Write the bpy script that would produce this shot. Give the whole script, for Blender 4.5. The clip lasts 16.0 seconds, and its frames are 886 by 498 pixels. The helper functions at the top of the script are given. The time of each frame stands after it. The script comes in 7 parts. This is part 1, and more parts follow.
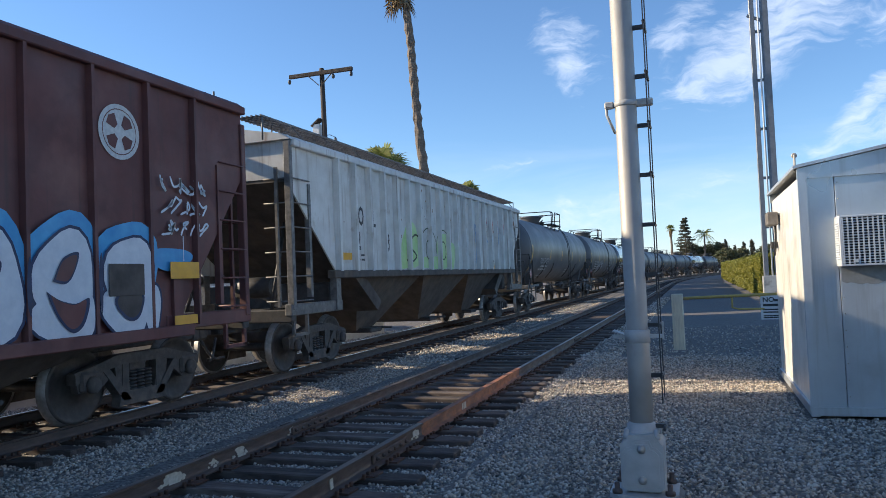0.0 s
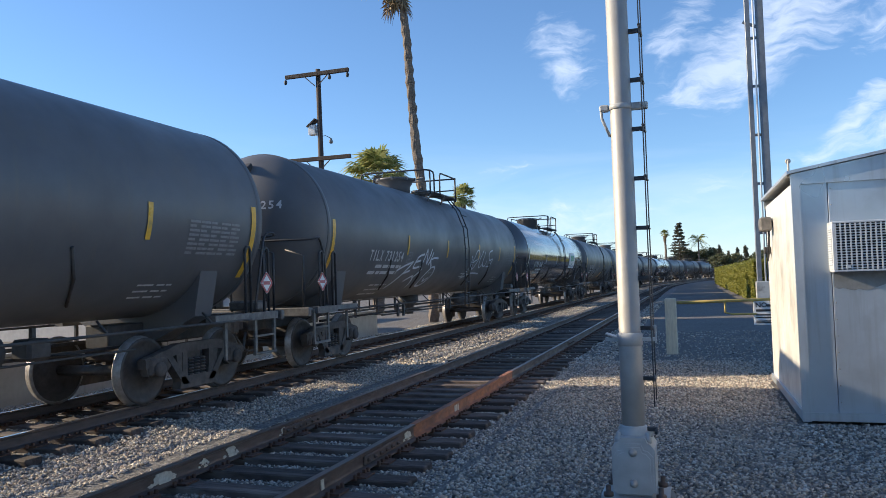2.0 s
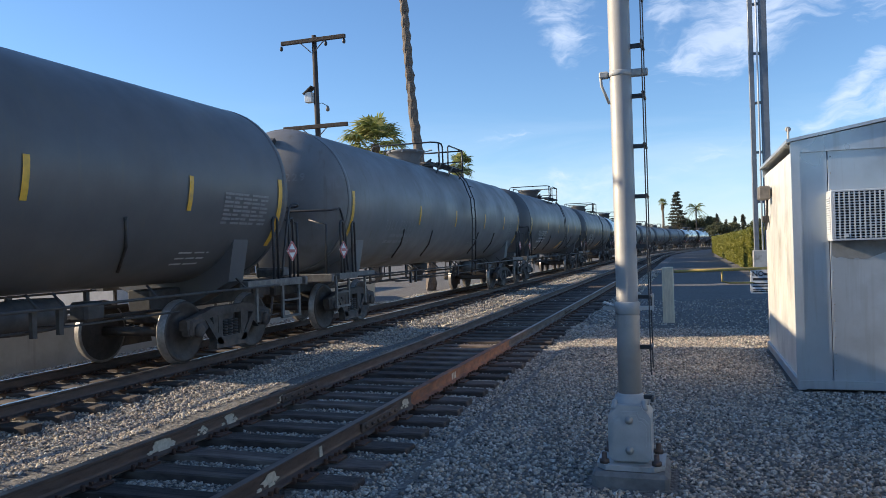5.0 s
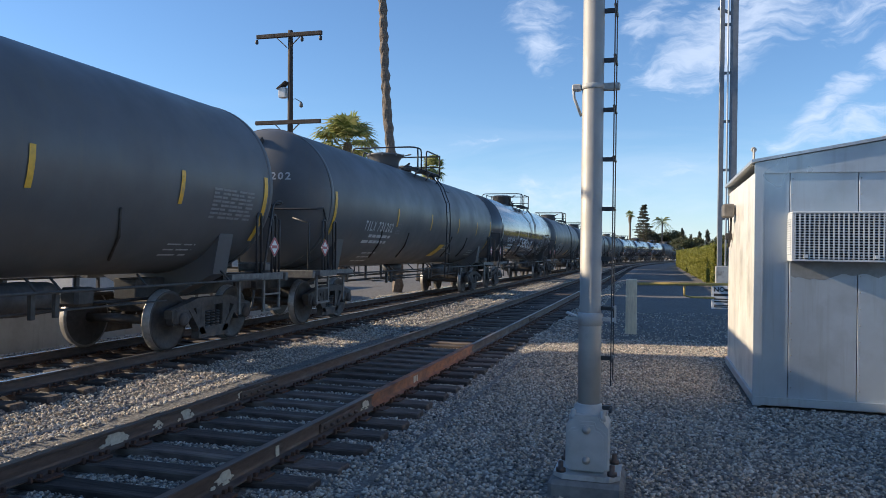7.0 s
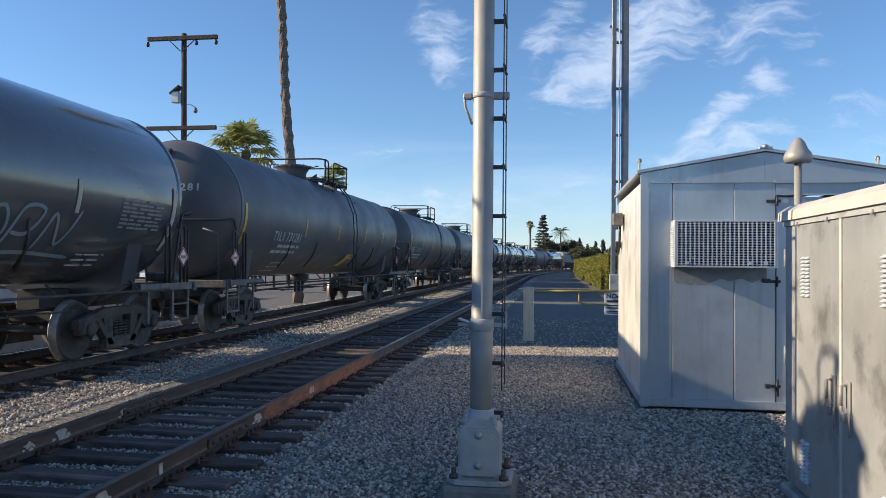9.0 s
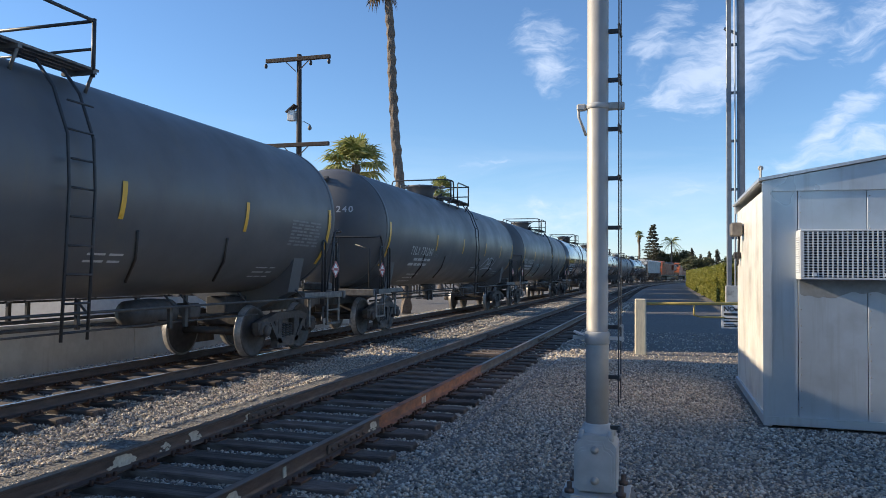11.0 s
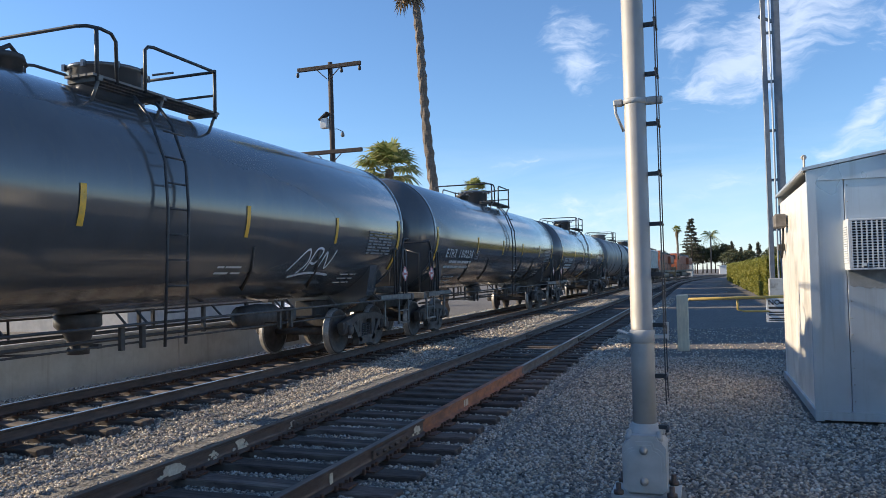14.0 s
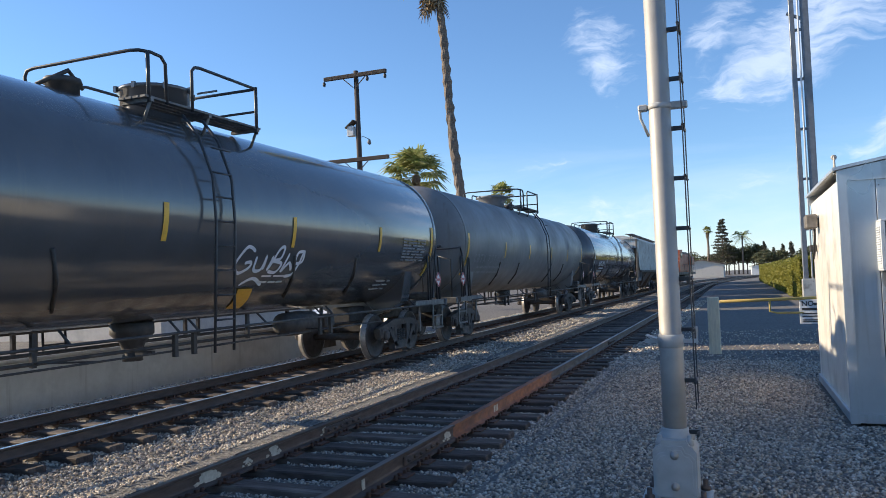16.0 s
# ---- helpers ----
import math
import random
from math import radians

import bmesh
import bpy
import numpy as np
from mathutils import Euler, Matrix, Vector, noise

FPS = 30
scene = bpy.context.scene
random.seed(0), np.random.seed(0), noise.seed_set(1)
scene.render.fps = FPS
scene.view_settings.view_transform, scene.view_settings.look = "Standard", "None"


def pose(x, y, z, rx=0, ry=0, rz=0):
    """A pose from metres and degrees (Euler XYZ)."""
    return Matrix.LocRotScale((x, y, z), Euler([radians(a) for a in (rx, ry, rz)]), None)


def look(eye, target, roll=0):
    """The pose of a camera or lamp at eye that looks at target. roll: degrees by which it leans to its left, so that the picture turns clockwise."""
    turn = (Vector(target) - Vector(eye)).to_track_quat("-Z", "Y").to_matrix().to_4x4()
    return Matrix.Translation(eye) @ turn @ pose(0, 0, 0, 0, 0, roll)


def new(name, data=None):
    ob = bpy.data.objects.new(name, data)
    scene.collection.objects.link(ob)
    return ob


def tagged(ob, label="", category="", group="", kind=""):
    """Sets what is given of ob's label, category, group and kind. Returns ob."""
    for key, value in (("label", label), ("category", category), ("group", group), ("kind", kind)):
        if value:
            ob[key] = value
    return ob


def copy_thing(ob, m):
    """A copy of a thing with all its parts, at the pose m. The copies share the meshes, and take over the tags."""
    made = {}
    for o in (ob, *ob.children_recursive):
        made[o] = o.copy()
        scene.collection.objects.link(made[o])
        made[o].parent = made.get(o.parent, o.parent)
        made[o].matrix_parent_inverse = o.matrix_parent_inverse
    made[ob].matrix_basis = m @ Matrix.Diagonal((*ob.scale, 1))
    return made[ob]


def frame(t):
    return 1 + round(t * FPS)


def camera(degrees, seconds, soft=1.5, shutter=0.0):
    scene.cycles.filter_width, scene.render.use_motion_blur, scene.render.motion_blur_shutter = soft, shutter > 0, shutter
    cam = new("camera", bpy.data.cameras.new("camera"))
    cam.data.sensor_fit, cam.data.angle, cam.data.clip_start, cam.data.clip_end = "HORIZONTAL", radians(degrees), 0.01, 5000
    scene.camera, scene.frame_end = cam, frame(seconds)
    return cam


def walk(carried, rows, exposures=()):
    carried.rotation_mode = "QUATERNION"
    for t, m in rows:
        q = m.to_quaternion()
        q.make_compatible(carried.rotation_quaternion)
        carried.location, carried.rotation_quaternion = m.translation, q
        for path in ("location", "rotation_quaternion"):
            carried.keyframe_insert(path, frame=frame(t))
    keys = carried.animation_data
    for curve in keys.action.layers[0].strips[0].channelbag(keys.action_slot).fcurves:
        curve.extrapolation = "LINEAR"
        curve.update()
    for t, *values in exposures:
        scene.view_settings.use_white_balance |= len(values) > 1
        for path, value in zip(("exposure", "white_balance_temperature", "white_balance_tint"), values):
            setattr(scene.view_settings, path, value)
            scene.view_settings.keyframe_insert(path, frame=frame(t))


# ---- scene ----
cam = camera(61.5, 16.0, 0.85)
PATH = [
    (0, (-0.543, 0.381, 1.763), (-1.189, 2.272, 1.841), -2.4),
    (0.5, (-0.546, 0.39, 1.752), (-1.189, 2.282, 1.835), -2.4),
    (1, (-0.543, 0.387, 1.757), (-1.18, 2.281, 1.842), -2.1),
    (1.5, (-0.542, 0.386, 1.755), (-1.174, 2.282, 1.842), -1.9),
    (2, (-0.539, 0.387, 1.753), (-1.171, 2.283, 1.837), -1.8),
    (2.5, (-0.55, 0.396, 1.747), (-1.184, 2.291, 1.816), -1.7),
    (3, (-0.551, 0.402, 1.746), (-1.191, 2.297, 1.784), -1.6),
    (3.5, (-0.551, 0.405, 1.747), (-1.193, 2.299, 1.771), -1.6),
    (4, (-0.553, 0.408, 1.744), (-1.195, 2.302, 1.756), -1.5),
    (6.5, (-0.534, 0.417, 1.767), (-1.136, 2.324, 1.763), -2.1),
    (7, (-0.538, 0.414, 1.764), (-1.085, 2.338, 1.77), 0.8),
    (7.5, (-0.474, 0.435, 1.763), (-0.762, 2.414, 1.789), 1.3),
    (8, (-0.455, 0.424, 1.759), (-0.709, 2.408, 1.79), 1.0),
    (8.5, (-0.456, 0.431, 1.752), (-0.716, 2.413, 1.788), 0.7),
    (9, (-0.46, 0.462, 1.742), (-0.755, 2.44, 1.778), 0.5),
    (9.5, (-0.477, 0.475, 1.747), (-0.846, 2.44, 1.785), -0.0),
    (10, (-0.483, 0.442, 1.756), (-0.948, 2.387, 1.805), -0.3),
    (10.2, (-0.488, 0.411, 1.743), (-0.983, 2.348, 1.8), 0.1),
    (12.5, (-0.557, 0.405, 1.772), (-1.194, 2.3, 1.84), -0.5),
    (13, (-0.559, 0.407, 1.761), (-1.202, 2.299, 1.833), -0.7),
    (13.5, (-0.557, 0.414, 1.752), (-1.209, 2.304, 1.825), -0.9),
    (14, (-0.551, 0.422, 1.758), (-1.211, 2.309, 1.827), -1.3),
    (14.5, (-0.547, 0.416, 1.761), (-1.211, 2.301, 1.832), -1.7),
    (15, (-0.544, 0.415, 1.764), (-1.213, 2.298, 1.835), -2.0),
    (15.5, (-0.542, 0.399, 1.774), (-1.231, 2.275, 1.844), -2.1),
    (16, (-0.526, 0.366, 1.778), (-1.255, 2.226, 1.862), -2.1),
]
# the clip's own exposure drifts as the bright house comes into view
EXPOSURES = ((0.0, 0.70), (2.0, 0.70), (4.0, 0.58), (6.5, 0.66), (7.5, 0.40), (8.5, 0.44), (10.0, 0.50), (12.5, 0.66), (14.0, 0.66), (16.0, 0.70))
walk(cam, [(t, look(eye, target, roll)) for t, eye, target, roll in PATH], EXPOSURES)

# ---------------------------------------------------------------- light
SUN_DIR = Vector((1.0, 0.14, -0.42)).normalized()      # the way the sunlight travels: low sun beyond the train
SUN_EL = math.asin(-SUN_DIR.z)
SUN_AZ = math.atan2(-SUN_DIR.x, -SUN_DIR.y)             # compass angle of the sun from +y, clockwise
sun = new("sun", bpy.data.lights.new("sun", "SUN"))
sun.data.energy, sun.data.angle, sun.data.color = 5.0, radians(0.55), (1.0, 0.78, 0.50)
sun.rotation_euler = SUN_DIR.to_track_quat("-Z", "Y").to_euler()
scene.view_settings.use_white_balance = True
scene.view_settings.white_balance_temperature = 5730


# thin clouds: across and up (tangents about +y), half length, half width, lean in degrees, density
WISPS = ((-0.152, 0.301, 0.062, 0.036, -52, 0.75), (0.030, 0.240, 0.055, 0.026, 8, 0.95), (0.088, 0.277, 0.105, 0.042, 28, 0.95), (0.128, 0.330, 0.080, 0.036, 42, 0.80),
         (-0.002, 0.306, 0.050, 0.026, 58, 0.65), (0.170, 0.298, 0.055, 0.014, 4, 0.50), (0.252, 0.305, 0.060, 0.034, 24, 0.75), (0.312, 0.288, 0.040, 0.011, 18, 0.50),
         (0.268, 0.236, 0.030, 0.026, 0, 0.75), (0.207, 0.187, 0.082, 0.018, 38, 0.85), (0.228, 0.156, 0.090, 0.021, 12, 0.72), (0.330, 0.260, 0.035, 0.010, 8, 0.40),
         (-0.236, 0.154, 0.050, 0.012, 8, 0.42), (0.024, 0.104, 0.052, 0.016, 16, 0.36), (-0.140, 0.070, 0.085, 0.026, 0, 0.62), (0.385, 0.175, 0.080, 0.045, 20, 0.34))


def make_world():
    w = bpy.data.worlds.new("sky")
    scene.world = w
    w.use_nodes = True
    nt = w.node_tree
    nt.nodes.clear()
    N, L = nt.nodes.new, nt.links.new
    out, bg = N("ShaderNodeOutputWorld"), N("ShaderNodeBackground")
    sky = N("ShaderNodeTexSky")
    sky.sky_type, sky.sun_disc = "NISHITA", False
    sky.sun_elevation, sky.sun_rotation = SUN_EL, SUN_AZ
    sky.air_density, sky.dust_density, sky.ozone_density = 1.0, 0.05, 3.6
    # thin wind-drawn clouds on a plane high above
    geo, sep = N("ShaderNodeTexCoord"), N("ShaderNodeSeparateXYZ")
    L(geo.outputs["Generated"], sep.inputs[0])

    def math_(op, a, b=None, clamp=False):
        n = N("ShaderNodeMath")
        n.operation, n.use_clamp = op, clamp
        for i, v in enumerate((a, b)):
            if v is None:
                continue
            if isinstance(v, (int, float)):
                n.inputs[i].default_value = v
            else:
                L(v, n.inputs[i])
        return n.outputs[0]

    def cloud(src, rot, scale, loc, size, detail, dist, lo, hi):
        mp, nz, rp = N("ShaderNodeMapping"), N("ShaderNodeTexNoise"), N("ShaderNodeMapRange")
        mp.inputs["Rotation"].default_value = [radians(a) for a in rot]
        mp.inputs["Scale"].default_value = scale
        mp.inputs["Location"].default_value = loc
        L(src, mp.inputs[0])
        L(mp.outputs[0], nz.inputs[0])
        nz.inputs["Scale"].default_value, nz.inputs["Detail"].default_value = size, detail
        nz.inputs["Distortion"].default_value = dist
        nz.inputs["Roughness"].default_value = 0.6
        rp.inputs[1].default_value, rp.inputs[2].default_value = lo, hi
        L(nz.outputs[0], rp.inputs[0])
        return rp.outputs[0]

    gen_ = geo.outputs["Generated"]
    # the sky ahead laid flat: across and up per unit of depth
    ahead = math_("MAXIMUM", sep.outputs[1], 0.05)
    flat_ = N("ShaderNodeCombineXYZ")
    L(math_("DIVIDE", sep.outputs[0], ahead), flat_.inputs[0])
    L(math_("DIVIDE", sep.outputs[2], ahead), flat_.inputs[1])
    warp, bend = N("ShaderNodeTexNoise"), N("ShaderNodeVectorMath")
    L(flat_.outputs[0], warp.inputs[0])
    warp.inputs["Scale"].default_value, warp.inputs["Detail"].default_value = 13, 4
    bend.operation = "MULTIPLY_ADD"
    L(warp.outputs["Color"], bend.inputs[0])
    bend.inputs[1].default_value = (0.06, 0.06, 0.0)
    L(flat_.outputs[0], bend.inputs[2])
    wisps = None
    for cx, cy, ln, wd, lean, density in WISPS:
        c, q = math.cos(radians(lean)), math.sin(radians(lean))
        sq = []
        for ax, size in (((c, q, 0), ln), ((-q, c, 0), wd)):
            dot = N("ShaderNodeVectorMath")
            dot.operation = "DOT_PRODUCT"
            L(bend.outputs[0], dot.inputs[0])
            dot.inputs[1].default_value = ax
            off = math_("SUBTRACT", dot.outputs["Value"], (cx + 0.03) * ax[0] + (cy + 0.03) * ax[1])
            sq.append(math_("POWER", math_("ABSOLUTE", math_("DIVIDE", off, size * 1.45)), 2.0))
        fade = math_("MULTIPLY", math_("SUBTRACT", 1.0, math_("ADD", sq[0], sq[1]), True), density)
        wisps = fade if wisps is None else math_("MAXIMUM", wisps, fade)
    # ragged fibres: two stretched layers eat into the soft shapes
    fibre = cloud(bend.outputs[0], (0, 0, -32), (1.0, 3.6, 1.0), (0.7, 1.3, 2.2), 15.0, 10, 0.5, 0.30, 0.72)
    comb = cloud(bend.outputs[0], (0, 0, 40), (1.0, 2.6, 1.0), (3.7, 0.3, 1.2), 22.0, 10, 0.3, 0.30, 0.74)
    ragged = math_("ADD", math_("MULTIPLY", fibre, 0.75), math_("MULTIPLY", comb, 0.5))
    core = N("ShaderNodeMapRange")
    core.interpolation_type = "SMOOTHSTEP"
    L(math_("ADD", wisps, math_("MULTIPLY", math_("SUBTRACT", ragged, 0.70), 0.95)), core.inputs[0])
    core.inputs[1].default_value, core.inputs[2].default_value, core.inputs[4].default_value = 0.10, 1.10, 0.66
    wisps = math_("MULTIPLY", core.outputs[0], math_("MULTIPLY", math_("GREATER_THAN", wisps, 0.001), 1.0))
    low = cloud(gen_, (0, 6, 0), (1, 1, 6), (0.4, 7.7, 0), 3.0, 5, 0.6, 0.45, 0.72)
    near_h = N("ShaderNodeMapRange")
    L(sep.outputs[2], near_h.inputs[0])
    near_h.inputs[1].default_value, near_h.inputs[2].default_value = 0.20, 0.06
    mask2 = math_("MULTIPLY", math_("MULTIPLY", low, near_h.outputs[0]), 0.35)
    both = math_("ADD", mask2, wisps, True)
    haze = N("ShaderNodeMapRange")
    L(sep.outputs[2], haze.inputs[0])
    haze.inputs[1].default_value, haze.inputs[2].default_value = 0.16, 0.0
    haze.inputs[4].default_value = 0.24
    mixh = N("ShaderNodeMix")
    mixh.data_type = "RGBA"
    L(haze.outputs[0], mixh.inputs[0])
    L(sky.outputs[0], mixh.inputs[6])
    mixh.inputs[7].default_value = (4.6, 6.0, 7.4, 1)
    mix = N("ShaderNodeMix")
    mix.data_type = "RGBA"
    L(both, mix.inputs[0])
    L(mixh.outputs[2], mix.inputs[6])
    mix.inputs[7].default_value = (5.9, 6.15, 6.6, 1)
    L(mix.outputs[2], bg.inputs[0])
    bg.inputs[1].default_value = 0.107
    L(bg.outputs[0], out.inputs[0])


make_world()

# ---------------------------------------------------------------- materials
MATS = {}


def mat(name, a, b=None, rough=0.6, metal=0.0, size=8.0, bump=0.0, bump_size=None, stain=None, stain_size=1.2, stain_at=0.55,
        vary=0.0, coat=0.0, stretch=(1, 1, 1), rough_vary=0.15, spec=0.5, streak=None, emit=0.0, coord="Object"):
    """Two-scale procedural paint: grain between a and b, larger stains, fine relief."""
    if name in MATS:
        return MATS[name]
    m = bpy.data.materials.new(name)
    MATS[name] = m
    m.use_nodes = True
    nt = m.node_tree
    N, L = nt.nodes.new, nt.links.new
    bs = nt.nodes["Principled BSDF"]
    tc = N("ShaderNodeTexCoord")
    mp = N("ShaderNodeMapping")
    mp.inputs["Scale"].default_value = stretch
    L(tc.outputs[coord], mp.inputs[0])

    def noise_(sz, det=5, src=mp, rough_=0.6):
        n = N("ShaderNodeTexNoise")
        n.inputs["Scale"].default_value, n.inputs["Detail"].default_value = sz, det
        n.inputs["Roughness"].default_value = rough_
        L(src.outputs[0], n.inputs[0])
        return n

    def ramp(src, lo, hi, o0=0.0, o1=1.0):
        r = N("ShaderNodeMapRange")
        L(src, r.inputs[0])
        for i, v in zip((1, 2, 3, 4), (lo, hi, o0, o1)):
            r.inputs[i].default_value = v
        return r.outputs[0]

    def mixc(f, c0, c1, mode="MIX"):
        x = N("ShaderNodeMix")
        x.data_type, x.blend_type = "RGBA", mode
        for i, v in ((0, f), (6, c0), (7, c1)):
            if isinstance(v, (int, float)):
                x.inputs[i].default_value = v
            elif isinstance(v, tuple):
                x.inputs[i].default_value = (*v, 1)
            else:
                L(v, x.inputs[i])
        return x.outputs[2]

    b = b or tuple(c * 0.75 for c in a)
    grain = noise_(size)
    col = mixc(ramp(grain.outputs[0], 0.35, 0.68), a, b)
    if stain:
        st = noise_(stain_size, 6)
        f = ramp(st.outputs[0], stain_at, stain_at + 0.16)
        col = mixc(f, col, stain)
    if streak:
        mp2 = N("ShaderNodeMapping")
        mp2.inputs["Scale"].default_value = (6, 6, 0.35)
        L(tc.outputs["Object"], mp2.inputs[0])
        s2 = noise_(1.3, 5, mp2)
        col = mixc(ramp(s2.outputs[0], 0.56, 0.74, 0, 0.8), col, streak)
    if vary:
        oi = N("ShaderNodeObjectInfo")
        hsv = N("ShaderNodeHueSaturation")
        L(ramp(oi.outputs["Random"], 0, 1, 1 - vary, 1 + vary), hsv.inputs["Value"])
        L(col, hsv.inputs["Color"])
        col = hsv.outputs[0]
    L(col, bs.inputs["Base Color"])
    rn = noise_(size * 0.6, 3)
    L(ramp(rn.outputs[0], 0.3, 0.7, max(0.03, rough - rough_vary), min(1, rough + rough_vary)), bs.inputs["Roughness"])
    bs.inputs["Metallic"].default_value = metal
    bs.inputs["Specular IOR Level"].default_value = spec
    bs.inputs["Coat Weight"].default_value = coat
    bs.inputs["Coat Roughness"].default_value = 0.12
    if emit:
        L(col, bs.inputs["Emission Color"])
        bs.inputs["Emission Strength"].default_value = emit
    if bump:
        bn = noise_(bump_size or size * 3, 6)
        bp = N("ShaderNodeBump")
        bp.inputs["Strength"].default_value, bp.inputs["Distance"].default_value = 1.0, bump
        L(bn.outputs[0], bp.inputs["Height"])
        L(bp.outputs[0], bs.inputs["Normal"])
    return m


def island_mat(name, cols, rough=0.9, glow_through=0.0):
    """Stones or leaves: a colour picked for each loose piece."""
    m = bpy.data.materials.new(name)
    m.use_nodes = True
    nt = m.node_tree
    N, L = nt.nodes.new, nt.links.new
    bs = nt.nodes["Principled BSDF"]
    g, r = N("ShaderNodeNewGeometry"), N("ShaderNodeValToRGB")
    L(g.outputs["Random Per Island"], r.inputs[0])
    el = r.color_ramp.elements
    while len(el) < len(cols):
        el.new(0.5)
    for i, c in enumerate(cols):
        el[i].position, el[i].color = i / (len(cols) - 1), (*c, 1)
    n, x = N("ShaderNodeTexNoise"), N("ShaderNodeMix")
    n.inputs["Scale"].default_value = 60
    x.data_type, x.blend_type = "RGBA", "MULTIPLY"
    x.inputs[0].default_value = 0.3
    L(r.outputs[0], x.inputs[6])
    L(n.outputs[0], x.inputs[7])
    L(x.outputs[2], bs.inputs["Base Color"])
    bs.inputs["Roughness"].default_value = rough
    if glow_through:                            # thin leaves let light through
        tr, mx = N("ShaderNodeBsdfTranslucent"), N("ShaderNodeMixShader")
        L(x.outputs[2], tr.inputs[0])
        mx.inputs[0].default_value = glow_through
        L(bs.outputs[0], mx.inputs[1])
        L(tr.outputs[0], mx.inputs[2])
        L(mx.outputs[0], nt.nodes["Material Output"].inputs[0])
    return m


BALLAST = mat("ballast_ground", (0.30, 0.28, 0.255), (0.07, 0.066, 0.062), 0.95, size=26, bump=0.03, bump_size=30, stain=(0.24, 0.195, 0.15), stain_size=0.6, coord="Object")
DIRT = mat("yard_ground", (0.20, 0.185, 0.17), (0.085, 0.08, 0.075), 0.95, size=11, bump=0.03, bump_size=14, stain=(0.12, 0.11, 0.10), stain_size=0.35, coord="Object")
STONE = island_mat("ballast_stone", [(0.29, 0.26, 0.225), (0.80, 0.73, 0.62), (0.52, 0.43, 0.33), (0.90, 0.84, 0.74), (0.10, 0.094, 0.09), (0.78, 0.63, 0.47), (0.37, 0.335, 0.30), (0.17, 0.155, 0.145)])
RAIL = mat("rail_rust", (0.155, 0.112, 0.092), (0.085, 0.063, 0.054), 0.55, metal=0.35, size=22, bump=0.003, stain=(0.30, 0.14, 0.075), stain_size=0.3, stain_at=0.62, stretch=(1, 0.25, 1))
RAIL_MAIN = mat("rail_dark_rust", (0.105, 0.077, 0.066), (0.062, 0.049, 0.044), 0.62, metal=0.3, size=22, bump=0.002, stain=(0.16, 0.10, 0.07), stain_size=0.5, stretch=(1, 0.25, 1))
RAIL_TOP = mat("rail_running_face", (0.50, 0.48, 0.47), (0.36, 0.33, 0.31), 0.28, metal=0.9, size=5, stretch=(1, 0.1, 1))
RAIL_TOP_OLD = mat("rail_dull_face", (0.27, 0.21, 0.175), (0.18, 0.135, 0.11), 0.38, metal=0.6, size=9, stain=(0.38, 0.17, 0.08), stain_size=0.45, stain_at=0.62, stretch=(1, 0.12, 1))
TIE = mat("creosoted_tie", (0.115, 0.087, 0.072), (0.042, 0.032, 0.028), 0.85, size=18, bump=0.006, bump_size=26, stain=(0.24, 0.19, 0.15), stain_size=2.0, vary=0.5, stretch=(0.25, 2.2, 1))
PLATE = mat("tie_plate_rust", (0.14, 0.075, 0.05), (0.075, 0.045, 0.035), 0.7, metal=0.4, size=30, bump=0.002)
CLIP_PAINT = mat("white_marking_paint", (0.66, 0.61, 0.50), (0.50, 0.44, 0.34), 0.7, size=30, bump=0.002)
TANK_MATTE = mat("tank_dark_grey_paint", (0.124, 0.124, 0.129), (0.102, 0.102, 0.107), 0.44, size=1.6, stain=(0.130, 0.122, 0.112), stain_size=0.7, stain_at=0.54, streak=(0.128, 0.119, 0.109), spec=0.5, rough_vary=0.10, bump=0.0008, bump_size=9)
TANK_GLOSS = mat("tank_gloss_black_paint", (0.090, 0.090, 0.093), (0.076, 0.076, 0.079), 0.19, size=1.4, stain=(0.105, 0.098, 0.088), stain_size=0.6, spec=0.6, rough_vary=0.06, streak=(0.10, 0.094, 0.085), coat=0.8, bump=0.0006, bump_size=5)
TANK_GREY = mat("tank_slate_grey_paint", (0.20, 0.20, 0.205), (0.165, 0.165, 0.17), 0.48, size=1.5, stain=(0.15, 0.135, 0.12), stain_size=0.7, streak=(0.145, 0.13, 0.115), bump=0.0008, bump_size=9)
UNDER = mat("grimy_black_steel", (0.065, 0.060, 0.057), (0.038, 0.035, 0.034), 0.62, size=9, stain=(0.10, 0.08, 0.065), stain_size=2.4, stain_at=0.56, bump=0.002)
TRUCK = mat("brake_dust_cast_steel", (0.098, 0.085, 0.077), (0.054, 0.048, 0.045), 0.75, size=10, stain=(0.15, 0.122, 0.10), stain_size=3.0, bump=0.004)
WHEEL = mat("wheel_steel", (0.068, 0.058, 0.052), (0.042, 0.036, 0.033), 0.6, metal=0.1, size=14, bump=0.001)
WHEEL_RIM = mat("bright_wheel_tread", (0.34, 0.32, 0.30), (0.22, 0.20, 0.185), 0.45, metal=0.5, size=14)
STEEL_DARK = mat("dark_painted_rail_steel", (0.045, 0.046, 0.05), (0.03, 0.03, 0.033), 0.5, size=20, bump=0.001)
SILL_WORN = mat("worn_grey_steel", (0.20, 0.19, 0.18), (0.10, 0.095, 0.09), 0.6, metal=0.2, size=9, bump=0.002)
YELLOW = mat("yellow_reflective_tape", (0.80, 0.47, 0.05), (0.66, 0.37, 0.04), 0.4, size=12, stain=(0.45, 0.30, 0.10), stain_size=4)
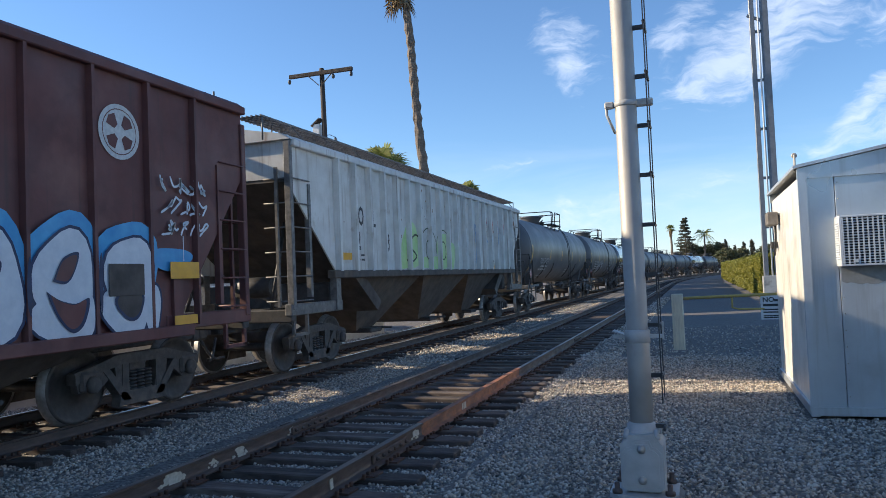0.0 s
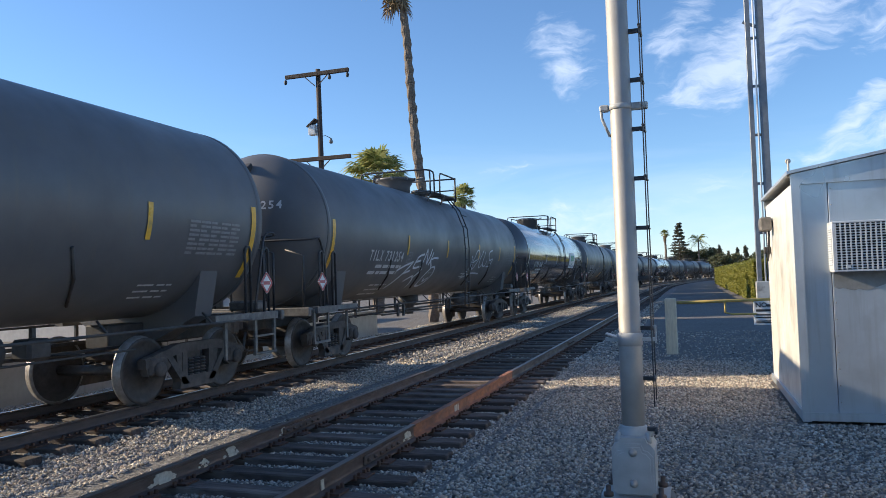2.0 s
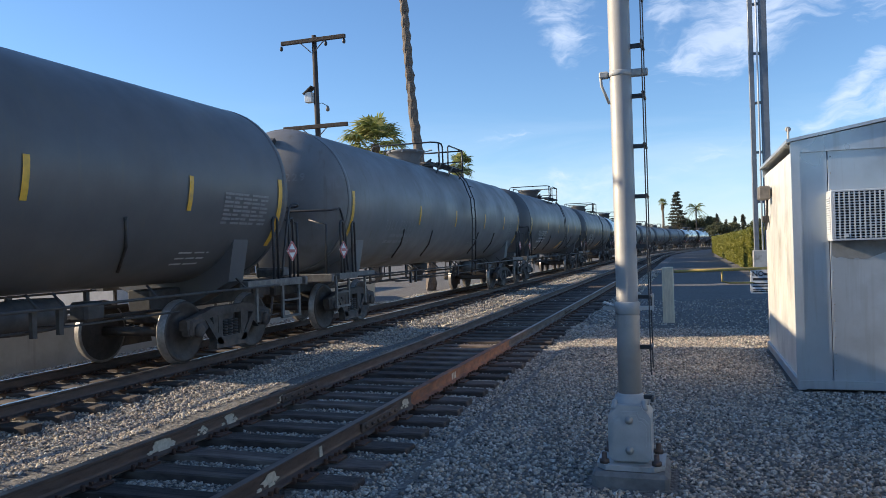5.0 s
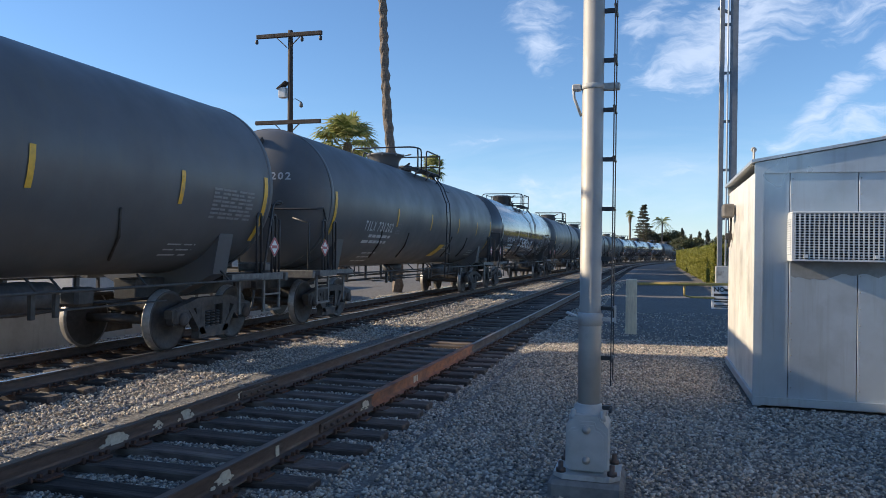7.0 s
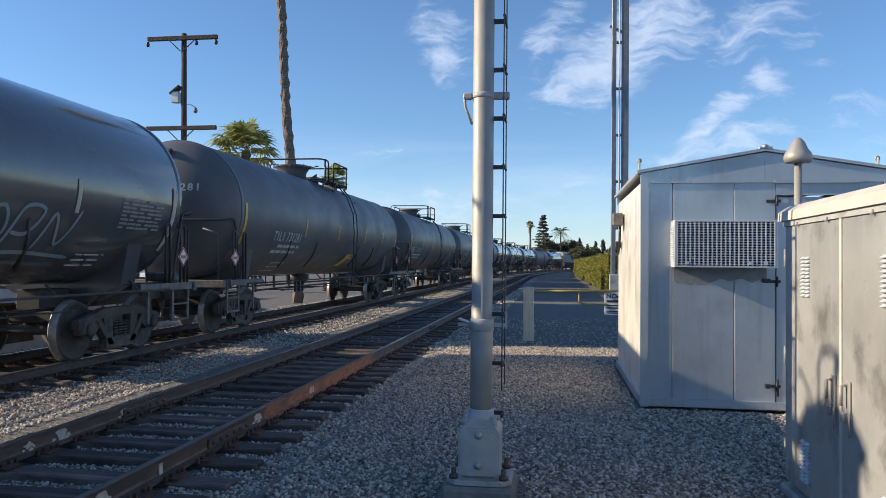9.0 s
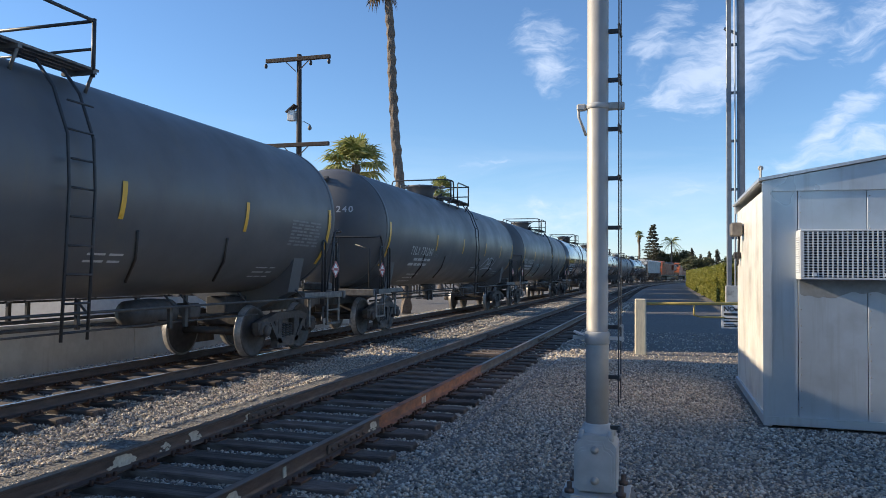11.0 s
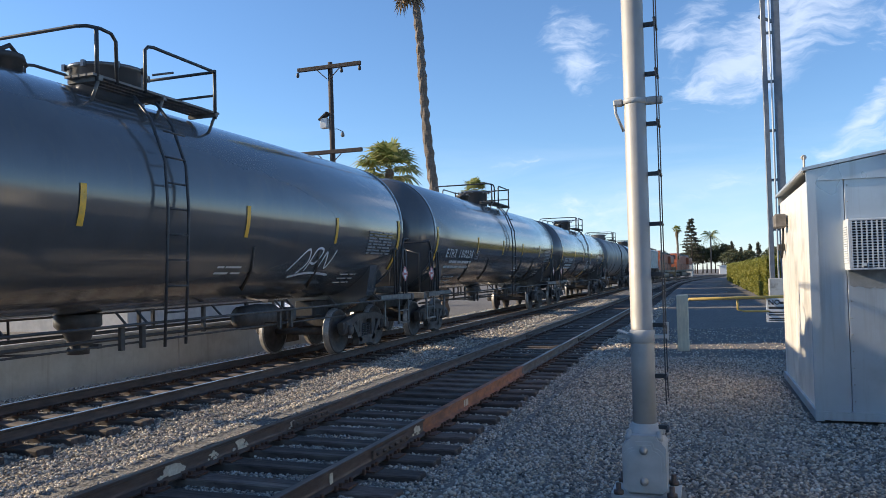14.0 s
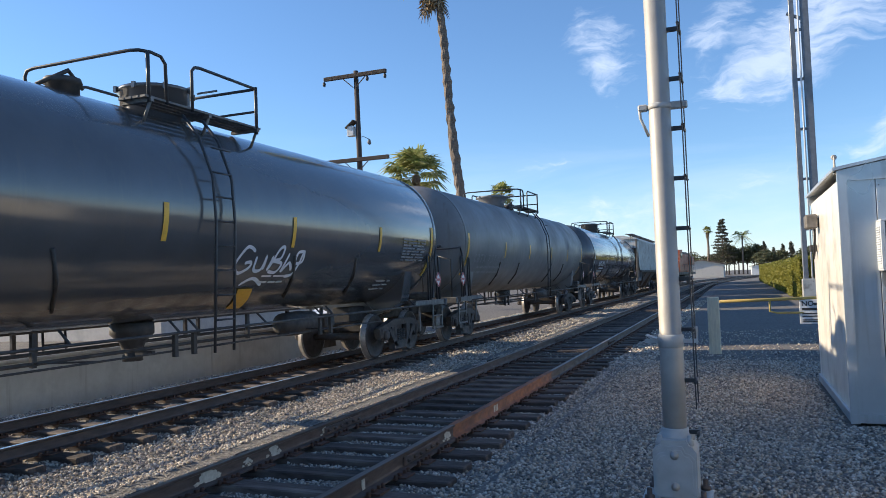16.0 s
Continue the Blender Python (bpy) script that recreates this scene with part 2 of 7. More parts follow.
WHITE_TAPE = mat("faded_white_reflective_tape", (0.52, 0.50, 0.44), (0.40, 0.37, 0.31), 0.5, size=12)
STENCIL = mat("white_stencil_paint", (0.62, 0.62, 0.61), (0.48, 0.48, 0.48), 0.6, size=20)
STENCIL_DIM = mat("faded_stencil_paint", (0.27, 0.27, 0.275), (0.19, 0.19, 0.195), 0.6, size=20)
BLACK_INK = mat("black_stencil_paint", (0.03, 0.03, 0.032), (0.05, 0.05, 0.05), 0.6, size=20)
PLACARD_RED = mat("red_placard_ink", (0.48, 0.13, 0.13), (0.38, 0.11, 0.11), 0.5, size=20)
# shade between the posts is put into this darker tone, with dirt and rust
HOPPER_SHEET = mat("dirty_shaded_side_sheet", (0.68, 0.68, 0.65), (0.54, 0.53, 0.49), 0.7, size=2.4, stain=(0.36, 0.27, 0.19), stain_size=1.5, stain_at=0.62, streak=(0.30, 0.235, 0.18), bump=0.004, bump_size=5)
HOPPER_PALE = mat("weathered_pale_grey_paint", (0.72, 0.72, 0.69), (0.58, 0.57, 0.54), 0.7, size=3, stain=(0.33, 0.25, 0.18), stain_size=1.5, stain_at=0.62, streak=(0.27, 0.20, 0.15), bump=0.003, bump_size=6)
HOPPER_BROWN = mat("oxide_brown_paint", (0.15, 0.058, 0.052), (0.105, 0.044, 0.042), 0.65, size=2.2, stain=(0.19, 0.085, 0.07), stain_size=0.9, streak=(0.085, 0.045, 0.042), bump=0.002, bump_size=6)
HOPPER_UNDER = mat("dusty_hopper_slope_steel", (0.105, 0.088, 0.075), (0.06, 0.05, 0.044), 0.8, size=4, stain=(0.15, 0.11, 0.08), stain_size=1.3, bump=0.003)
LOCO_ORANGE = mat("locomotive_orange_paint", (0.36, 0.10, 0.035), (0.27, 0.07, 0.03), 0.5, size=3, stain=(0.16, 0.06, 0.04), stain_size=1.0)
LOCO_DARK = mat("locomotive_dark_green_paint", (0.05, 0.055, 0.05), (0.035, 0.04, 0.036), 0.5, size=3)
GLASS = mat("dark_cab_glass", (0.02, 0.025, 0.03), (0.02, 0.025, 0.03), 0.06, size=4)
GRAF_WHITE = mat("white_spray_paint", (0.66, 0.68, 0.72), (0.55, 0.58, 0.63), 0.6, size=7)
GRAF_BLUE = mat("blue_spray_paint", (0.07, 0.27, 0.55), (0.12, 0.40, 0.66), 0.6, size=3)
GRAF_DEEP = mat("navy_spray_paint", (0.03, 0.045, 0.11), (0.02, 0.03, 0.07), 0.6, size=6)
PANEL_GREEN = mat("dark_green_sign_paint", (0.10, 0.36, 0.17), (0.08, 0.30, 0.14), 0.5, size=9)
GRAF_GREEN = mat("lime_spray_paint", (0.44, 0.66, 0.24), (0.60, 0.74, 0.42), 0.6, size=2.2)
GRAF_RED = mat("red_spray_paint", (0.52, 0.07, 0.05), (0.40, 0.06, 0.05), 0.6, size=6)
GRAF_ORANGE = mat("amber_spray_paint", (0.78, 0.42, 0.04), (0.66, 0.34, 0.05), 0.6, size=5)
GALV = mat("galvanised_mast", (0.43, 0.41, 0.375), (0.355, 0.34, 0.315), 0.55, metal=0.25, size=4, stain=(0.30, 0.28, 0.25), stain_size=2.0, stain_at=0.58, bump=0.001)
CAST_GREY = mat("grey_cast_box_paint", (0.50, 0.50, 0.49), (0.40, 0.40, 0.39), 0.5, size=6, stain=(0.28, 0.26, 0.23), stain_size=3, bump=0.001)
# blue tint of these panels stands for the sky they reflect
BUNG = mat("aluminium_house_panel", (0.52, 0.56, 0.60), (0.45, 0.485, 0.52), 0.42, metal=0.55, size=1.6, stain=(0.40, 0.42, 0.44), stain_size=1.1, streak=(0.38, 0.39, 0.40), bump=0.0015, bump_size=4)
# same aluminium coloured lighter and warmer for sunlight; streaks are real staining
BUNG_SUNLIT = mat("sunlit_aluminium_panel", (0.92, 0.88, 0.80), (0.80, 0.76, 0.68), 0.40, metal=0.30, size=2.4, streak=(0.50, 0.46, 0.40), stain=(0.64, 0.60, 0.53), stain_size=1.2, rough_vary=0.10, bump=0.0012, bump_size=3)
AC_MAT = mat("ac_enamel_white", (0.60, 0.63, 0.66), (0.53, 0.555, 0.58), 0.45, size=3)
# near-black colour that stands for shade inside a hollow
SLOT = mat("recess_shade", (0.02, 0.02, 0.023), (0.015, 0.015, 0.017), 0.8, size=9)
CABINET = mat("scuffed_silver_cabinet", (0.54, 0.535, 0.51), (0.42, 0.415, 0.40), 0.42, metal=0.35, size=1.8, stain=(0.23, 0.222, 0.21), stain_size=2.2, stain_at=0.52, streak=(0.56, 0.55, 0.52), bump=0.001)
CABINET_TOP = mat("cream_cabinet_cap", (0.66, 0.63, 0.55), (0.56, 0.53, 0.46), 0.6, size=4, bump=0.002)
CONCRETE = mat("grey_concrete", (0.40, 0.385, 0.36), (0.31, 0.30, 0.28), 0.85, size=7, stain=(0.24, 0.23, 0.21), stain_size=1.0, bump=0.004)
WALL_WHITE = mat("whitewashed_block_wall", (0.58, 0.56, 0.52), (0.50, 0.48, 0.44), 0.85, size=5, stain=(0.38, 0.36, 0.33), stain_size=0.7, streak=(0.40, 0.37, 0.33), bump=0.004)
POST_WOOD = mat("weathered_bollard_paint", (0.74, 0.66, 0.48), (0.58, 0.51, 0.38), 0.8, size=8, bump=0.004, stretch=(4, 4, 0.6))
BAR_YELLOW = mat("yellow_barrier_paint", (0.52, 0.38, 0.10), (0.42, 0.30, 0.09), 0.6, size=8, stain=(0.28, 0.22, 0.13), stain_size=4)
SIGN_WHITE = mat("white_sign_sheet", (0.74, 0.74, 0.73), (0.66, 0.66, 0.65), 0.5, size=6)
POLE_WOOD = mat("dark_utility_pole", (0.075, 0.056, 0.045), (0.045, 0.035, 0.03), 0.85, size=9, bump=0.006, stretch=(4, 4, 0.4))
STEEL_POLE = mat("blue_grey_pole_steel", (0.20, 0.22, 0.25), (0.15, 0.165, 0.19), 0.5, metal=0.3, size=4)
PALM_BARK = mat("palm_bark", (0.22, 0.175, 0.135), (0.12, 0.095, 0.075), 0.9, size=7, bump=0.03, bump_size=9, stretch=(1, 1, 2.2))
BARK = mat("tree_bark", (0.13, 0.10, 0.075), (0.08, 0.06, 0.045), 0.9, size=9, bump=0.02)
FROND = island_mat("palm_frond", [(0.18, 0.23, 0.07), (0.36, 0.40, 0.13), (0.54, 0.50, 0.22), (0.26, 0.31, 0.10)], 0.55, 0.45)
FROND_DRY = island_mat("dry_frond", [(0.30, 0.22, 0.12), (0.38, 0.28, 0.16), (0.22, 0.16, 0.09)], 0.9)
# needle tones lifted towards brown, distance haze put into the colour
LEAF_DARK = island_mat("hazed_conifer_needles", [(0.075, 0.08, 0.055), (0.11, 0.108, 0.075), (0.135, 0.125, 0.09)], 0.8, 0.2)
LEAF_TREE = island_mat("broad_leaf", [(0.07, 0.09, 0.045), (0.11, 0.125, 0.06), (0.15, 0.14, 0.08)], 0.7, 0.3)
LEAF_HEDGE = island_mat("hedge_leaf", [(0.18, 0.20, 0.03), (0.30, 0.29, 0.045), (0.38, 0.35, 0.06), (0.12, 0.15, 0.03)], 0.6, 0.35)
HEDGE_CORE = mat("hedge_twigs", (0.07, 0.075, 0.02), (0.04, 0.045, 0.015), 0.9, size=20, bump=0.03)
STUCCO = mat("pale_stucco", (0.62, 0.58, 0.52), (0.54, 0.50, 0.45), 0.85, size=4, stain=(0.46, 0.43, 0.39), stain_size=0.6, bump=0.003)
ROOF = mat("brown_shingle_roof", (0.22, 0.17, 0.14), (0.15, 0.115, 0.095), 0.85, size=9, bump=0.01)
CAR_WHITE = mat("white_car_paint", (0.72, 0.72, 0.72), (0.68, 0.68, 0.68), 0.25, size=2, coat=0.6)
CAR_BLUE = mat("blue_car_paint", (0.08, 0.13, 0.24), (0.07, 0.11, 0.2), 0.25, size=2, coat=0.6)
TYRE = mat("tyre_rubber", (0.025, 0.025, 0.025), (0.018, 0.018, 0.018), 0.8, size=20)


# ---------------------------------------------------------------- mesh tools
class M:
    """Collects shapes for one mesh."""

    def __init__(self):
        self.v, self.f, self.s = [], [], []

    def add(self, vs, fs, smooth=False):
        o = len(self.v)
        self.v += [tuple(p) for p in vs]
        self.f += [tuple(o + i for i in f) for f in fs]
        self.s += [smooth] * len(fs)
        return self

    def box(self, c, s, rot=None, bev=0.0):
        hx, hy, hz = (k / 2 for k in s)
        if bev and min(s) > 2.5 * bev:
            vs, fs = [], []
            for z, i in ((-hz, 1), (-hz + bev, 0), (hz - bev, 0), (hz, 1)):
                q = bev if i else 0.0
                vs += [(hx - q, -hy + bev, z), (hx - q, hy - bev, z), (hx - bev, hy - q, z), (-hx + bev, hy - q, z),
                       (-hx + q, hy - bev, z), (-hx + q, -hy + bev, z), (-hx + bev, -hy + q, z), (hx - bev, -hy + q, z)]
            for k in range(3):
                for i in range(8):
                    j = (i + 1) % 8
                    fs.append((8 * k + i, 8 * k + j, 8 * k + 8 + j, 8 * k + 8 + i))
            fs += [tuple(range(7, -1, -1)), tuple(range(24, 32))]
        else:
            vs = [(x, y, z) for z in (-hz, hz) for x, y in ((-hx, -hy), (hx, -hy), (hx, hy), (-hx, hy))]
            fs = [(3, 2, 1, 0), (4, 5, 6, 7), (0, 1, 5, 4), (1, 2, 6, 5), (2, 3, 7, 6), (3, 0, 4, 7)]
        if rot:
            r = Euler([radians(a) for a in rot]).to_matrix()
            vs = [r @ Vector(p) for p in vs]
        return self.add([(p[0] + c[0], p[1] + c[1], p[2] + c[2]) for p in vs], fs)

    def tube(self, pts, r, seg=8, closed=False, r2=None, smooth=True):
        pts = [Vector(p) for p in pts]
        n = len(pts)
        vs, fs = [], []
        up = None
        for i, p in enumerate(pts):
            d = (pts[min(i + 1, n - 1)] - pts[max(i - 1, 0)]).normalized()
            if up is None:
                up = Vector((0, 0, 1)) if abs(d.z) < 0.9 else Vector((1, 0, 0))
            a = d.cross(up).normalized()
            b = a.cross(d).normalized()
            up = b
            rr = r if r2 is None else r + (r2 - r) * i / (n - 1)
            for k in range(seg):
                t = 2 * math.pi * k / seg
                vs.append(p + a * math.cos(t) * rr + b * math.sin(t) * rr)
        for i in range(n - 1):
            for k in range(seg):
                j = (k + 1) % seg
                fs.append((i * seg + k, i * seg + j, i * seg + seg + j, i * seg + seg + k))
        self.add(vs, fs, smooth)
        o = len(self.v) - len(vs)
        self.f += [tuple(o + k for k in range(seg - 1, -1, -1)), tuple(o + (n - 1) * seg + k for k in range(seg))]
        self.s += [False, False]
        return self

    def rev(self, prof, seg=24, axis="z", c=(0, 0, 0), smooth=True):
        """Revolve (radius, height) pairs round an axis."""
        vs, fs = [], []
        for r, h in prof:
            for k in range(seg):
                t = 2 * math.pi * k / seg
                x, y = r * math.cos(t), r * math.sin(t)
                p = {"z": (x, y, h), "y": (y, h, x), "x": (h, x, y)}[axis]
                vs.append((p[0] + c[0], p[1] + c[1], p[2] + c[2]))
        for i in range(len(prof) - 1):
            for k in range(seg):
                j = (k + 1) % seg
                fs.append((i * seg + k, i * seg + j, i * seg + seg + j, i * seg + seg + k))
        self.add(vs, fs, smooth)
        o = len(self.v) - len(vs)
        if prof[0][0] > 1e-4:
            self.f.append(tuple(o + k for k in range(seg - 1, -1, -1)))
            self.s.append(False)
        if prof[-1][0] > 1e-4:
            self.f.append(tuple(o + (len(prof) - 1) * seg + k for k in range(seg)))
            self.s.append(False)
        return self

    def ext(self, poly, axis, a, b):
        """Extrude a 2D outline along an axis from a to b."""
        def p3(p, h):
            return {"x": (h, p[0], p[1]), "y": (p[0], h, p[1]), "z": (p[0], p[1], h)}[axis]
        n = len(poly)
        vs = [p3(p, a) for p in poly] + [p3(p, b) for p in poly]
        fs = [(i, (i + 1) % n, n + (i + 1) % n, n + i) for i in range(n)]
        fs += [tuple(range(n - 1, -1, -1)), tuple(range(n, 2 * n))]
        return self.add(vs, fs)

    def mesh(self, name, material):
        me = bpy.data.meshes.new(name)
        me.from_pydata(self.v, [], self.f)
        me.polygons.foreach_set("use_smooth", self.s)
        mats = material if isinstance(material, (list, tuple)) else [material]
        for k in mats:
            me.materials.append(k)
        bm = bmesh.new()
        bm.from_mesh(me)
        bmesh.ops.recalc_face_normals(bm, faces=bm.faces[:])
        bm.to_mesh(me)
        bm.free()
        return me


def part(name, m, material, parent=None, label=""):
    ob = new(name, m.mesh(name, material))
    ob.parent = parent
    if label:
        ob["label"] = label
    return ob


def thing(name, label, category, group="", kind="", at=None):
    ob = tagged(new(name), label, category, group, kind)
    if at is not None:
        ob.matrix_basis = at
    return ob


def text_polys(body, size):
    """Outline of words in the built-in font, as flat triangles: verts (x, y), faces; width."""
    cu = bpy.data.curves.new("words", "FONT")
    cu.body, cu.size, cu.resolution_u, cu.offset = body, size, 2, 0.022 * size
    ob = bpy.data.objects.new("words", cu)
    me = bpy.data.meshes.new_from_object(ob)
    vs = [(p.co.x, p.co.y) for p in me.vertices]
    fs = [tuple(q.vertices) for q in me.polygons]
    bpy.data.objects.remove(ob)
    bpy.data.meshes.remove(me)
    bpy.data.curves.remove(cu)
    w = max((p[0] for p in vs), default=0)
    return vs, fs, w


# ---------------------------------------------------------------- the line of the tracks
RAIL_Z = 0.18                      # top of rail
X_MAIN, X_SIDE = -8.55, -4.28      # centre lines of the two tracks
BEND_AT, BEND_R = 85.0, 520.0      # straight past the camera, then a curve to the right


def on_track(xc, s):
    """Place and heading (degrees) s metres along a track."""
    if s < BEND_AT:
        return Vector((xc, s, 0)), 0.0
    r = BEND_R - xc
    a = (s - BEND_AT) / BEND_R
    return Vector((BEND_R - r * math.cos(a), BEND_AT + r * math.sin(a), 0)), -math.degrees(a)


def stations(lo, hi):
    out, s = [], lo
    while s < hi:
        out.append(s)
        s += 20.0 if s < BEND_AT - 20 else 5.0
    return out + [hi]


def loft(m, prof, xc, off, lo, hi, smooth=False):
    """Sweep a cross-section (across, up) along a track."""
    st = stations(lo, hi)
    n = len(prof)
    vs = []
    for s in st:
        p, h = on_track(xc, s)
        c, q = math.cos(radians(h)), math.sin(radians(h))
        vs += [(p.x + (off + a) * c, p.y + (off + a) * q, z) for a, z in prof]
    fs = [(i * n + k, i * n + (k + 1) % n, (i + 1) * n + (k + 1) % n, (i + 1) * n + k) for i in range(len(st) - 1) for k in range(n)]
    m.add(vs, fs, smooth)


# ---------------------------------------------------------------- ground
def ground_height(x, y):
    h = 0.025 * noise.noise((x * 0.5, y * 0.5, 0.3)) + 0.012 * noise.noise((x * 2.1, y * 2.1, 4.0))
    # shallow ditch between the tracks and a low shoulder
    h += -0.09 * math.exp(-((x + 6.45) / 0.55) ** 2) * (1 if y < 90 else 0)
    for xc in (X_MAIN, X_SIDE):
        if abs(x - xc) < 1.7:
            h -= 0.055
    if x < -10.6:
        h -= min(0.22, (-10.6 - x) * 0.25)
    return h


def build_ground():
    xs = [-900, -300, -120, -60, -30, -20, -15] + [-12 + 0.25 * i for i in range(65)] + [6, 10, 20, 40, 80, 200, 500, 900]
    ys = [-200, -60, -20, -8] + [-2 + 0.25 * i for i in range(97)] + [24, 26, 29, 33, 38, 45, 55, 70, 90, 120, 170, 250, 400, 700, 1300, 2500]
    vs = [(x, y, ground_height(x, y) if -16 < x < 6 and y < 60 else (-0.22 if x < -10.6 else -0.02)) for y in ys for x in xs]
    w = len(xs)
    m = M()
    m.add(vs, [(j * w + i, j * w + i + 1, (j + 1) * w + i + 1, (j + 1) * w + i) for j in range(len(ys) - 1) for i in range(w - 1)], True)
    me = m.mesh("ground", [BALLAST, DIRT])
    for p in me.polygons:
        c = p.center
        p.material_index = 0 if (-12.5 < c.x < 3.0 and c.y < 15.2) or (-11.5 < c.x < -2.2 and c.y < 100) else 1
    tagged(new("ground", me), "crushed grey ballast and dark packed gravel yard", "ground", kind="structure")


def stone_cloud(name, n, region, lo, hi, rng, label, keep=None):
    """Loose stones: small irregular wedges, all in one mesh."""
    base = np.array([(1, 0, 0), (-1, 0, 0), (0, 1, 0), (0, -1, 0), (0, 0, 1), (0, 0, -1)], float)
    tri = np.array([(0, 2, 4), (2, 1, 4), (1, 3, 4), (3, 0, 4), (2, 0, 5), (1, 2, 5), (3, 1, 5), (0, 3, 5)])
    x0, x1, y0, y1 = region
    px, py = rng.uniform(x0, x1, n), y0 + (y1 - y0) * rng.uniform(0, 1, n) ** 1.5
    ok = np.ones(n, bool) if keep is None else keep(px, py)
    px, py = px[ok], py[ok]
    n = len(px)
    size = rng.uniform(lo, hi, n) * 0.5
    pz = np.array([ground_height(a, b) for a, b in zip(px, py)]) + size * 0.35
    v = base[None] * rng.uniform(0.55, 1.25, (n, 6, 1)) + rng.uniform(-0.32, 0.32, (n, 6, 3))
    ang = rng.uniform(0, 2 * math.pi, n)
    tilt = rng.uniform(-0.7, 0.7, n)
    v[:, :, 2] *= 0.75
    y1_, z1_ = v[:, :, 1] * np.cos(tilt)[:, None] - v[:, :, 2] * np.sin(tilt)[:, None], v[:, :, 1] * np.sin(tilt)[:, None] + v[:, :, 2] * np.cos(tilt)[:, None]
    x2, y2 = v[:, :, 0] * np.cos(ang)[:, None] - y1_ * np.sin(ang)[:, None], v[:, :, 0] * np.sin(ang)[:, None] + y1_ * np.cos(ang)[:, None]
    p = np.stack([x2, y2, z1_], 2) * size[:, None, None] + np.stack([px, py, pz], 1)[:, None, :]
    f = tri[None] + 6 * np.arange(n)[:, None, None]
    me = bpy.data.meshes.new(name)
    me.vertices.add(n * 6)
    me.vertices.foreach_set("co", p.reshape(-1))
    me.loops.add(n * 24)
    me.loops.foreach_set("vertex_index", f.reshape(-1))
    me.polygons.add(n * 8)
    me.polygons.foreach_set("loop_start", np.arange(n * 8) * 3)
    me.update(calc_edges=True)
    me.materials.append(STONE)
    tagged(new(name, me), label, "gravel", kind="stuff")


# ---------------------------------------------------------------- tracks
RAIL_FOOT = [(-0.07, 0), (0.07, 0), (0.07, 0.012), (0.016, 0.03), (0.010, 0.05), (0.010, 0.125), (0.034, 0.138), (0.036, 0.158),
             (-0.036, 0.158), (-0.034, 0.138), (-0.010, 0.125), (-0.010, 0.05), (-0.016, 0.03), (-0.07, 0.012)]


def tie_mesh():
    m = M()
    m.box((0, 0, -0.085), (2.6, 0.225, 0.17), bev=0.012)
    return m.mesh("tie", TIE)


def hardware_mesh():
    """Plates, spikes and rail anchors of one tie."""
    m = M()
    for s in (-1, 1):
        x = s * 0.75
        m.box((x, 0, 0.008), (0.34, 0.19, 0.018))
        for dx, dy in ((-0.085, 0.05), (0.085, -0.05), (0.085, 0.06), (-0.085, -0.06)):
            m.box((x + dx, dy, 0.03), (0.03, 0.026, 0.03))
        for dy in (-0.135, 0.135):
            m.box((x, dy, 0.004), (0.19, 0.026, 0.026), bev=0.006)
            m.box((x + 0.085, dy, 0.022), (0.03, 0.032, 0.05), bev=0.006)
    return m.mesh("tie_plates", PLATE)


def build_track(name, xc, z_rail, lo, hi, head_mat, label, seed):
    rng = random.Random(seed)
    top = thing(name, label, "railway track", kind="structure")
    zt = z_rail - 0.158
    for s in (-1, 1):
        m = M()
        loft(m, [(a, z + zt) for a, z in RAIL_FOOT], xc, s * 0.75, lo, hi)
        r = part("rail", m, RAIL_MAIN if xc == X_MAIN else RAIL, top)
        m = M()
        loft(m, [(-0.034, z_rail - 0.012), (0.034, z_rail - 0.012), (0.034, z_rail - 0.004), (0.026, z_rail + 0.002), (-0.026, z_rail + 0.002), (-0.034, z_rail - 0.004)], xc, s * 0.75, lo, hi)
        part("running_face", m, head_mat, r, "worn running face of the rail")
    tie, hw = tie_mesh(), hardware_mesh()
    y, k = lo, 0
    far_t, far_h = M(), M()
    while y < min(hi, 170):
        p, h = on_track(xc, y)
        turn = rng.uniform(-1.1, 1.1)
        if y < 62:
            for nm, me, dz in (("tie", tie, rng.uniform(-0.012, 0.006)), ("tie_plates", hw, 0)):
                ob = new(nm, me)
                ob.parent = top
                ob.matrix_basis = pose(p.x + (rng.uniform(-0.06, 0.06) if nm == "tie" else 0), p.y, zt - 0.012 + dz, 0, 0, h + (turn if nm == "tie" else 0))
        else:
            far_t.box((p.x, p.y, zt - 0.1), (2.6, 0.225, 0.17), (0, 0, h))
        y += 0.515 + rng.uniform(-0.02, 0.02)
    o = part("far_ties", far_t, TIE, top)
    o["kind"] = "stuff"
    return top


def splice_bar(parent, xc, side, y, z_rail):
    m = M()
    for q in (-1, 1):
        m.box((xc + side * 0.75 + q * 0.022, y, z_rail - 0.085), (0.026, 0.86, 0.085), bev=0.008)
        for i in range(6):
            m.rev([(0.018, 0), (0.018, 0.02), (0.009, 0.022), (0.009, 0.04)], 6, "x", (xc + side * 0.75 + q * 0.032, y - 0.36 + i * 0.145, z_rail - 0.085))
    part("joint_bar", m, RAIL, parent, "bolted rail joint bar")


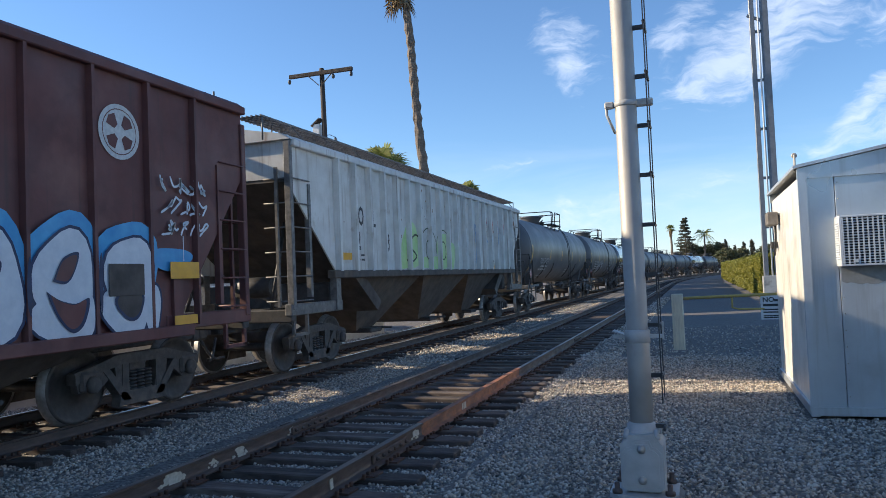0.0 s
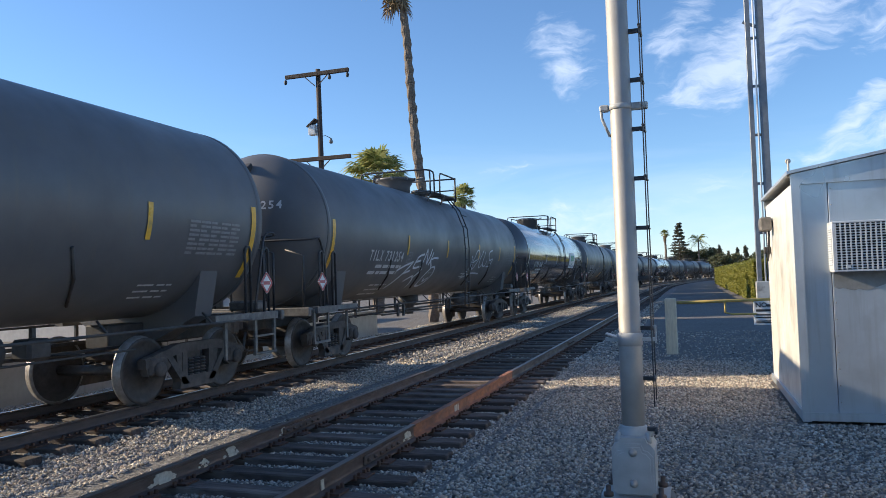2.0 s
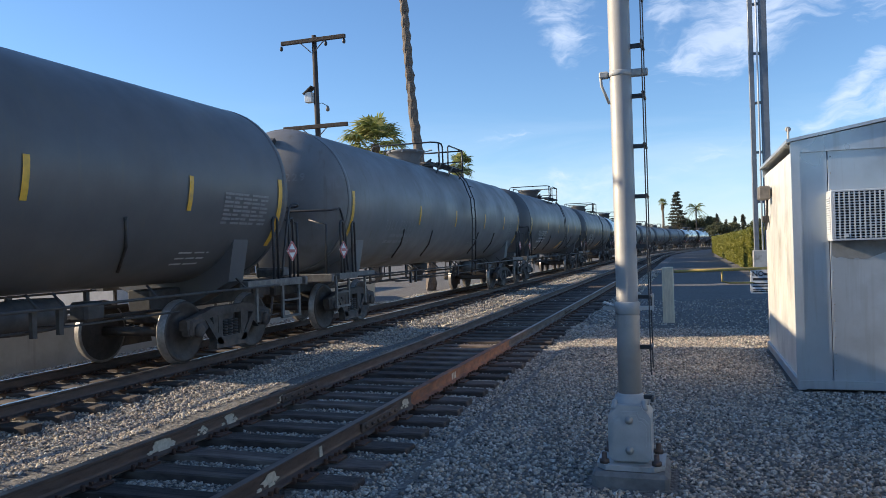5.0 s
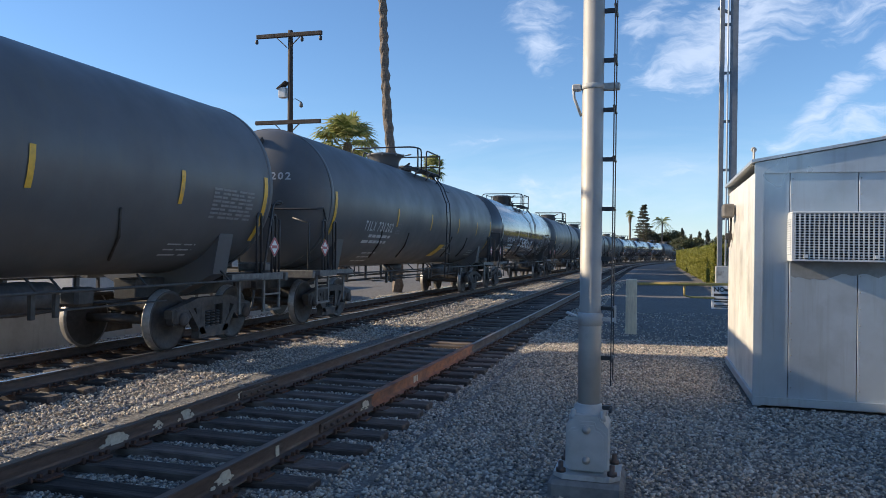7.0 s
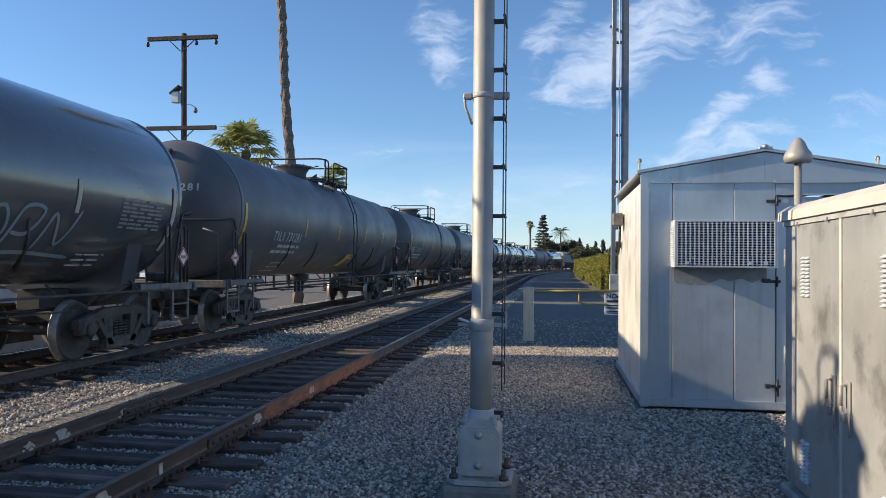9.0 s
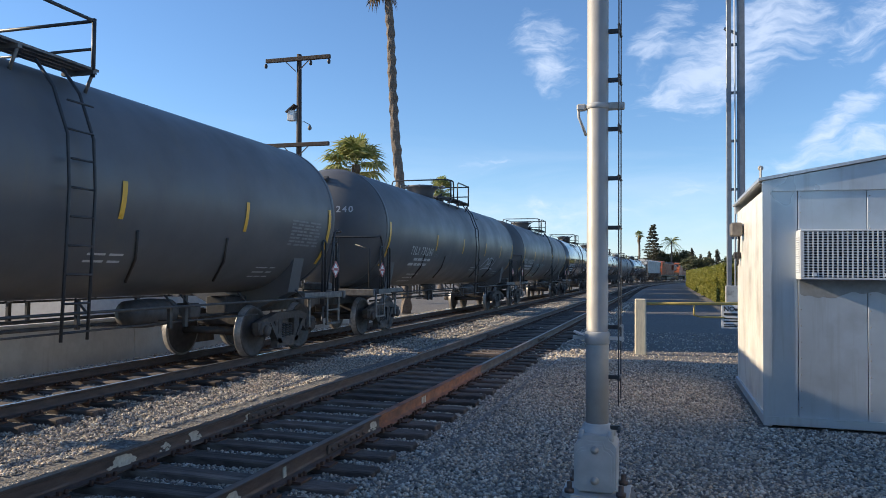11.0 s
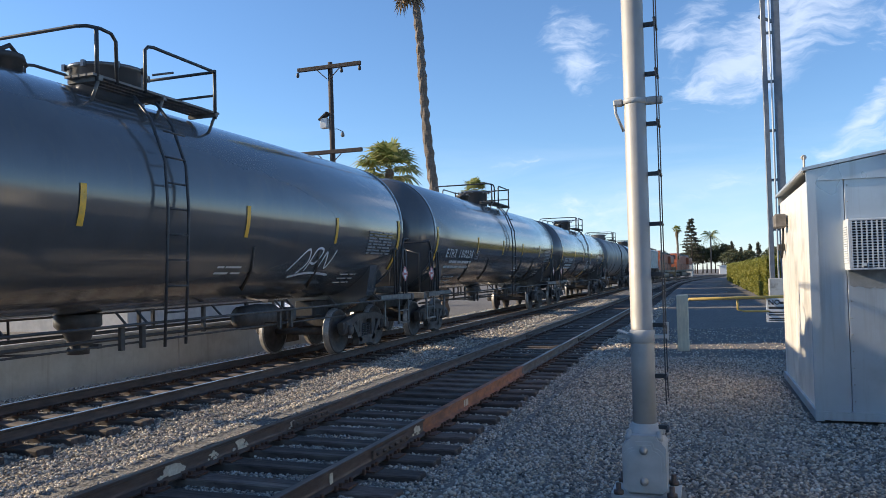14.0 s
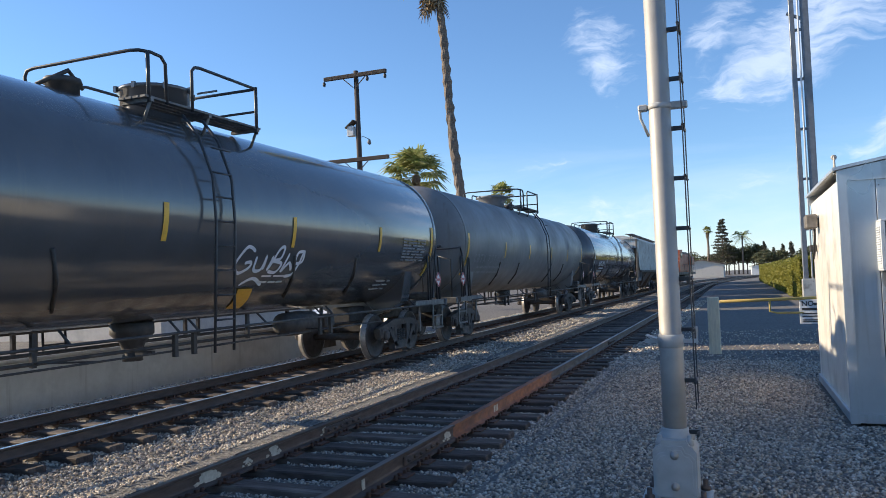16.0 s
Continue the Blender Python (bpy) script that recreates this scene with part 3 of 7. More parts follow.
def paint_mark(parent, xc, side, y, z_rail, w, kind):
    """Surveyor's marks sprayed on the web of the rail."""
    m = M()
    x = xc + side * 0.75 + 0.014
    if kind == "blob":
        for k, (dy, dz, sc) in enumerate(((0, 0, 1.0), (0.9 * w, -0.02, 0.38), (-1.0 * w, -0.035, 0.30), (0.35 * w, -0.05, 0.55))):
            pts = []
            for i in range(26):
                a = 2 * math.pi * i / 26
                r = w * sc * (0.72 + 0.55 * noise.noise((y * 3 + k, 1.6 * math.cos(a), 1.6 * math.sin(a))) + 0.30 * noise.noise((y * 5, 4 * math.cos(a), 4 * math.sin(a) + k)))
                pts.append((y + dy + r * math.cos(a), z_rail - 0.075 + dz + 0.55 * r * math.sin(a)))
            m.ext(pts, "x", x, x + 0.004 + 0.001 * k)
    else:
        for i in range(kind):
            m.box((x, y + i * w * 1.6, z_rail - 0.085), (0.008, w, 0.085), (4, 0, 0))
    part("paint_mark", m, CLIP_PAINT, parent, "cream paint mark sprayed on rusty rail")


# ---------------------------------------------------------------- train parts
def ribbon(m, pts, w, place, off=0.012):
    """A sprayed stroke: a flat band along points (u, v), laid on a surface by place(u, v, off)."""
    n = len(pts)
    vs = []
    for i, (u, v) in enumerate(pts):
        a, b = pts[max(i - 1, 0)], pts[min(i + 1, n - 1)]
        d = Vector((b[0] - a[0], b[1] - a[1]))
        d = d.normalized() if d.length else Vector((1, 0))
        q = w * 0.5 * (1 if 0 < i < n - 1 else 0.5)
        vs += [place(u - d.y * q, v + d.x * q, off), place(u + d.y * q, v - d.x * q, off)]
    m.add(vs, [(2 * i, 2 * i + 1, 2 * i + 3, 2 * i + 2) for i in range(n - 1)])


def spline(keys, n=8):
    """Smooth line through keys."""
    out = []
    k = [keys[0]] + list(keys) + [keys[-1]]
    for i in range(1, len(k) - 2):
        for j in range(n):
            t = j / n
            out.append(tuple(0.5 * ((2 * k[i][c]) + (-k[i - 1][c] + k[i + 1][c]) * t + (2 * k[i - 1][c] - 5 * k[i][c] + 4 * k[i + 1][c] - k[i + 2][c]) * t * t
                                    + (-k[i - 1][c] + 3 * k[i][c] - 3 * k[i + 1][c] + k[i + 2][c]) * t ** 3) for c in (0, 1)))
    out.append(tuple(keys[-1]))
    return out


def scribble(m, rng, u0, v0, w, h, place, n=6, thick=0.045):
    """A row of looping, unreadable sprayed strokes."""
    for i in range(n):
        a = u0 + w * i / n
        cw = w / n
        keys = [(a + cw * rng.uniform(-0.1, 1.25), v0 + h * rng.uniform(0, 1)) for _ in range(rng.randint(3, 6))]
        keys.insert(0, (a, v0 + h * rng.choice((0.0, 0.95))))
        ribbon(m, spline(keys, 6), thick, place)


def words(m, body, size, u0, v0, place, off=0.014, squeeze=1.0):
    vs, fs, w = text_polys(body, size)
    m.add([place(u0 + x * squeeze, v0 + y, off) for x, y in vs], fs)
    return w * squeeze


def stencil(m, body, cap, u0, u1, v0, place, off=0.014):
    """Stencilled characters at an even pitch from u0 to u1; a space is half a step."""
    steps = sum(0.55 if c == " " else 1.0 for c in body)
    pitch = (u1 - u0) / steps
    tall = max(y for x, y in text_polys("H", 1.0)[0])
    u = u0
    for c in body:
        if c != " ":
            vs, fs, w = text_polys(c, 1.0)
            lo = min(x for x, y in vs)
            k = min(pitch * 0.76 / max(w - lo, 0.01), 1.15 * cap / tall)
            mid = u + pitch * 0.5 - (w - lo) * k * 0.5
            m.add([place(mid + (x - lo) * k, v0 + y * cap / tall, off) for x, y in vs], fs)
        u += pitch * (0.55 if c == " " else 1.0)


def strokes(m, lines, u0, v0, w, h, thick, place):
    """Hand-sprayed lines given in a unit square."""
    for ln in lines:
        ribbon(m, spline([(u0 + a * w, v0 + b * h) for a, b in ln], 6), thick, place)


# sprayed tags as hand lines in a unit square
ZIGZAG_TAG = (((0, 0.42), (0.16, 0.55), (0.32, 0.64)), ((0.32, 0.64), (0.18, 0.33), (0.04, 0.0)), ((0.2, 0.36), (0.33, 0.42)), ((0.56, 0.84), (0.46, 0.8), (0.40, 0.72), (0.37, 0.5), (0.52, 0.52)),
              ((0.39, 0.64), (0.5, 0.68)), ((0.55, 0.5), (0.62, 0.98)), ((0.62, 0.98), (0.68, 0.58)), ((0.68, 0.58), (0.75, 1.0)), ((0.80, 0.92), (0.74, 0.55)), ((0.98, 0.76), (0.86, 0.76), (0.75, 0.70)),
              ((0.76, 0.70), (0.86, 0.5)), ((0.34, 0.16), (0.46, 0.28), (0.52, 0.22), (0.57, 0.0)), ((0.62, 0.46), (0.52, 0.26)),
              ((0.88, 0.52), (0.78, 0.3), (0.78, 0.06), (0.90, 0.04), (0.99, 0.26), (0.97, 0.5), (0.88, 0.52)), ((0.84, 0.22), (0.88, 0.15), (0.94, 0.24)), ((0.87, 0.38), (0.875, 0.36)), ((0.93, 0.38), (0.935, 0.36)))
LOOP_TAG = (((0.0, 0.05), (0.10, 0.25), (0.14, 0.62), (0.10, 0.72)), ((0.10, 0.20), (0.28, 0.9), (0.40, 0.75), (0.26, 0.30), (0.20, 0.5), (0.34, 0.62)), ((0.55, 0.95), (0.44, 0.6), (0.50, 0.35), (0.60, 0.5)),
            ((0.62, 0.9), (0.58, 0.5), (0.70, 0.4), (0.74, 0.6)), ((0.95, 0.98), (0.80, 0.88), (0.84, 0.62), (0.98, 0.66), (0.9, 0.42), (0.78, 0.4)), ((0.02, 0.0), (0.3, 0.16), (0.62, 0.14)))
ROUND_TAG = (((0.10, 0.1), (0.0, 0.35), (0.08, 0.75), (0.20, 0.95), (0.27, 0.85), (0.18, 0.55), (0.12, 0.2)), ((0.24, 0.25), (0.24, 0.7), (0.36, 1.0), (0.44, 0.8), (0.36, 0.3)), ((0.42, 0.25), (0.44, 0.75), (0.56, 1.0), (0.62, 0.75), (0.52, 0.3)),
             ((0.58, 0.2), (0.62, 0.75), (0.74, 1.0), (0.80, 0.7), (0.66, 0.2)), ((0.72, 0.1), (0.80, 0.75), (0.92, 0.98), (1.0, 0.8), (0.90, 0.45), (0.80, 0.15)), ((0.05, 0.1), (0.3, 0.22), (0.6, 0.12), (0.85, 0.05)), ((0.16, 0.5), (0.30, 0.42), (0.44, 0.5)))
SCRIPT_TAG = (((0.22, 0.86), (0.10, 0.95), (0.0, 0.6), (0.08, 0.38), (0.20, 0.5), (0.20, 0.62), (0.12, 0.6)), ((0.26, 0.75), (0.28, 0.46), (0.38, 0.46), (0.40, 0.76), (0.41, 0.46)), ((0.50, 0.78), (0.48, 0.45), (0.56, 0.9), (0.64, 0.98), (0.62, 0.72), (0.52, 0.66), (0.66, 0.6), (0.62, 0.40), (0.50, 0.42)),
              ((0.74, 0.85), (0.70, 0.42), (0.78, 0.62), (0.86, 0.44)), ((0.98, 0.9), (0.88, 0.86), (0.88, 0.62), (0.99, 0.66), (0.97, 0.9), (0.92, 0.38), (0.80, 0.30)), ((0.20, 0.12), (0.34, 0.26), (0.52, 0.10)))
BLOCK_TAG = (((0.02, 0.92), (0.16, 0.95)), ((0.09, 0.94), (0.07, 0.45)), ((0.0, 0.38), (0.16, 0.46)), ((0.34, 0.9), (0.22, 0.84), (0.24, 0.66), (0.33, 0.56), (0.28, 0.36), (0.18, 0.38)), ((0.44, 0.9), (0.36, 0.6), (0.40, 0.34), (0.50, 0.4), (0.46, 0.62), (0.36, 0.62), (0.50, 0.76), (0.44, 0.9)),
             ((0.56, 0.88), (0.53, 0.30)), ((0.66, 0.82), (0.55, 0.54), (0.67, 0.26)), ((0.70, 0.74), (0.69, 0.34)), ((0.75, 0.72), (0.74, 0.36), (0.82, 0.36), (0.84, 0.72)), ((0.86, 0.74), (0.99, 0.76)), ((0.93, 0.74), (0.90, 0.10)), ((0.97, 0.70), (0.95, 0.25), (0.99, 0.3)))
ARC_TAG = (((0.0, 0.2), (0.18, 0.8), (0.30, 0.95), (0.34, 0.5), (0.22, 0.12)), ((0.36, 0.2), (0.44, 0.95), (0.60, 0.95), (0.52, 0.5), (0.40, 0.5)), ((0.62, 0.2), (0.70, 0.9), (0.80, 0.3), (0.92, 1.0)), ((0.1, 0.0), (0.5, 0.14), (1.0, 0.05)))


def bars(m, rows, u0, v0, w, pitch, h, rng, place, off=0.012):
    """Small lettering too fine to read, as plain bars."""
    for r in range(rows):
        u = u0
        while u < u0 + w:
            k = min(rng.uniform(0.18, 0.5), u0 + w - u)
            v = v0 - r * pitch
            m.add([place(u, v, off), place(u + k * 0.82, v, off), place(u + k * 0.82, v + h, off), place(u, v + h, off)], [(0, 1, 2, 3)])
            u += k


ZC, RT, HC, HD = 2.66, 1.5, 7.88, 0.62       # tank axis height, radius, half cylinder, head depth


def on_shell(u, v, off):
    a = (v - ZC) / RT
    return (math.sqrt(max(0.0, 1 - a * a)) * RT + off, u, v)


def on_head(u, v, off):
    q = min(1.0, (u * u + (v - ZC) ** 2) / RT ** 2)
    return (u, -(HC + HD * math.sqrt(max(0.0, 1 - q)) + off), v)


def wheelset_mesh():
    m = M()
    for s in (-1, 1):
        m.rev([(0.08, s * 0.66), (0.30, s * 0.68), (0.36, s * 0.70), (0.40, s * 0.69), (0.445, s * 0.69), (0.485, s * 0.695), (0.487, s * 0.715),
               (0.462, s * 0.73), (0.457, s * 0.815), (0.41, s * 0.82), (0.37, s * 0.79), (0.16, s * 0.77), (0.12, s * 0.83), (0.06, s * 0.84)], 28, "x")
    m.tube([(-0.98, 0, 0), (0.98, 0, 0)], 0.075, 10)
    me = m.mesh("wheelset", [WHEEL, WHEEL_RIM])
    for p in me.polygons:
        c = p.center
        r = math.hypot(c.y, c.z)
        if r > 0.40 and abs(c.x) > 0.6:
            p.material_index = 1 if r > 0.452 else 0
    return me


def build_truck(parent, y, wheel_me, caps=True):
    """A three-piece freight truck with two wheelsets."""
    t = new("truck")
    t.parent = parent
    t.matrix_basis = pose(0, y, 0)
    for s in (-1, 1):
        m = M()
        x0, x1 = s * 0.90, s * 1.04
        # arched side frame with two windows
        m.ext([(-1.13, 0.62), (-0.45, 0.79), (0.45, 0.79), (1.13, 0.62), (1.13, 0.50), (0.72, 0.60), (0.40, 0.66), (-0.40, 0.66), (-0.72, 0.60), (-1.13, 0.50)], "x", x0, x1)
        for q in (-1, 1):
            m.ext([(q * 0.70, 0.62), (q * 0.58, 0.62), (q * 0.22, 0.20), (q * 0.36, 0.20)], "x", x0, x1)
            m.ext([(q * 0.36, 0.70), (q * 0.25, 0.70), (q * 0.25, 0.24), (q * 0.36, 0.24)], "x", x0 + s * 0.01, x1 - s * 0.01)
            m.box((s * 0.97, q * 0.9, 0.52), (0.2, 0.34, 0.24), bev=0.03)
            m.ext([(q * 1.13, 0.64), (q * 0.74, 0.72), (q * 0.60, 0.50), (q * 0.78, 0.36), (q * 1.08, 0.40)], "x", x0 + s * 0.02, x1 - s * 0.015)
            m.ext([(q * 0.50, 0.74), (q * 0.34, 0.74), (q * 0.20, 0.22), (q * 0.42, 0.24)], "x", x0 + s * 0.015, x1 - s * 0.02)
        m.ext([(-0.44, 0.14), (0.44, 0.14), (0.40, 0.31), (-0.40, 0.31)], "x", x0, x1)
        part("side_frame", m, TRUCK, t)
        m = M()
        for k in (-0.14, 0.0, 0.14):
            for i in range(6):
                m.rev([(0.052, 0.30 + i * 0.045), (0.066, 0.315 + i * 0.045), (0.052, 0.335 + i * 0.045)], 10, "z", (s * 0.97, k, 0))
        part("spring_group", m, UNDER, t)["kind"] = "stuff"
        for q in (-1, 1):
            m = M()
            m.rev([(0.105, 0), (0.105, 0.05), (0.085, 0.075), (0.04, 0.08)], 16, "x", (0, 0, 0))
            if s < 0:
                m.v = [(-a, b, c) for a, b, c in m.v]
            m.v = [(a + s * 1.05, b + q * 0.9, c + 0.48) for a, b, c in m.v]
            part("bearing_cap", m, TRUCK, t, "dusty axle bearing cap")
    m = M()
    m.box((0, 0, 0.60), (1.9, 0.34, 0.22), bev=0.03)
    m.rev([(0.22, 0.70), (0.22, 0.82)], 16, "z")
    for q in (-1, 1):
        m.box((0, q * 0.38, 0.42), (1.5, 0.07, 0.10))
    part("bolster", m, TRUCK, t)
    for q in (-1, 1):
        ob = new("wheelset", wheel_me)
        ob.parent = t
        ob.matrix_basis = pose(0, q * 0.9, 0.457)
    return t


def coupler(parent, s, y):
    m = M()
    m.box((0, s * (y - 0.32), 0.86), (0.17, 0.66, 0.17), bev=0.02)
    m.box((s * 0.03, s * (y - 0.03), 0.86), (0.30, 0.26, 0.30), bev=0.05)
    m.box((-s * 0.11, s * (y + 0.08), 0.86), (0.10, 0.20, 0.28), bev=0.03)
    part("coupler", m, TRUCK, parent)
    m = M()
    m.tube([(0.28 + 0.02 * i, s * (y - 0.25 + 0.06 * i), 0.74 - 0.34 * math.sin(math.pi * min(i / 6, 1) * 0.6)) for i in range(8)], 0.024, 6)
    part("air_hose", m, UNDER, parent)


def tank_master(paint, label, dome_y, ladder_y=0.86, funnel=False):
    """A general-service tank car; the origin is on the rails at its middle."""
    car = thing("tank_car", label, "tank car", "tank cars of the train")
    m = M()
    prof = []
    for i in range(11):
        a = math.pi / 2 * i / 10
        prof.append((max(RT * math.sin(a), 0.0001), -HC - HD * math.cos(a)))
    for y in (-3.7, 0.0, 3.7):
        prof.append((RT, y))
    for i in range(10, -1, -1):
        a = math.pi / 2 * i / 10
        prof.append((max(RT * math.sin(a), 0.0001), HC + HD * math.cos(a)))
    m.rev(prof, 72, "y", (0, 0, ZC))
    tank = part("tank", m, paint, car)
    # seam bands by the heads
    for s in (-1, 1):
        m = M()
        m.rev([(RT, s * HC - 0.06), (RT + 0.008, s * HC - 0.05), (RT + 0.008, s * HC + 0.05), (RT - 0.002, s * HC + 0.06)], 72, "y", (0, 0, ZC))
        part("head_seam", m, paint, tank)
    # bottom jacket crease and slope stiffeners
    for y in (-4.4, -2.3, 2.3, 4.4):
        for sx in (-1, 1):
            m = M()
            m.tube([(sx * 1.40, y - 0.22, 2.08), (sx * 1.20, y, 1.72), (sx * 0.86, y + 0.22, 1.40)], 0.022, 6)
            part("jacket_strap", m, UNDER, tank)
    # manway, valve, top platform
    m = M()
    if funnel:
        m.rev([(0.42, ZC + RT - 0.10), (0.42, 4.28), (0.49, 4.40), (0.53, 4.46), (0.56, 4.47), (0.56, 4.52), (0.40, 4.55), (0.05, 4.57)], 24, "z", (0, dome_y, 0))
    else:
        m.rev([(0.50, ZC + RT - 0.10), (0.50, 4.54), (0.545, 4.55), (0.545, 4.60), (0.40, 4.64), (0.05, 4.66)], 24, "z", (0, dome_y, 0))
    zl = 4.49 if funnel else 4.57
    for k in range(8):
        a = 2 * math.pi * k / 8 + 0.2
        m.box((0.56 * math.cos(a), dome_y + 0.56 * math.sin(a), zl), (0.05, 0.05, 0.09))
    m.tube([(0.45, dome_y + 0.4, zl + 0.03), (0.62, dome_y + 0.65, zl + 0.11), (0.50, dome_y + 0.7, zl + 0.13)], 0.018, 6)
    part("manway_dome", m, paint, car, "raised manway dome with bolted lid")
    m = M()
    vy = -1.25 if dome_y > 0 else 0.75
    m.rev([(0.20, 4.05), (0.20, 4.26), (0.24, 4.27), (0.22, 4.34), (0.05, 4.36)], 14, "z", (0.15, vy, 0))
    m.tube([(0.1, vy - 0.35, 4.20), (0.3, vy - 0.05, 4.42), (0.1, vy + 0.35, 4.30)], 0.03, 6)
    part("relief_valve", m, UNDER, car)
    for s in (-1, 1):
        m = M()
        for i in range(4):
            m.box((s * (0.66 + 0.12 * i), 0.45, 4.12), (0.09, 2.5, 0.03))
        for y in (-0.7, 0.45, 1.6):
            m.box((s * 0.84, y, 4.08), (0.5, 0.06, 0.05))
            m.tube([(s * 1.06, y, 4.08), (s * 0.92, y, 3.78)], 0.022, 6)
        part("walkway_grating", m, SILL_WORN, car, "galvanised platform grating")
        m = M()
        m.tube([(s * 1.06, 0.10, 4.08), (s * 1.06, 0.10, 4.66), (s * 1.06, 0.16, 4.72), (s * 1.06, 0.26, 4.74), (s * 1.06, 1.58, 4.74)], 0.024, 8)
        m.tube([(s * 1.06, 1.60, 4.77), (s * 1.06, 1.60, 4.02)], 0.027, 8)
        part("side_handrail", m, STEEL_DARK, car)
    m = M()
    m.tube([(-1.06, -0.80, 4.08), (-1.06, -0.80, 4.64), (-1.02, -0.80, 4.72), (-0.90, -0.80, 4.74), (0.80, -0.80, 4.74), (0.95, -0.78, 4.73), (1.04, -0.66, 4.72),
            (1.06, -0.50, 4.70), (1.06, -0.42, 4.62), (1.06, -0.40, 4.08)], 0.024, 8)
    m.tube([(1.04, -0.72, 4.72), (1.05, -0.72, 4.05)], 0.026, 8)
    part("cross_handrail", m, STEEL_DARK, car)
    m = M()
    m.tube([(-1.06, 1.60, 4.74), (1.06, 1.60, 4.74)], 0.024, 8)
    part("end_handrail", m, STEEL_DARK, car)
    m = M()
    m.tube([(-1.06, 1.60, 4.38), (1.06, 1.60, 4.38)], 0.02, 8)
    part("knee_rail", m, STEEL_DARK, car)
    # side ladders
    for s in (-1, 1):
        m = M()
        for y in (ladder_y - 0.2, ladder_y + 0.2):
            m.tube([(s * 1.10, y, 3.98), (s * 1.36, y, 3.66), (s * 1.58, y, 3.1), (s * 1.62, y, 2.5), (s * 1.60, y, 1.9), (s * 1.55, y, 0.75)], 0.02, 6)
        for i in range(9):
            z = 0.85 + 0.33 * i
            x = 1.56 + 0.05 * math.sin(math.pi * min(1, max(0, (z - 0.8) / 2.6)))
            m.tube([(s * x, ladder_y - 0.2, z), (s * x, ladder_y + 0.2, z)], 0.014, 5)
        part("side_ladder", m, STEEL_DARK, car)
        # grab bar on side, with brackets and the low running rail
        m = M()
        m.tube([(s * 1.50, -HC + 0.3, 1.06), (s * 1.50, HC - 0.3, 1.06)], 0.020, 6)
        m.tube([(s * 1.36, -5.2, 0.83), (s * 1.36, 5.2, 0.83)], 0.014, 6)
        for y in (-6.6, -4.35, -4.0, -2.4, -0.75, -0.4, 1.1, 2.75, 3.1, 4.6, 6.6):
            m.tube([(s * 1.50, y, 1.06), (s * 1.33, y, 1.22)], 0.016, 5)
        for y in (-4.35, -4.0, -0.75, -0.4, 2.75, 3.1):
            m.box((s * 1.42, y, 0.91), (0.05, 0.06, 0.30))
        part("side_running_rail", m, UNDER, car, "grimy steel side rail below the tank")
    # under-gear
    m = M()
    m.rev([(0.30, 1.16), (0.30, 1.0), (0.18, 0.88), (0.12, 0.72), (0.14, 0.70), (0.14, 0.62)], 14, "z", (0, 0.0, 0))
    m.box((0.32, -0.1, 0.74), (0.3, 0.06, 0.06))
    part("bottom_outlet", m, UNDER, car)
    m = M()
    m.tube([(0.35, -6.2, 0.78), (0.35, -1.0, 0.80), (0.35, 1.2, 0.80), (0.35, 6.2, 0.78)], 0.028, 6)
    m.tube([(-0.4, -6.2, 0.84), (-0.4, 6.2, 0.84)], 0.03, 6)
    for y in (-4.4, -3.1, -1.9, 2.2, 3.4, 4.6):
        m.box((0.35, y, 0.95), (0.05, 0.06, 0.4))
        m.tube([(1.33, y, 0.83), (0.35, y, 0.80)], 0.012, 5)
    part("brake_pipe", m, UNDER, car)
    m = M()
    m.rev([(0.05, -0.55), (0.20, -0.48), (0.22, 0), (0.20, 0.48), (0.05, 0.55)], 16, "y", (0.55, 3.4, 0.92))
    m.box((0.5, 4.45, 0.9), (0.3, 0.35, 0.26), bev=0.04)
    part("air_reservoir", m, UNDER, car)
    for s in (-1, 1):
        # saddle, stub sill, end platform
        m = M()
        arc = [(RT * math.sin(a) * 0.985, ZC - RT * math.cos(a) * 0.985) for a in [radians(-58 + 116 * i / 14) for i in range(15)]]
        m.ext(arc + [(1.12, 1.16), (0.4, 0.80), (-0.4, 0.80), (-1.12, 1.16)], "y", s * 6.9 - 0.20, s * 6.9 + 0.20)
        part("saddle", m, paint, car)
        m = M()
        m.box((0, s * 7.35, 0.92), (0.42, 2.7, 0.34), bev=0.02)
        part("stub_sill", m, UNDER, car)
        m = M()
        m.box((0, s * 8.62, 1.08), (2.9, 0.10, 0.16), bev=0.015)
        m.box((0, s * 8.28, 1.12), (2.75, 0.60, 0.04))
        m.box((s * 0.9, s * 8.42, 1.25), (0.55, 0.34, 0.16), bev=0.03)
        part("end_platform", m, SILL_WORN, car, "grey worn end platform")
        for q in (-1, 1):
            m = M()
            m.box((q * 1.40, s * 7.55, 1.10), (0.16, 1.7, 0.12))
            for yy in (7.05, 7.85, 8.40):
                m.box((q * 1.40, s * yy, 0.80), (0.035, 0.06, 0.62))
            m.box((q * 1.40, s * 8.12, 0.50), (0.05, 0.62, 0.04))
            m.box((q * 1.40, s * 8.12, 0.78), (0.04, 0.62, 0.03))
            part("corner_step", m, SILL_WORN, car)
            m = M()
            for yy in (7.62, 8.14):
                m.tube([(q * 1.43, s * (yy - 0.07), 1.12), (q * 1.43, s * (yy - 0.07), 2.14), (q * 1.43, s * (yy - 0.04), 2.19), (q * 1.43, s * (yy + 0.04), 2.19), (q * 1.43, s * (yy + 0.07), 2.14), (q * 1.43, s * (yy + 0.07), 1.12)], 0.022, 6)
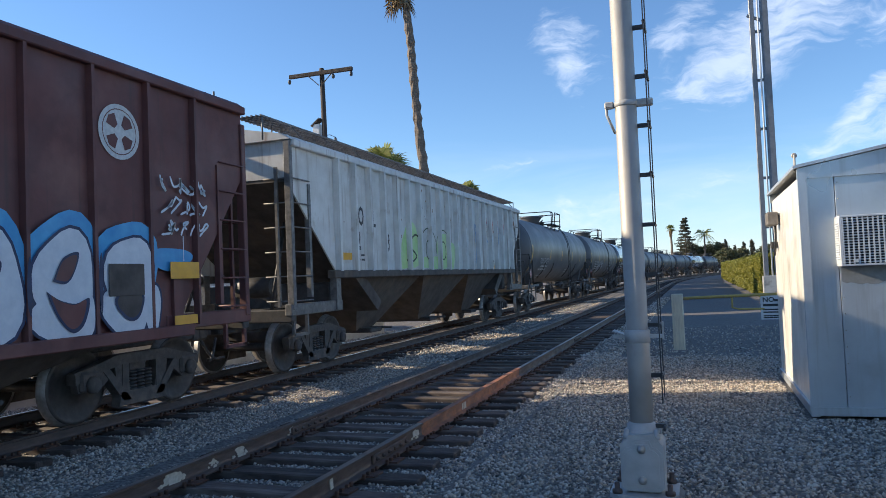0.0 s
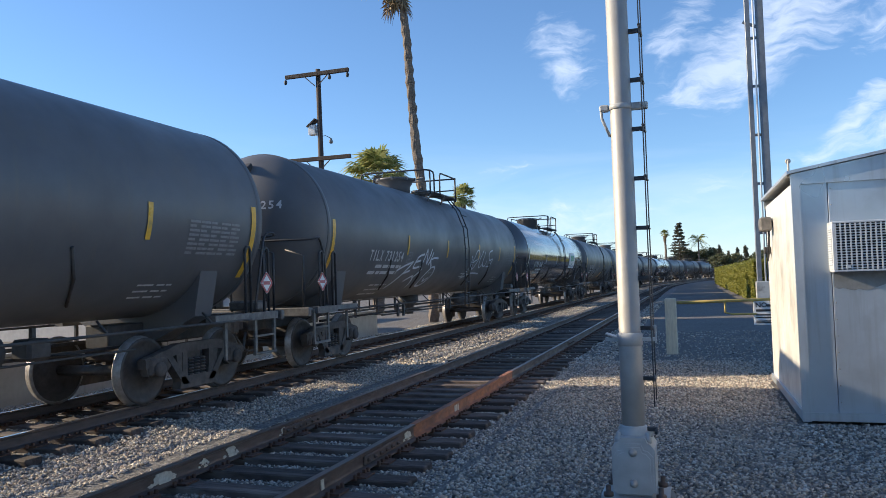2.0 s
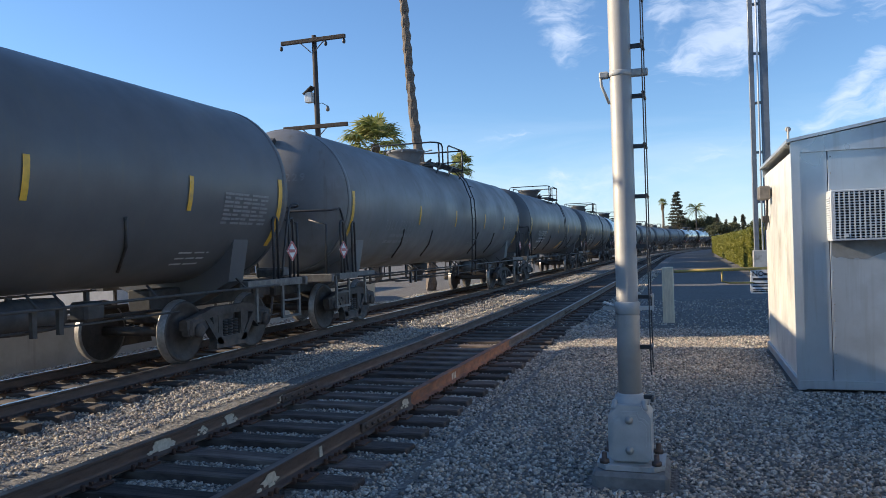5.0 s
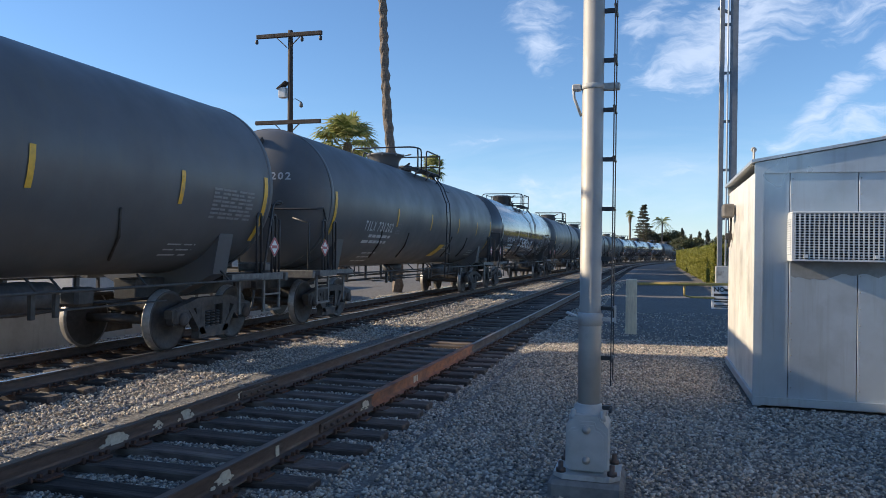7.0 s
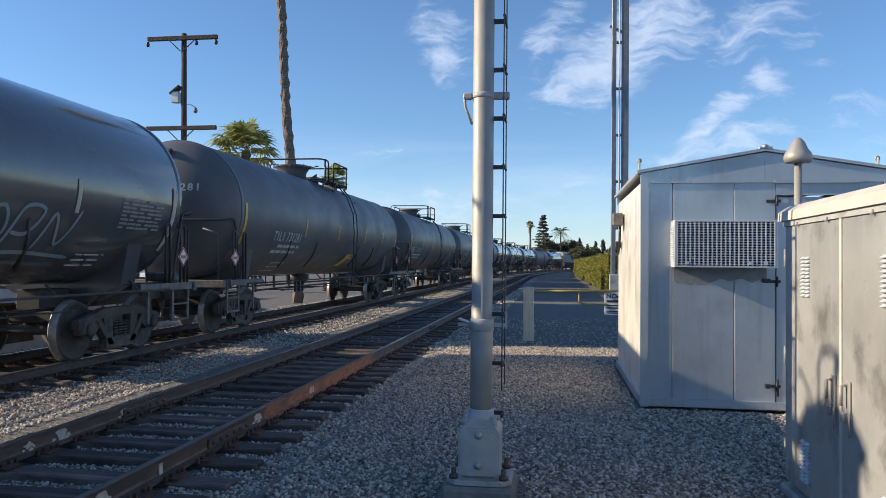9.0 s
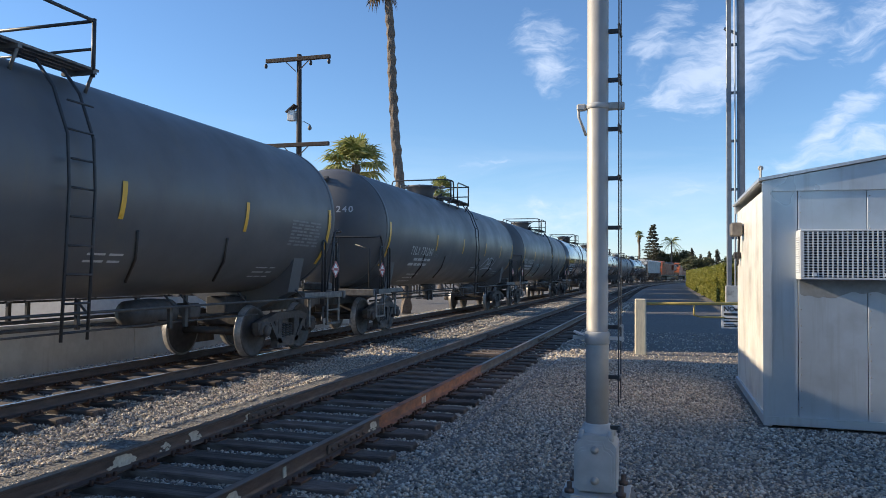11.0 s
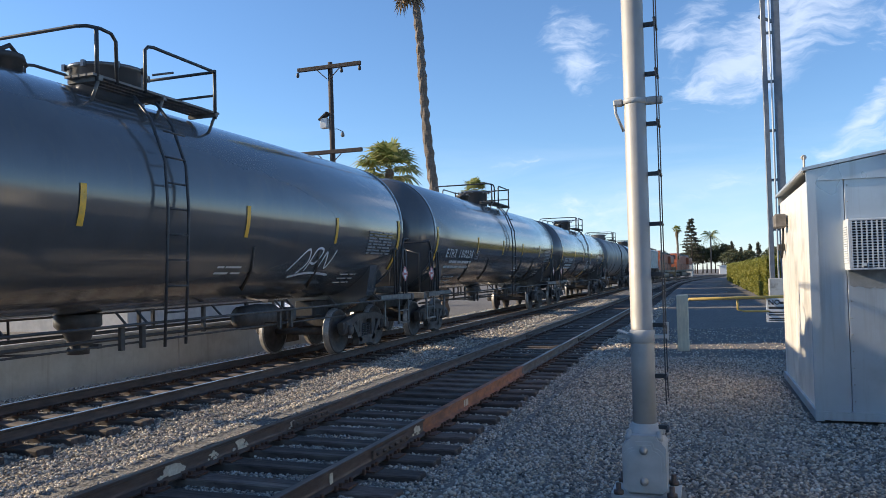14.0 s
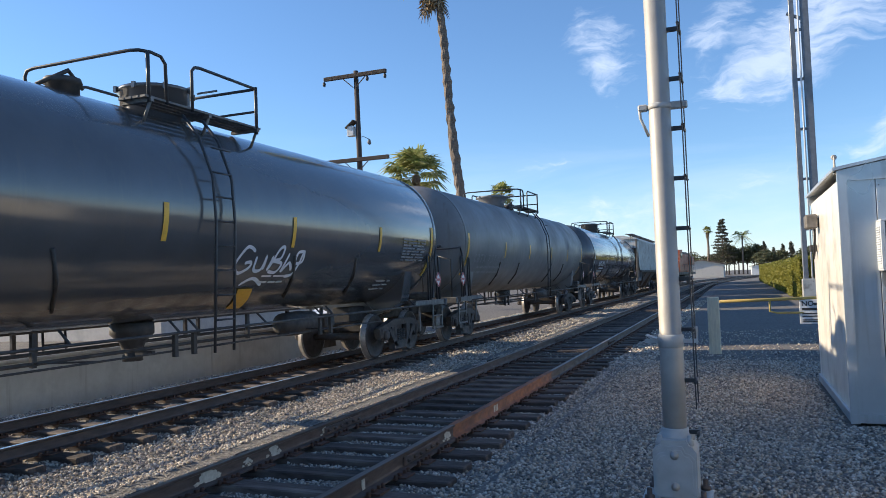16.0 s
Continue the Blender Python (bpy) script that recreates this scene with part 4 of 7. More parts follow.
            m.tube([(q * 1.30, s * 8.58, 1.15), (q * 1.30, s * 8.58, 2.12), (q * 0.95, s * 8.60, 2.22)], 0.022, 6)
            part("grab_post", m, STEEL_DARK, car)
        m = M()
        m.tube(spline3([(-1.40, s * 7.85, 1.2), (-1.42, s * 8.10, 2.34), (-1.2, s * 8.50, 2.40), (1.2, s * 8.50, 2.40), (1.42, s * 8.10, 2.34), (1.40, s * 7.85, 1.2)]), 0.022, 6)
        m.tube([(0.5, s * 8.55, 1.1), (0.45, s * 8.50, 2.38)], 0.02, 6)
        m.tube([(-0.62, s * 8.55, 1.1), (-0.62, s * 8.50, 2.38)], 0.02, 6)
        part("end_rail", m, STEEL_DARK, car)
        coupler(car, s, 9.17)
        build_truck(car, s * 6.9, WHEELSET)
    m = M()
    m.box((0, -HC - 0.42, ZC + 1.19), (0.12, 0.16, 0.12), (35, 0, 0), bev=0.01)
    part("head_lug", m, UNDER, car)
    return car


def spline3(keys, n=6):
    a = spline([(k[0], k[1]) for k in keys], n)
    b = spline([(k[2], 0.0) for k in keys], n)
    return [(p[0], p[1], q[0]) for p, q in zip(a, b)]


def diamond(m, place, u, v, r, off):
    m.add([place(u - r, v, off), place(u, v - r, off), place(u + r, v, off), place(u, v + r, off)], [(0, 1, 2, 3)])


def dress_tank(car, mark, rng, tape=YELLOW, ink=STENCIL, span=(-5.88, -3.90), tapes=(-3.68, -0.6, 2.65, 5.35), tags=(), arrow=None):
    """Lettering, tape, placards and tags of one tank car."""
    for sy in (-1, 1):
        m = M()
        y = sy * (HC - 0.18)
        n = 8
        vs = []
        for i in range(n + 1):
            v = 1.72 + 1.10 * i / n
            vs += [on_shell(y - 0.06, v, 0.012), on_shell(y + 0.06, v, 0.012)]
        m.add(vs, [(2 * i, 2 * i + 1, 2 * i + 3, 2 * i + 2) for i in range(n)])
        part("long_tape", m, tape, car)
    for y in tapes:
        m = M()
        vs = []
        for i in range(5):
            v = 2.21 + 0.48 * i / 4
            vs += [on_shell(y - 0.045, v, 0.012), on_shell(y + 0.045, v, 0.012)]
        m.add(vs, [(2 * i, 2 * i + 1, 2 * i + 3, 2 * i + 2) for i in range(4)])
        part("tape_strip", m, tape, car)
    m = M()
    u0, u1 = span
    letters, number = mark.split(" ")
    step = (u1 - u0) / (len(letters) + len(number) + 0.7)
    stencil(m, letters, 0.225, u0, u0 + step * len(letters), 2.06, on_shell)
    part("reporting_mark", m, ink, car)
    m = M()
    stencil(m, number, 0.225, u1 - step * len(number), u1, 2.06, on_shell)
    part("car_number", m, ink, car)
    m = M()
    bars(m, 1, u0 + 0.5, 1.90, u1 - u0 - 0.45, 0.15, 0.07, rng, on_shell)
    bars(m, 1, u0 + 0.25, 1.76, u1 - u0 - 0.3, 0.15, 0.07, rng, on_shell)
    bars(m, 3, u0 + 0.9, 1.50, 1.0, 0.10, 0.03, rng, on_shell)
    bars(m, 3, 5.55, 1.62, 0.7, 0.08, 0.022, rng, on_shell)
    bars(m, 2, 1.4, 1.75, 0.7, 0.09, 0.028, rng, on_shell)
    part("small_print", m, STENCIL if tape is WHITE_TAPE or ink is STENCIL else STENCIL_DIM, car)["kind"] = "stuff"
    m = M()
    stencil(m, mark, 0.15, -0.80, 0.80, 3.02, on_head)
    bars(m, 2, -0.45, 2.86, 0.8, 0.10, 0.035, rng, on_head)
    part("head_lettering", m, STENCIL if ink is STENCIL else STENCIL_DIM, car)
    # stencil frame by the number
    m = M()
    k = u1 + 0.25
    for a, b, c, d in ((k, 2.03, k + 0.03, 2.29), (k + 0.30, 2.03, k + 0.33, 2.29), (k, 2.03, k + 0.33, 2.055), (k, 2.265, k + 0.33, 2.29)):
        m.add([on_shell(a, b, 0.012), on_shell(c, b, 0.012), on_shell(c, d, 0.012), on_shell(a, d, 0.012)], [(0, 1, 2, 3)])
    bars(m, 2, k + 0.07, 2.18, 0.2, 0.09, 0.045, rng, on_shell)
    part("inspection_stencil", m, STENCIL_DIM, car)
    # data panel near the far head
    m = M()
    for i in range(8):
        for j in range(5):
            u, v = 6.15 + 0.24 * j, 2.05 + 0.062 * i
            w = 0.22 if (i + j) % 3 else 0.14
            m.add([on_shell(u, v, 0.013), on_shell(u + w, v, 0.013), on_shell(u + w, v + 0.034, 0.013), on_shell(u, v + 0.034, 0.013)], [(0, 1, 2, 3)])
    part("data_panel", m, STENCIL_DIM, car)["kind"] = "stuff"
    # placards in their holders at both ends
    for y in (-8.16, 8.10):
        pl = M()
        pl.box((1.46, y, 1.62), (0.012, 0.25, 0.25), (45, 0, 0))
        holder = part("placard", pl, SIGN_WHITE, car, "white diamond placard with red border")
        pl = M()
        for k in range(4):
            a = radians(90 * k)
            c, s_ = math.cos(a), math.sin(a)
            pl.box((1.468, y + 0.083 * (c - s_) * 0.99, 1.62 + 0.083 * (c + s_) * 0.99), (0.008, 0.21, 0.035), (45 + 90 * k + 90, 0, 0))
        pl.box((1.468, y, 1.62), (0.008, 0.19, 0.055))
        part("placard_print", pl, PLACARD_RED, holder)
    if arrow:
        b0, b1, w, t0, t1 = arrow       # along at foot and head, width, foot and head height
        m = M()
        m.add([on_shell(b0 + (b1 - b0) * (k // 2) / 6 + w * (k % 2), t0 + (t1 - t0) * (k // 2) / 6, 0.03) for k in range(14)], [(2 * k, 2 * k + 1, 2 * k + 3, 2 * k + 2) for k in range(6)])
        part("yellow_flash", m, YELLOW, car, "slanting yellow spray-painted flash")
    for lines, u, v, w, h, paint, thick in tags:
        m = M()
        strokes(m, lines, u, v, w, h, thick, on_shell)
        part("graffiti", m, paint, car, "sprayed graffiti tag")


WHEELSET = wheelset_mesh()


def hopper(paint, label, ribs, rib_w, E, S, sheet, board=True, deep=0.12, ends=(-6.7, 6.1), HL=8.15):
    """A three-bay covered hopper; the origin is on the rails at its middle."""
    car = thing("covered_hopper", label, "hopper car", "covered hoppers of the train")
    W = 1.50
    for s in (-1, 1):
        m = M()
        m.ext([(-HL, E), (HL, E), (HL, 3.25), (HL - 1.6, S), (1.6 - HL, S), (-HL, 3.25)], "x", s * (W - 0.03), s * W)
        side = part("side_sheet", m, sheet, car)
        m = M()
        m.box((s * (W + 0.03), 0, E - 0.05), (0.13, 2 * HL, 0.12), bev=0.015)
        part("top_chord", m, paint, side)
        m = M()
        m.box((s * (W + 0.03), 0, S - 0.06), (0.16, 2 * HL - 2.7, 0.15), bev=0.015)
        part("side_sill", m, paint if paint is HOPPER_BROWN else HOPPER_UNDER, side)
        for i in range(ribs):
            y = ends[0] + (ends[1] - ends[0]) * i / (ribs - 1)
            m = M()
            m.ext([(y - rib_w, 0), (y + rib_w, 0), (y + rib_w * 0.7, s * deep), (y - rib_w * 0.7, s * deep)], "z", S, E - 0.1)
            m.v = [(b + s * W, a, c) for a, b, c in m.v]
            part("side_post", m, paint, side)
        for q in (-1, 1):
            m = M()
            m.box((s * (W - 0.02), q * HL, 2.60), (0.12, 0.10, 2.9), bev=0.01)
            m.box((s * (W - 0.02), q * (HL - 0.62), 2.35), (0.09, 0.08, 2.0))
            m.box((s * (W - 0.25), q * (HL + 0.03), 2.4), (0.05, 0.05, 2.4))
            steel = paint if paint is HOPPER_BROWN else SILL_WORN
            lad = part("corner_ladder", m, steel, car)
            for k in range(6):
                z = 1.30 + 0.42 * k
                m = M()
                m.tube([(s * (W + 0.03), q * HL, z), (s * (W + 0.03), q * (HL - 0.62), z)], 0.014, 5)
                part("side_rung", m, steel, lad)
                m = M()
                m.tube([(s * (W - 0.02), q * (HL + 0.03), z), (s * (W - 0.5), q * (HL + 0.03), z)], 0.014, 5)
                part("end_rung", m, steel, lad)
            m = M()
            m.box((s * (W - 0.05), q * (HL - 0.85), 1.15), (0.14, 1.9, 0.20), bev=0.015)
            m.box((s * (W - 0.02), q * (HL - 1.6), 1.45), (0.14, 0.18, 0.75))
            m.box((s * (W - 0.03), q * (HL - 0.25), 0.72), (0.05, 0.5, 0.05))
            m.box((s * (W - 0.03), q * (HL - 0.49), 0.9), (0.05, 0.05, 0.4))
            m.box((s * (W - 0.03), q * (HL - 0.03), 0.9), (0.05, 0.05, 0.4))
            part("end_sill", m, steel, car)
    m = M()
    m.ext([(-1.56, E), (-1.42, E + 0.10), (-0.5, E + 0.27), (0.5, E + 0.27), (1.42, E + 0.10), (1.56, E)], "y", -HL - 0.06, HL + 0.06)
    part("roof", m, paint, car)
    m = M()
    for i in range(14):
        y = -7.2 + 14.4 * i / 13
        m.box((0, y, E + 0.28), (1.0, 0.5 if i % 2 else 0.8, 0.10), bev=0.02)
    part("hatch_cover", m, paint, car)
    m = M()
    for s in (-1, 1) if board else ():
        for i in range(6):
            m.box((s * (0.80 + 0.09 * i), 0, E + 0.36), (0.022, 2 * HL + 0.9, 0.03))
        for i in range(150):
            m.box((s * 1.02, (HL + 0.4) * (2 * i / 149 - 1), E + 0.35), (0.50, 0.022, 0.02))
        for q in (-1, 1):
            m.tube([(s * 1.25, q * (HL + 0.40), E - 0.05), (s * 1.25, q * (HL + 0.40), E + 0.36)], 0.016, 5)
        for i in range(14):
            m.box((s * 1.02, -7.9 + 15.8 * i / 13, E + 0.26), (0.05, 0.05, 0.20))
            m.tube([(s * 1.22, -7.9 + 15.8 * i / 13, E + 0.35), (s * 1.44, -7.9 + 15.8 * i / 13, E + 0.10)], 0.014, 5)
    for q in (-1, 1):
        m.tube([(-1.0, q * 8.2, E + 0.34), (-1.0, q * 8.2, E + 0.06)], 0.016, 5)
        m.tube([(1.0, q * 8.2, E + 0.34), (1.0, q * 8.2, E + 0.06)], 0.016, 5)
    part("running_board", m, SILL_WORN, car, "rusty grating walkway along the roof")
    for q in (-1, 1):
        m = M()
        m.ext([(q * (HL - 0.05), E), (q * (HL - 0.03), 3.35), (q * (HL - 3.55), 0.95), (q * (HL - 3.75), 1.15), (q * (HL - 0.15), 3.6)], "x", -1.47, 1.47)
        part("slope_sheet", m, HOPPER_UNDER, car, "dusty sloping end sheet")
        m = M()
        m.box((0, q * (HL - 0.05), 3.78), (2.94, 0.06, 0.74))
        part("end_sheet", m, paint, car)
        m = M()
        m.box((0, q * (HL - 0.95), 0.95), (0.5, 2.6, 0.36), bev=0.02)
        m.box((0, q * HL, 1.05), (3.0, 0.16, 0.22), bev=0.02)
        m.box((0, q * (HL - 1.85), 1.35), (2.6, 0.3, 0.5), bev=0.03)
        for a in (-0.9, 0.9):
            m.tube([(a, q * (HL - 0.25), 1.1), (a * 0.9, q * (HL - 0.95), 2.75)], 0.035, 6)
        m.rev([(0.18, -0.4), (0.20, 0), (0.18, 0.4)], 12, "x", (0.2, q * (HL - 0.85), 1.55))
        part("end_frame", m, UNDER, car)
        coupler(car, q, HL + 0.75)
        build_truck(car, q * (HL - 1.7), WHEELSET)
    for yc in (-3.9, 0.0, 3.9):
        m = M()
        lo, hi = 0.48, S - 0.03
        vs = [(x * 1.44, yc + y * 1.93, hi) for x, y in ((-1, -1), (1, -1), (1, 1), (-1, 1))] + [(x * 0.62, yc + y * 0.40, lo) for x, y in ((-1, -1), (1, -1), (1, 1), (-1, 1))]
        m.add(vs, [(0, 1, 2, 3), (7, 6, 5, 4), (0, 4, 5, 1), (1, 5, 6, 2), (2, 6, 7, 3), (3, 7, 4, 0)])
        bay = part("discharge_bay", m, HOPPER_UNDER, car, "dusty tapered discharge bay")
        m = M()
        m.box((0, yc, 0.47), (1.9, 0.62, 0.10), bev=0.02)
        m.tube([(-1.2, yc + 0.3, 0.50), (1.2, yc + 0.3, 0.50)], 0.03, 6)
        part("outlet_gate", m, UNDER, bay)
    return car


def flat_on(x):
    return lambda u, v, off: (x + off, u, v)


def blob(m, u, v, ru, rv, place, off, rng=None, n=22):
    pts = []
    for i in range(n):
        a = 2 * math.pi * i / n
        k = 1 + (0.10 * math.sin(3 * a + u) if rng else 0)
        pts.append(place(u + ru * k * math.cos(a), v + rv * k * math.sin(a), off))
    m.add([place(u, v, off)] + pts, [(0, 1 + i, 1 + (i + 1) % n) for i in range(n)])


def ring(m, u, v, ru, rv, w, place, off, a0=0, a1=360, n=24):
    ribbon(m, [(u + ru * math.cos(radians(a0 + (a1 - a0) * i / n)), v + rv * math.sin(radians(a0 + (a1 - a0) * i / n))) for i in range(n + 1)], w, place, off)


def dress_brown(car, rng):
    side = flat_on(1.50)
    m = M()
    blob(m, 5.6, 3.50, 0.335, 0.335, side, 0.012, None, 32)
    part("emblem", m, STENCIL, car, "round white emblem with dark wedges")
    m = M()
    for k in range(4):
        a0, a1 = radians(90 * k + 20), radians(90 * k + 70)
        m.add([side(5.6 + r * math.cos(a), 3.50 + r * math.sin(a), 0.016) for r, a in ((0.09, a0), (0.23, a0), (0.25, (a0 + a1) / 2), (0.23, a1), (0.09, a1))], [(0, 1, 2, 3, 4)])
    ring(m, 5.6, 3.50, 0.275, 0.275, 0.012, side, 0.016)
    part("emblem_wedge", m, HOPPER_BROWN, car)
    # bubble letters: blue halo, navy edge, white fill, brown counters, each a little prouder than the last
    layer = [0.045]

    def spray(name, paint, shapes, label):
        m = M()
        for u, v, a, b in shapes:
            layer[0] += 0.0012
            blob(m, u, v, a, b, side, layer[0], rng)
        part(name, m, paint, car, label)

    letters = (((0.80, 1.66, 0.44, 0.58),), ((1.78, 1.66, 0.44, 0.60),), ((2.76, 1.66, 0.44, 0.58), (3.10, 1.40, 0.16, 0.32)), ((3.74, 1.66, 0.44, 0.58),),
               ((4.70, 1.72, 0.41, 0.56), (4.70, 1.34, 0.44, 0.32)), ((5.66, 1.72, 0.40, 0.54), (5.60, 1.38, 0.40, 0.34), (6.02, 1.36, 0.15, 0.32)))
    for shapes in letters:
        for u, v, a, b in shapes[:1]:
            spray("graffiti_halo", GRAF_BLUE, ((u, v + 0.14, a + 0.13, b + 0.06),), "blue sprayed halo")
    spray("graffiti_tail", GRAF_BLUE, ((6.42, 1.98, 0.42, 0.15),), "blue sprayed halo")
    for shapes in letters:
        spray("graffiti_edge", GRAF_DEEP, [(u, v, a + 0.035, b + 0.035) for u, v, a, b in shapes], "navy outline")
        spray("graffiti_letter", GRAF_WHITE, shapes, "white sprayed bubble letter")
    # counters: a leaf above and a grin below, each with a navy edge
    def cut(name, paint, pts, grow):
        cx, cy = sum(a for a, b in pts) / len(pts), sum(b for a, b in pts) / len(pts)
        layer[0] += 0.0012
        m = M()
        m.add([side(cx + (a - cx) * grow, cy + (b - cy) * grow, layer[0]) for a, b in spline(pts + pts[:1], 5)[:-1]], [tuple(range(5 * len(pts)))])
        part(name, m, paint, car)

    for leaf in ([(4.55, 1.74), (4.66, 1.94), (4.84, 2.00), (4.80, 1.84), (4.70, 1.72)], [(4.48, 1.58), (4.62, 1.50), (4.80, 1.46), (4.96, 1.50), (4.90, 1.28), (4.76, 1.20), (4.60, 1.34)],
                 [(3.62, 1.80), (3.74, 1.98), (3.88, 1.90), (3.80, 1.74)]):
        cut("counter_edge", GRAF_DEEP, leaf, 1.22)
        cut("letter_counter", HOPPER_BROWN, leaf, 1.0)
    spray("letter_counter", GRAF_DEEP, ((5.64, 1.44, 0.24, 0.20),), "")
    spray("letter_tongue", HOPPER_UNDER, ((5.64, 1.44, 0.20, 0.16),), "")
    spray("letter_gap", GRAF_DEEP, ((5.18, 1.70, 0.03, 0.34), (4.22, 1.66, 0.03, 0.30)), "")
    m = M()
    m.box((1.5 + layer[0] + 0.004, 5.58, 1.72), (0.006, 0.58, 0.38), bev=0.002)
    part("patch", m, HOPPER_UNDER, car, "grey painted-over patch")
    m = M()
    for k in range(3):
        scribble(m, rng, 6.25, 2.85 - 0.28 * k, 0.95, 0.22, lambda u, v, o: side(u, v, 0.05), 5, 0.03)
    ribbon(m, [(6.62, 1.95), (6.62, 2.28)], 0.03, lambda u, v, o: side(u, v, 0.09))
    part("graffiti", m, GRAF_WHITE, car, "white sprayed scribble")
    for v, h in ((1.83, 0.22), (1.18, 0.12)):
        m = M()
        m.box((1.5 + layer[0] + 0.004, 6.64, v), (0.006, 0.58 if h > 0.2 else 0.46, h), bev=0.002)
        part("amber_patch", m, GRAF_ORANGE, car, "amber reflective patch")


def dress_pale(car, rng):
    def side(u, v, off):
        return (1.50 + off, u - 0.2, v)

    m = M()
    for body, u, v in (("NO", -5.91, 2.74), ("KL", -5.17, 2.74), ("82", -5.90, 2.24), ("71", -5.17, 2.24), ("93", -4.38, 2.24)):
        words(m, body, 0.54, u, v, side, 0.01, 0.60)
    part("lettering", m, BLACK_INK, car)
    m = M()
    bars(m, 2, -5.88, 2.10, 0.5, 0.09, 0.04, rng, side)
    bars(m, 2, 4.56, 2.52, 0.24, 0.12, 0.035, rng, side)
    m.add([side(4.46, 1.90, 0.01), side(4.84, 1.90, 0.01), side(4.84, 2.12, 0.01), side(4.46, 2.12, 0.01)], [(0, 1, 2, 3)])
    part("small_print", m, BLACK_INK, car)
    for u, v in ((-6.5, 2.02), (4.40, 1.81)):
        m = M()
        m.add([side(u, v, 0.008), side(u + 0.5, v, 0.008), side(u + 0.5, v + 0.14, 0.008), side(u, v + 0.14, 0.008)], [(0, 1, 2, 3)])
        part("yellow_mark", m, GRAF_ORANGE, car, "faded yellow marking")
    fill = ((-1.2, 2.0, 1.7, 0.16), (-2.75, 2.38, 0.60, 0.56), (-0.35, 2.34, 0.55, 0.48), (0.35, 2.22, 0.30, 0.38), (-3.3, 2.02, 0.40, 0.20))
    for k, (u, v, a, b) in enumerate(fill):
        m = M()
        blob(m, u, v, a, b, side, 0.006 + 0.002 * k, rng)
        part("graffiti_letter", m, GRAF_GREEN, car, "lime green sprayed bubble letter")
    m = M()
    for u in (-1.55, -0.40):
        ring(m, u, 2.32, 0.20, 0.24, 0.035, side, 0.024)
        ring(m, u, 2.35, 0.58, 0.52, 0.03, side, 0.026, 20, 200)
    ribbon(m, spline([(-3.1, 2.05), (-2.8, 2.0), (-2.45, 2.15), (-2.9, 2.42), (-2.5, 2.66), (-2.2, 2.58)]), 0.05, side, 0.024)
    part("graffiti_line", m, mat("dark_green_spray", (0.07, 0.10, 0.05), (0.05, 0.07, 0.04), 0.7, size=9), car, "dark sprayed outlines")
    m = M()
    for body, u in (("B", 4.46), ("O", 5.17), ("Y", 5.93)):
        words(m, body, 1.08, u, 2.62, side, 0.012, 0.60)
    ribbon(m, [(3.70, 3.35), (4.16, 3.35), (3.74, 3.0), (4.16, 2.7), (3.74, 2.65)], 0.12, side, 0.012)
    words(m, "A", 0.8, 2.66, 1.95, side, 0.012, 0.7)
    words(m, "R", 0.8, 2.66, 2.65, side, 0.012, 0.7)
    part("graffiti_words", m, mat("pale_blue_spray", (0.34, 0.44, 0.58), (0.28, 0.37, 0.50), 0.6, size=9, stain=(0.5, 0.5, 0.48), stain_size=3), car, "pale blue-white sprayed letters")
    m = M()
    for u in (3.74, 4.48, 5.19, 5.95):
        for a, b, c in ((0.02, 3.0, 3.55), (0.12, 3.30, 3.60), (0.36, 3.0, 3.48)):
            ribbon(m, spline([(u + a, b), (u + a + 0.02, (b + c) / 2), (u + a - 0.02, c)], 4), 0.03, side, 0.018)
        ribbon(m, spline([(u + 0.02, 3.30), (u + 0.18, 3.44), (u + 0.36, 3.28)], 5), 0.035, side, 0.017)
    part("graffiti_tips", m, GRAF_RED, car, "red sprayed flame tips")
    m = M()
    # flaked rust: ragged little patches between the posts and a larger bloom on the end panel
    for i in range(70):
        u = rng.uniform(-6.5, 7.0) if i < 42 else rng.gauss(7.75, 0.22)
        v = rng.uniform(2.3, 3.9) if i < 42 else rng.gauss(3.55, 0.22)
        a = rng.uniform(0.012, 0.04) if i < 42 else rng.uniform(0.02, 0.09)
        tall = rng.uniform(0.8, 2.6)
        pts = []
        for k in range(16):
            t = 2 * math.pi * k / 16
            r = a * (0.7 + 0.8 * noise.noise((i * 1.7, 2.2 * math.cos(t), 2.2 * math.sin(t))))
            pts.append(side(u + r * math.cos(t), v + r * tall * math.sin(t), 0.004 + 0.0001 * i))
        m.add(pts, [tuple(range(16))])
    part("rust_patch", m, mat("deep_rust", (0.30, 0.19, 0.11), (0.16, 0.09, 0.055), 0.9, size=18), car, "rust patches where paint has flaked")["kind"] = "stuff"


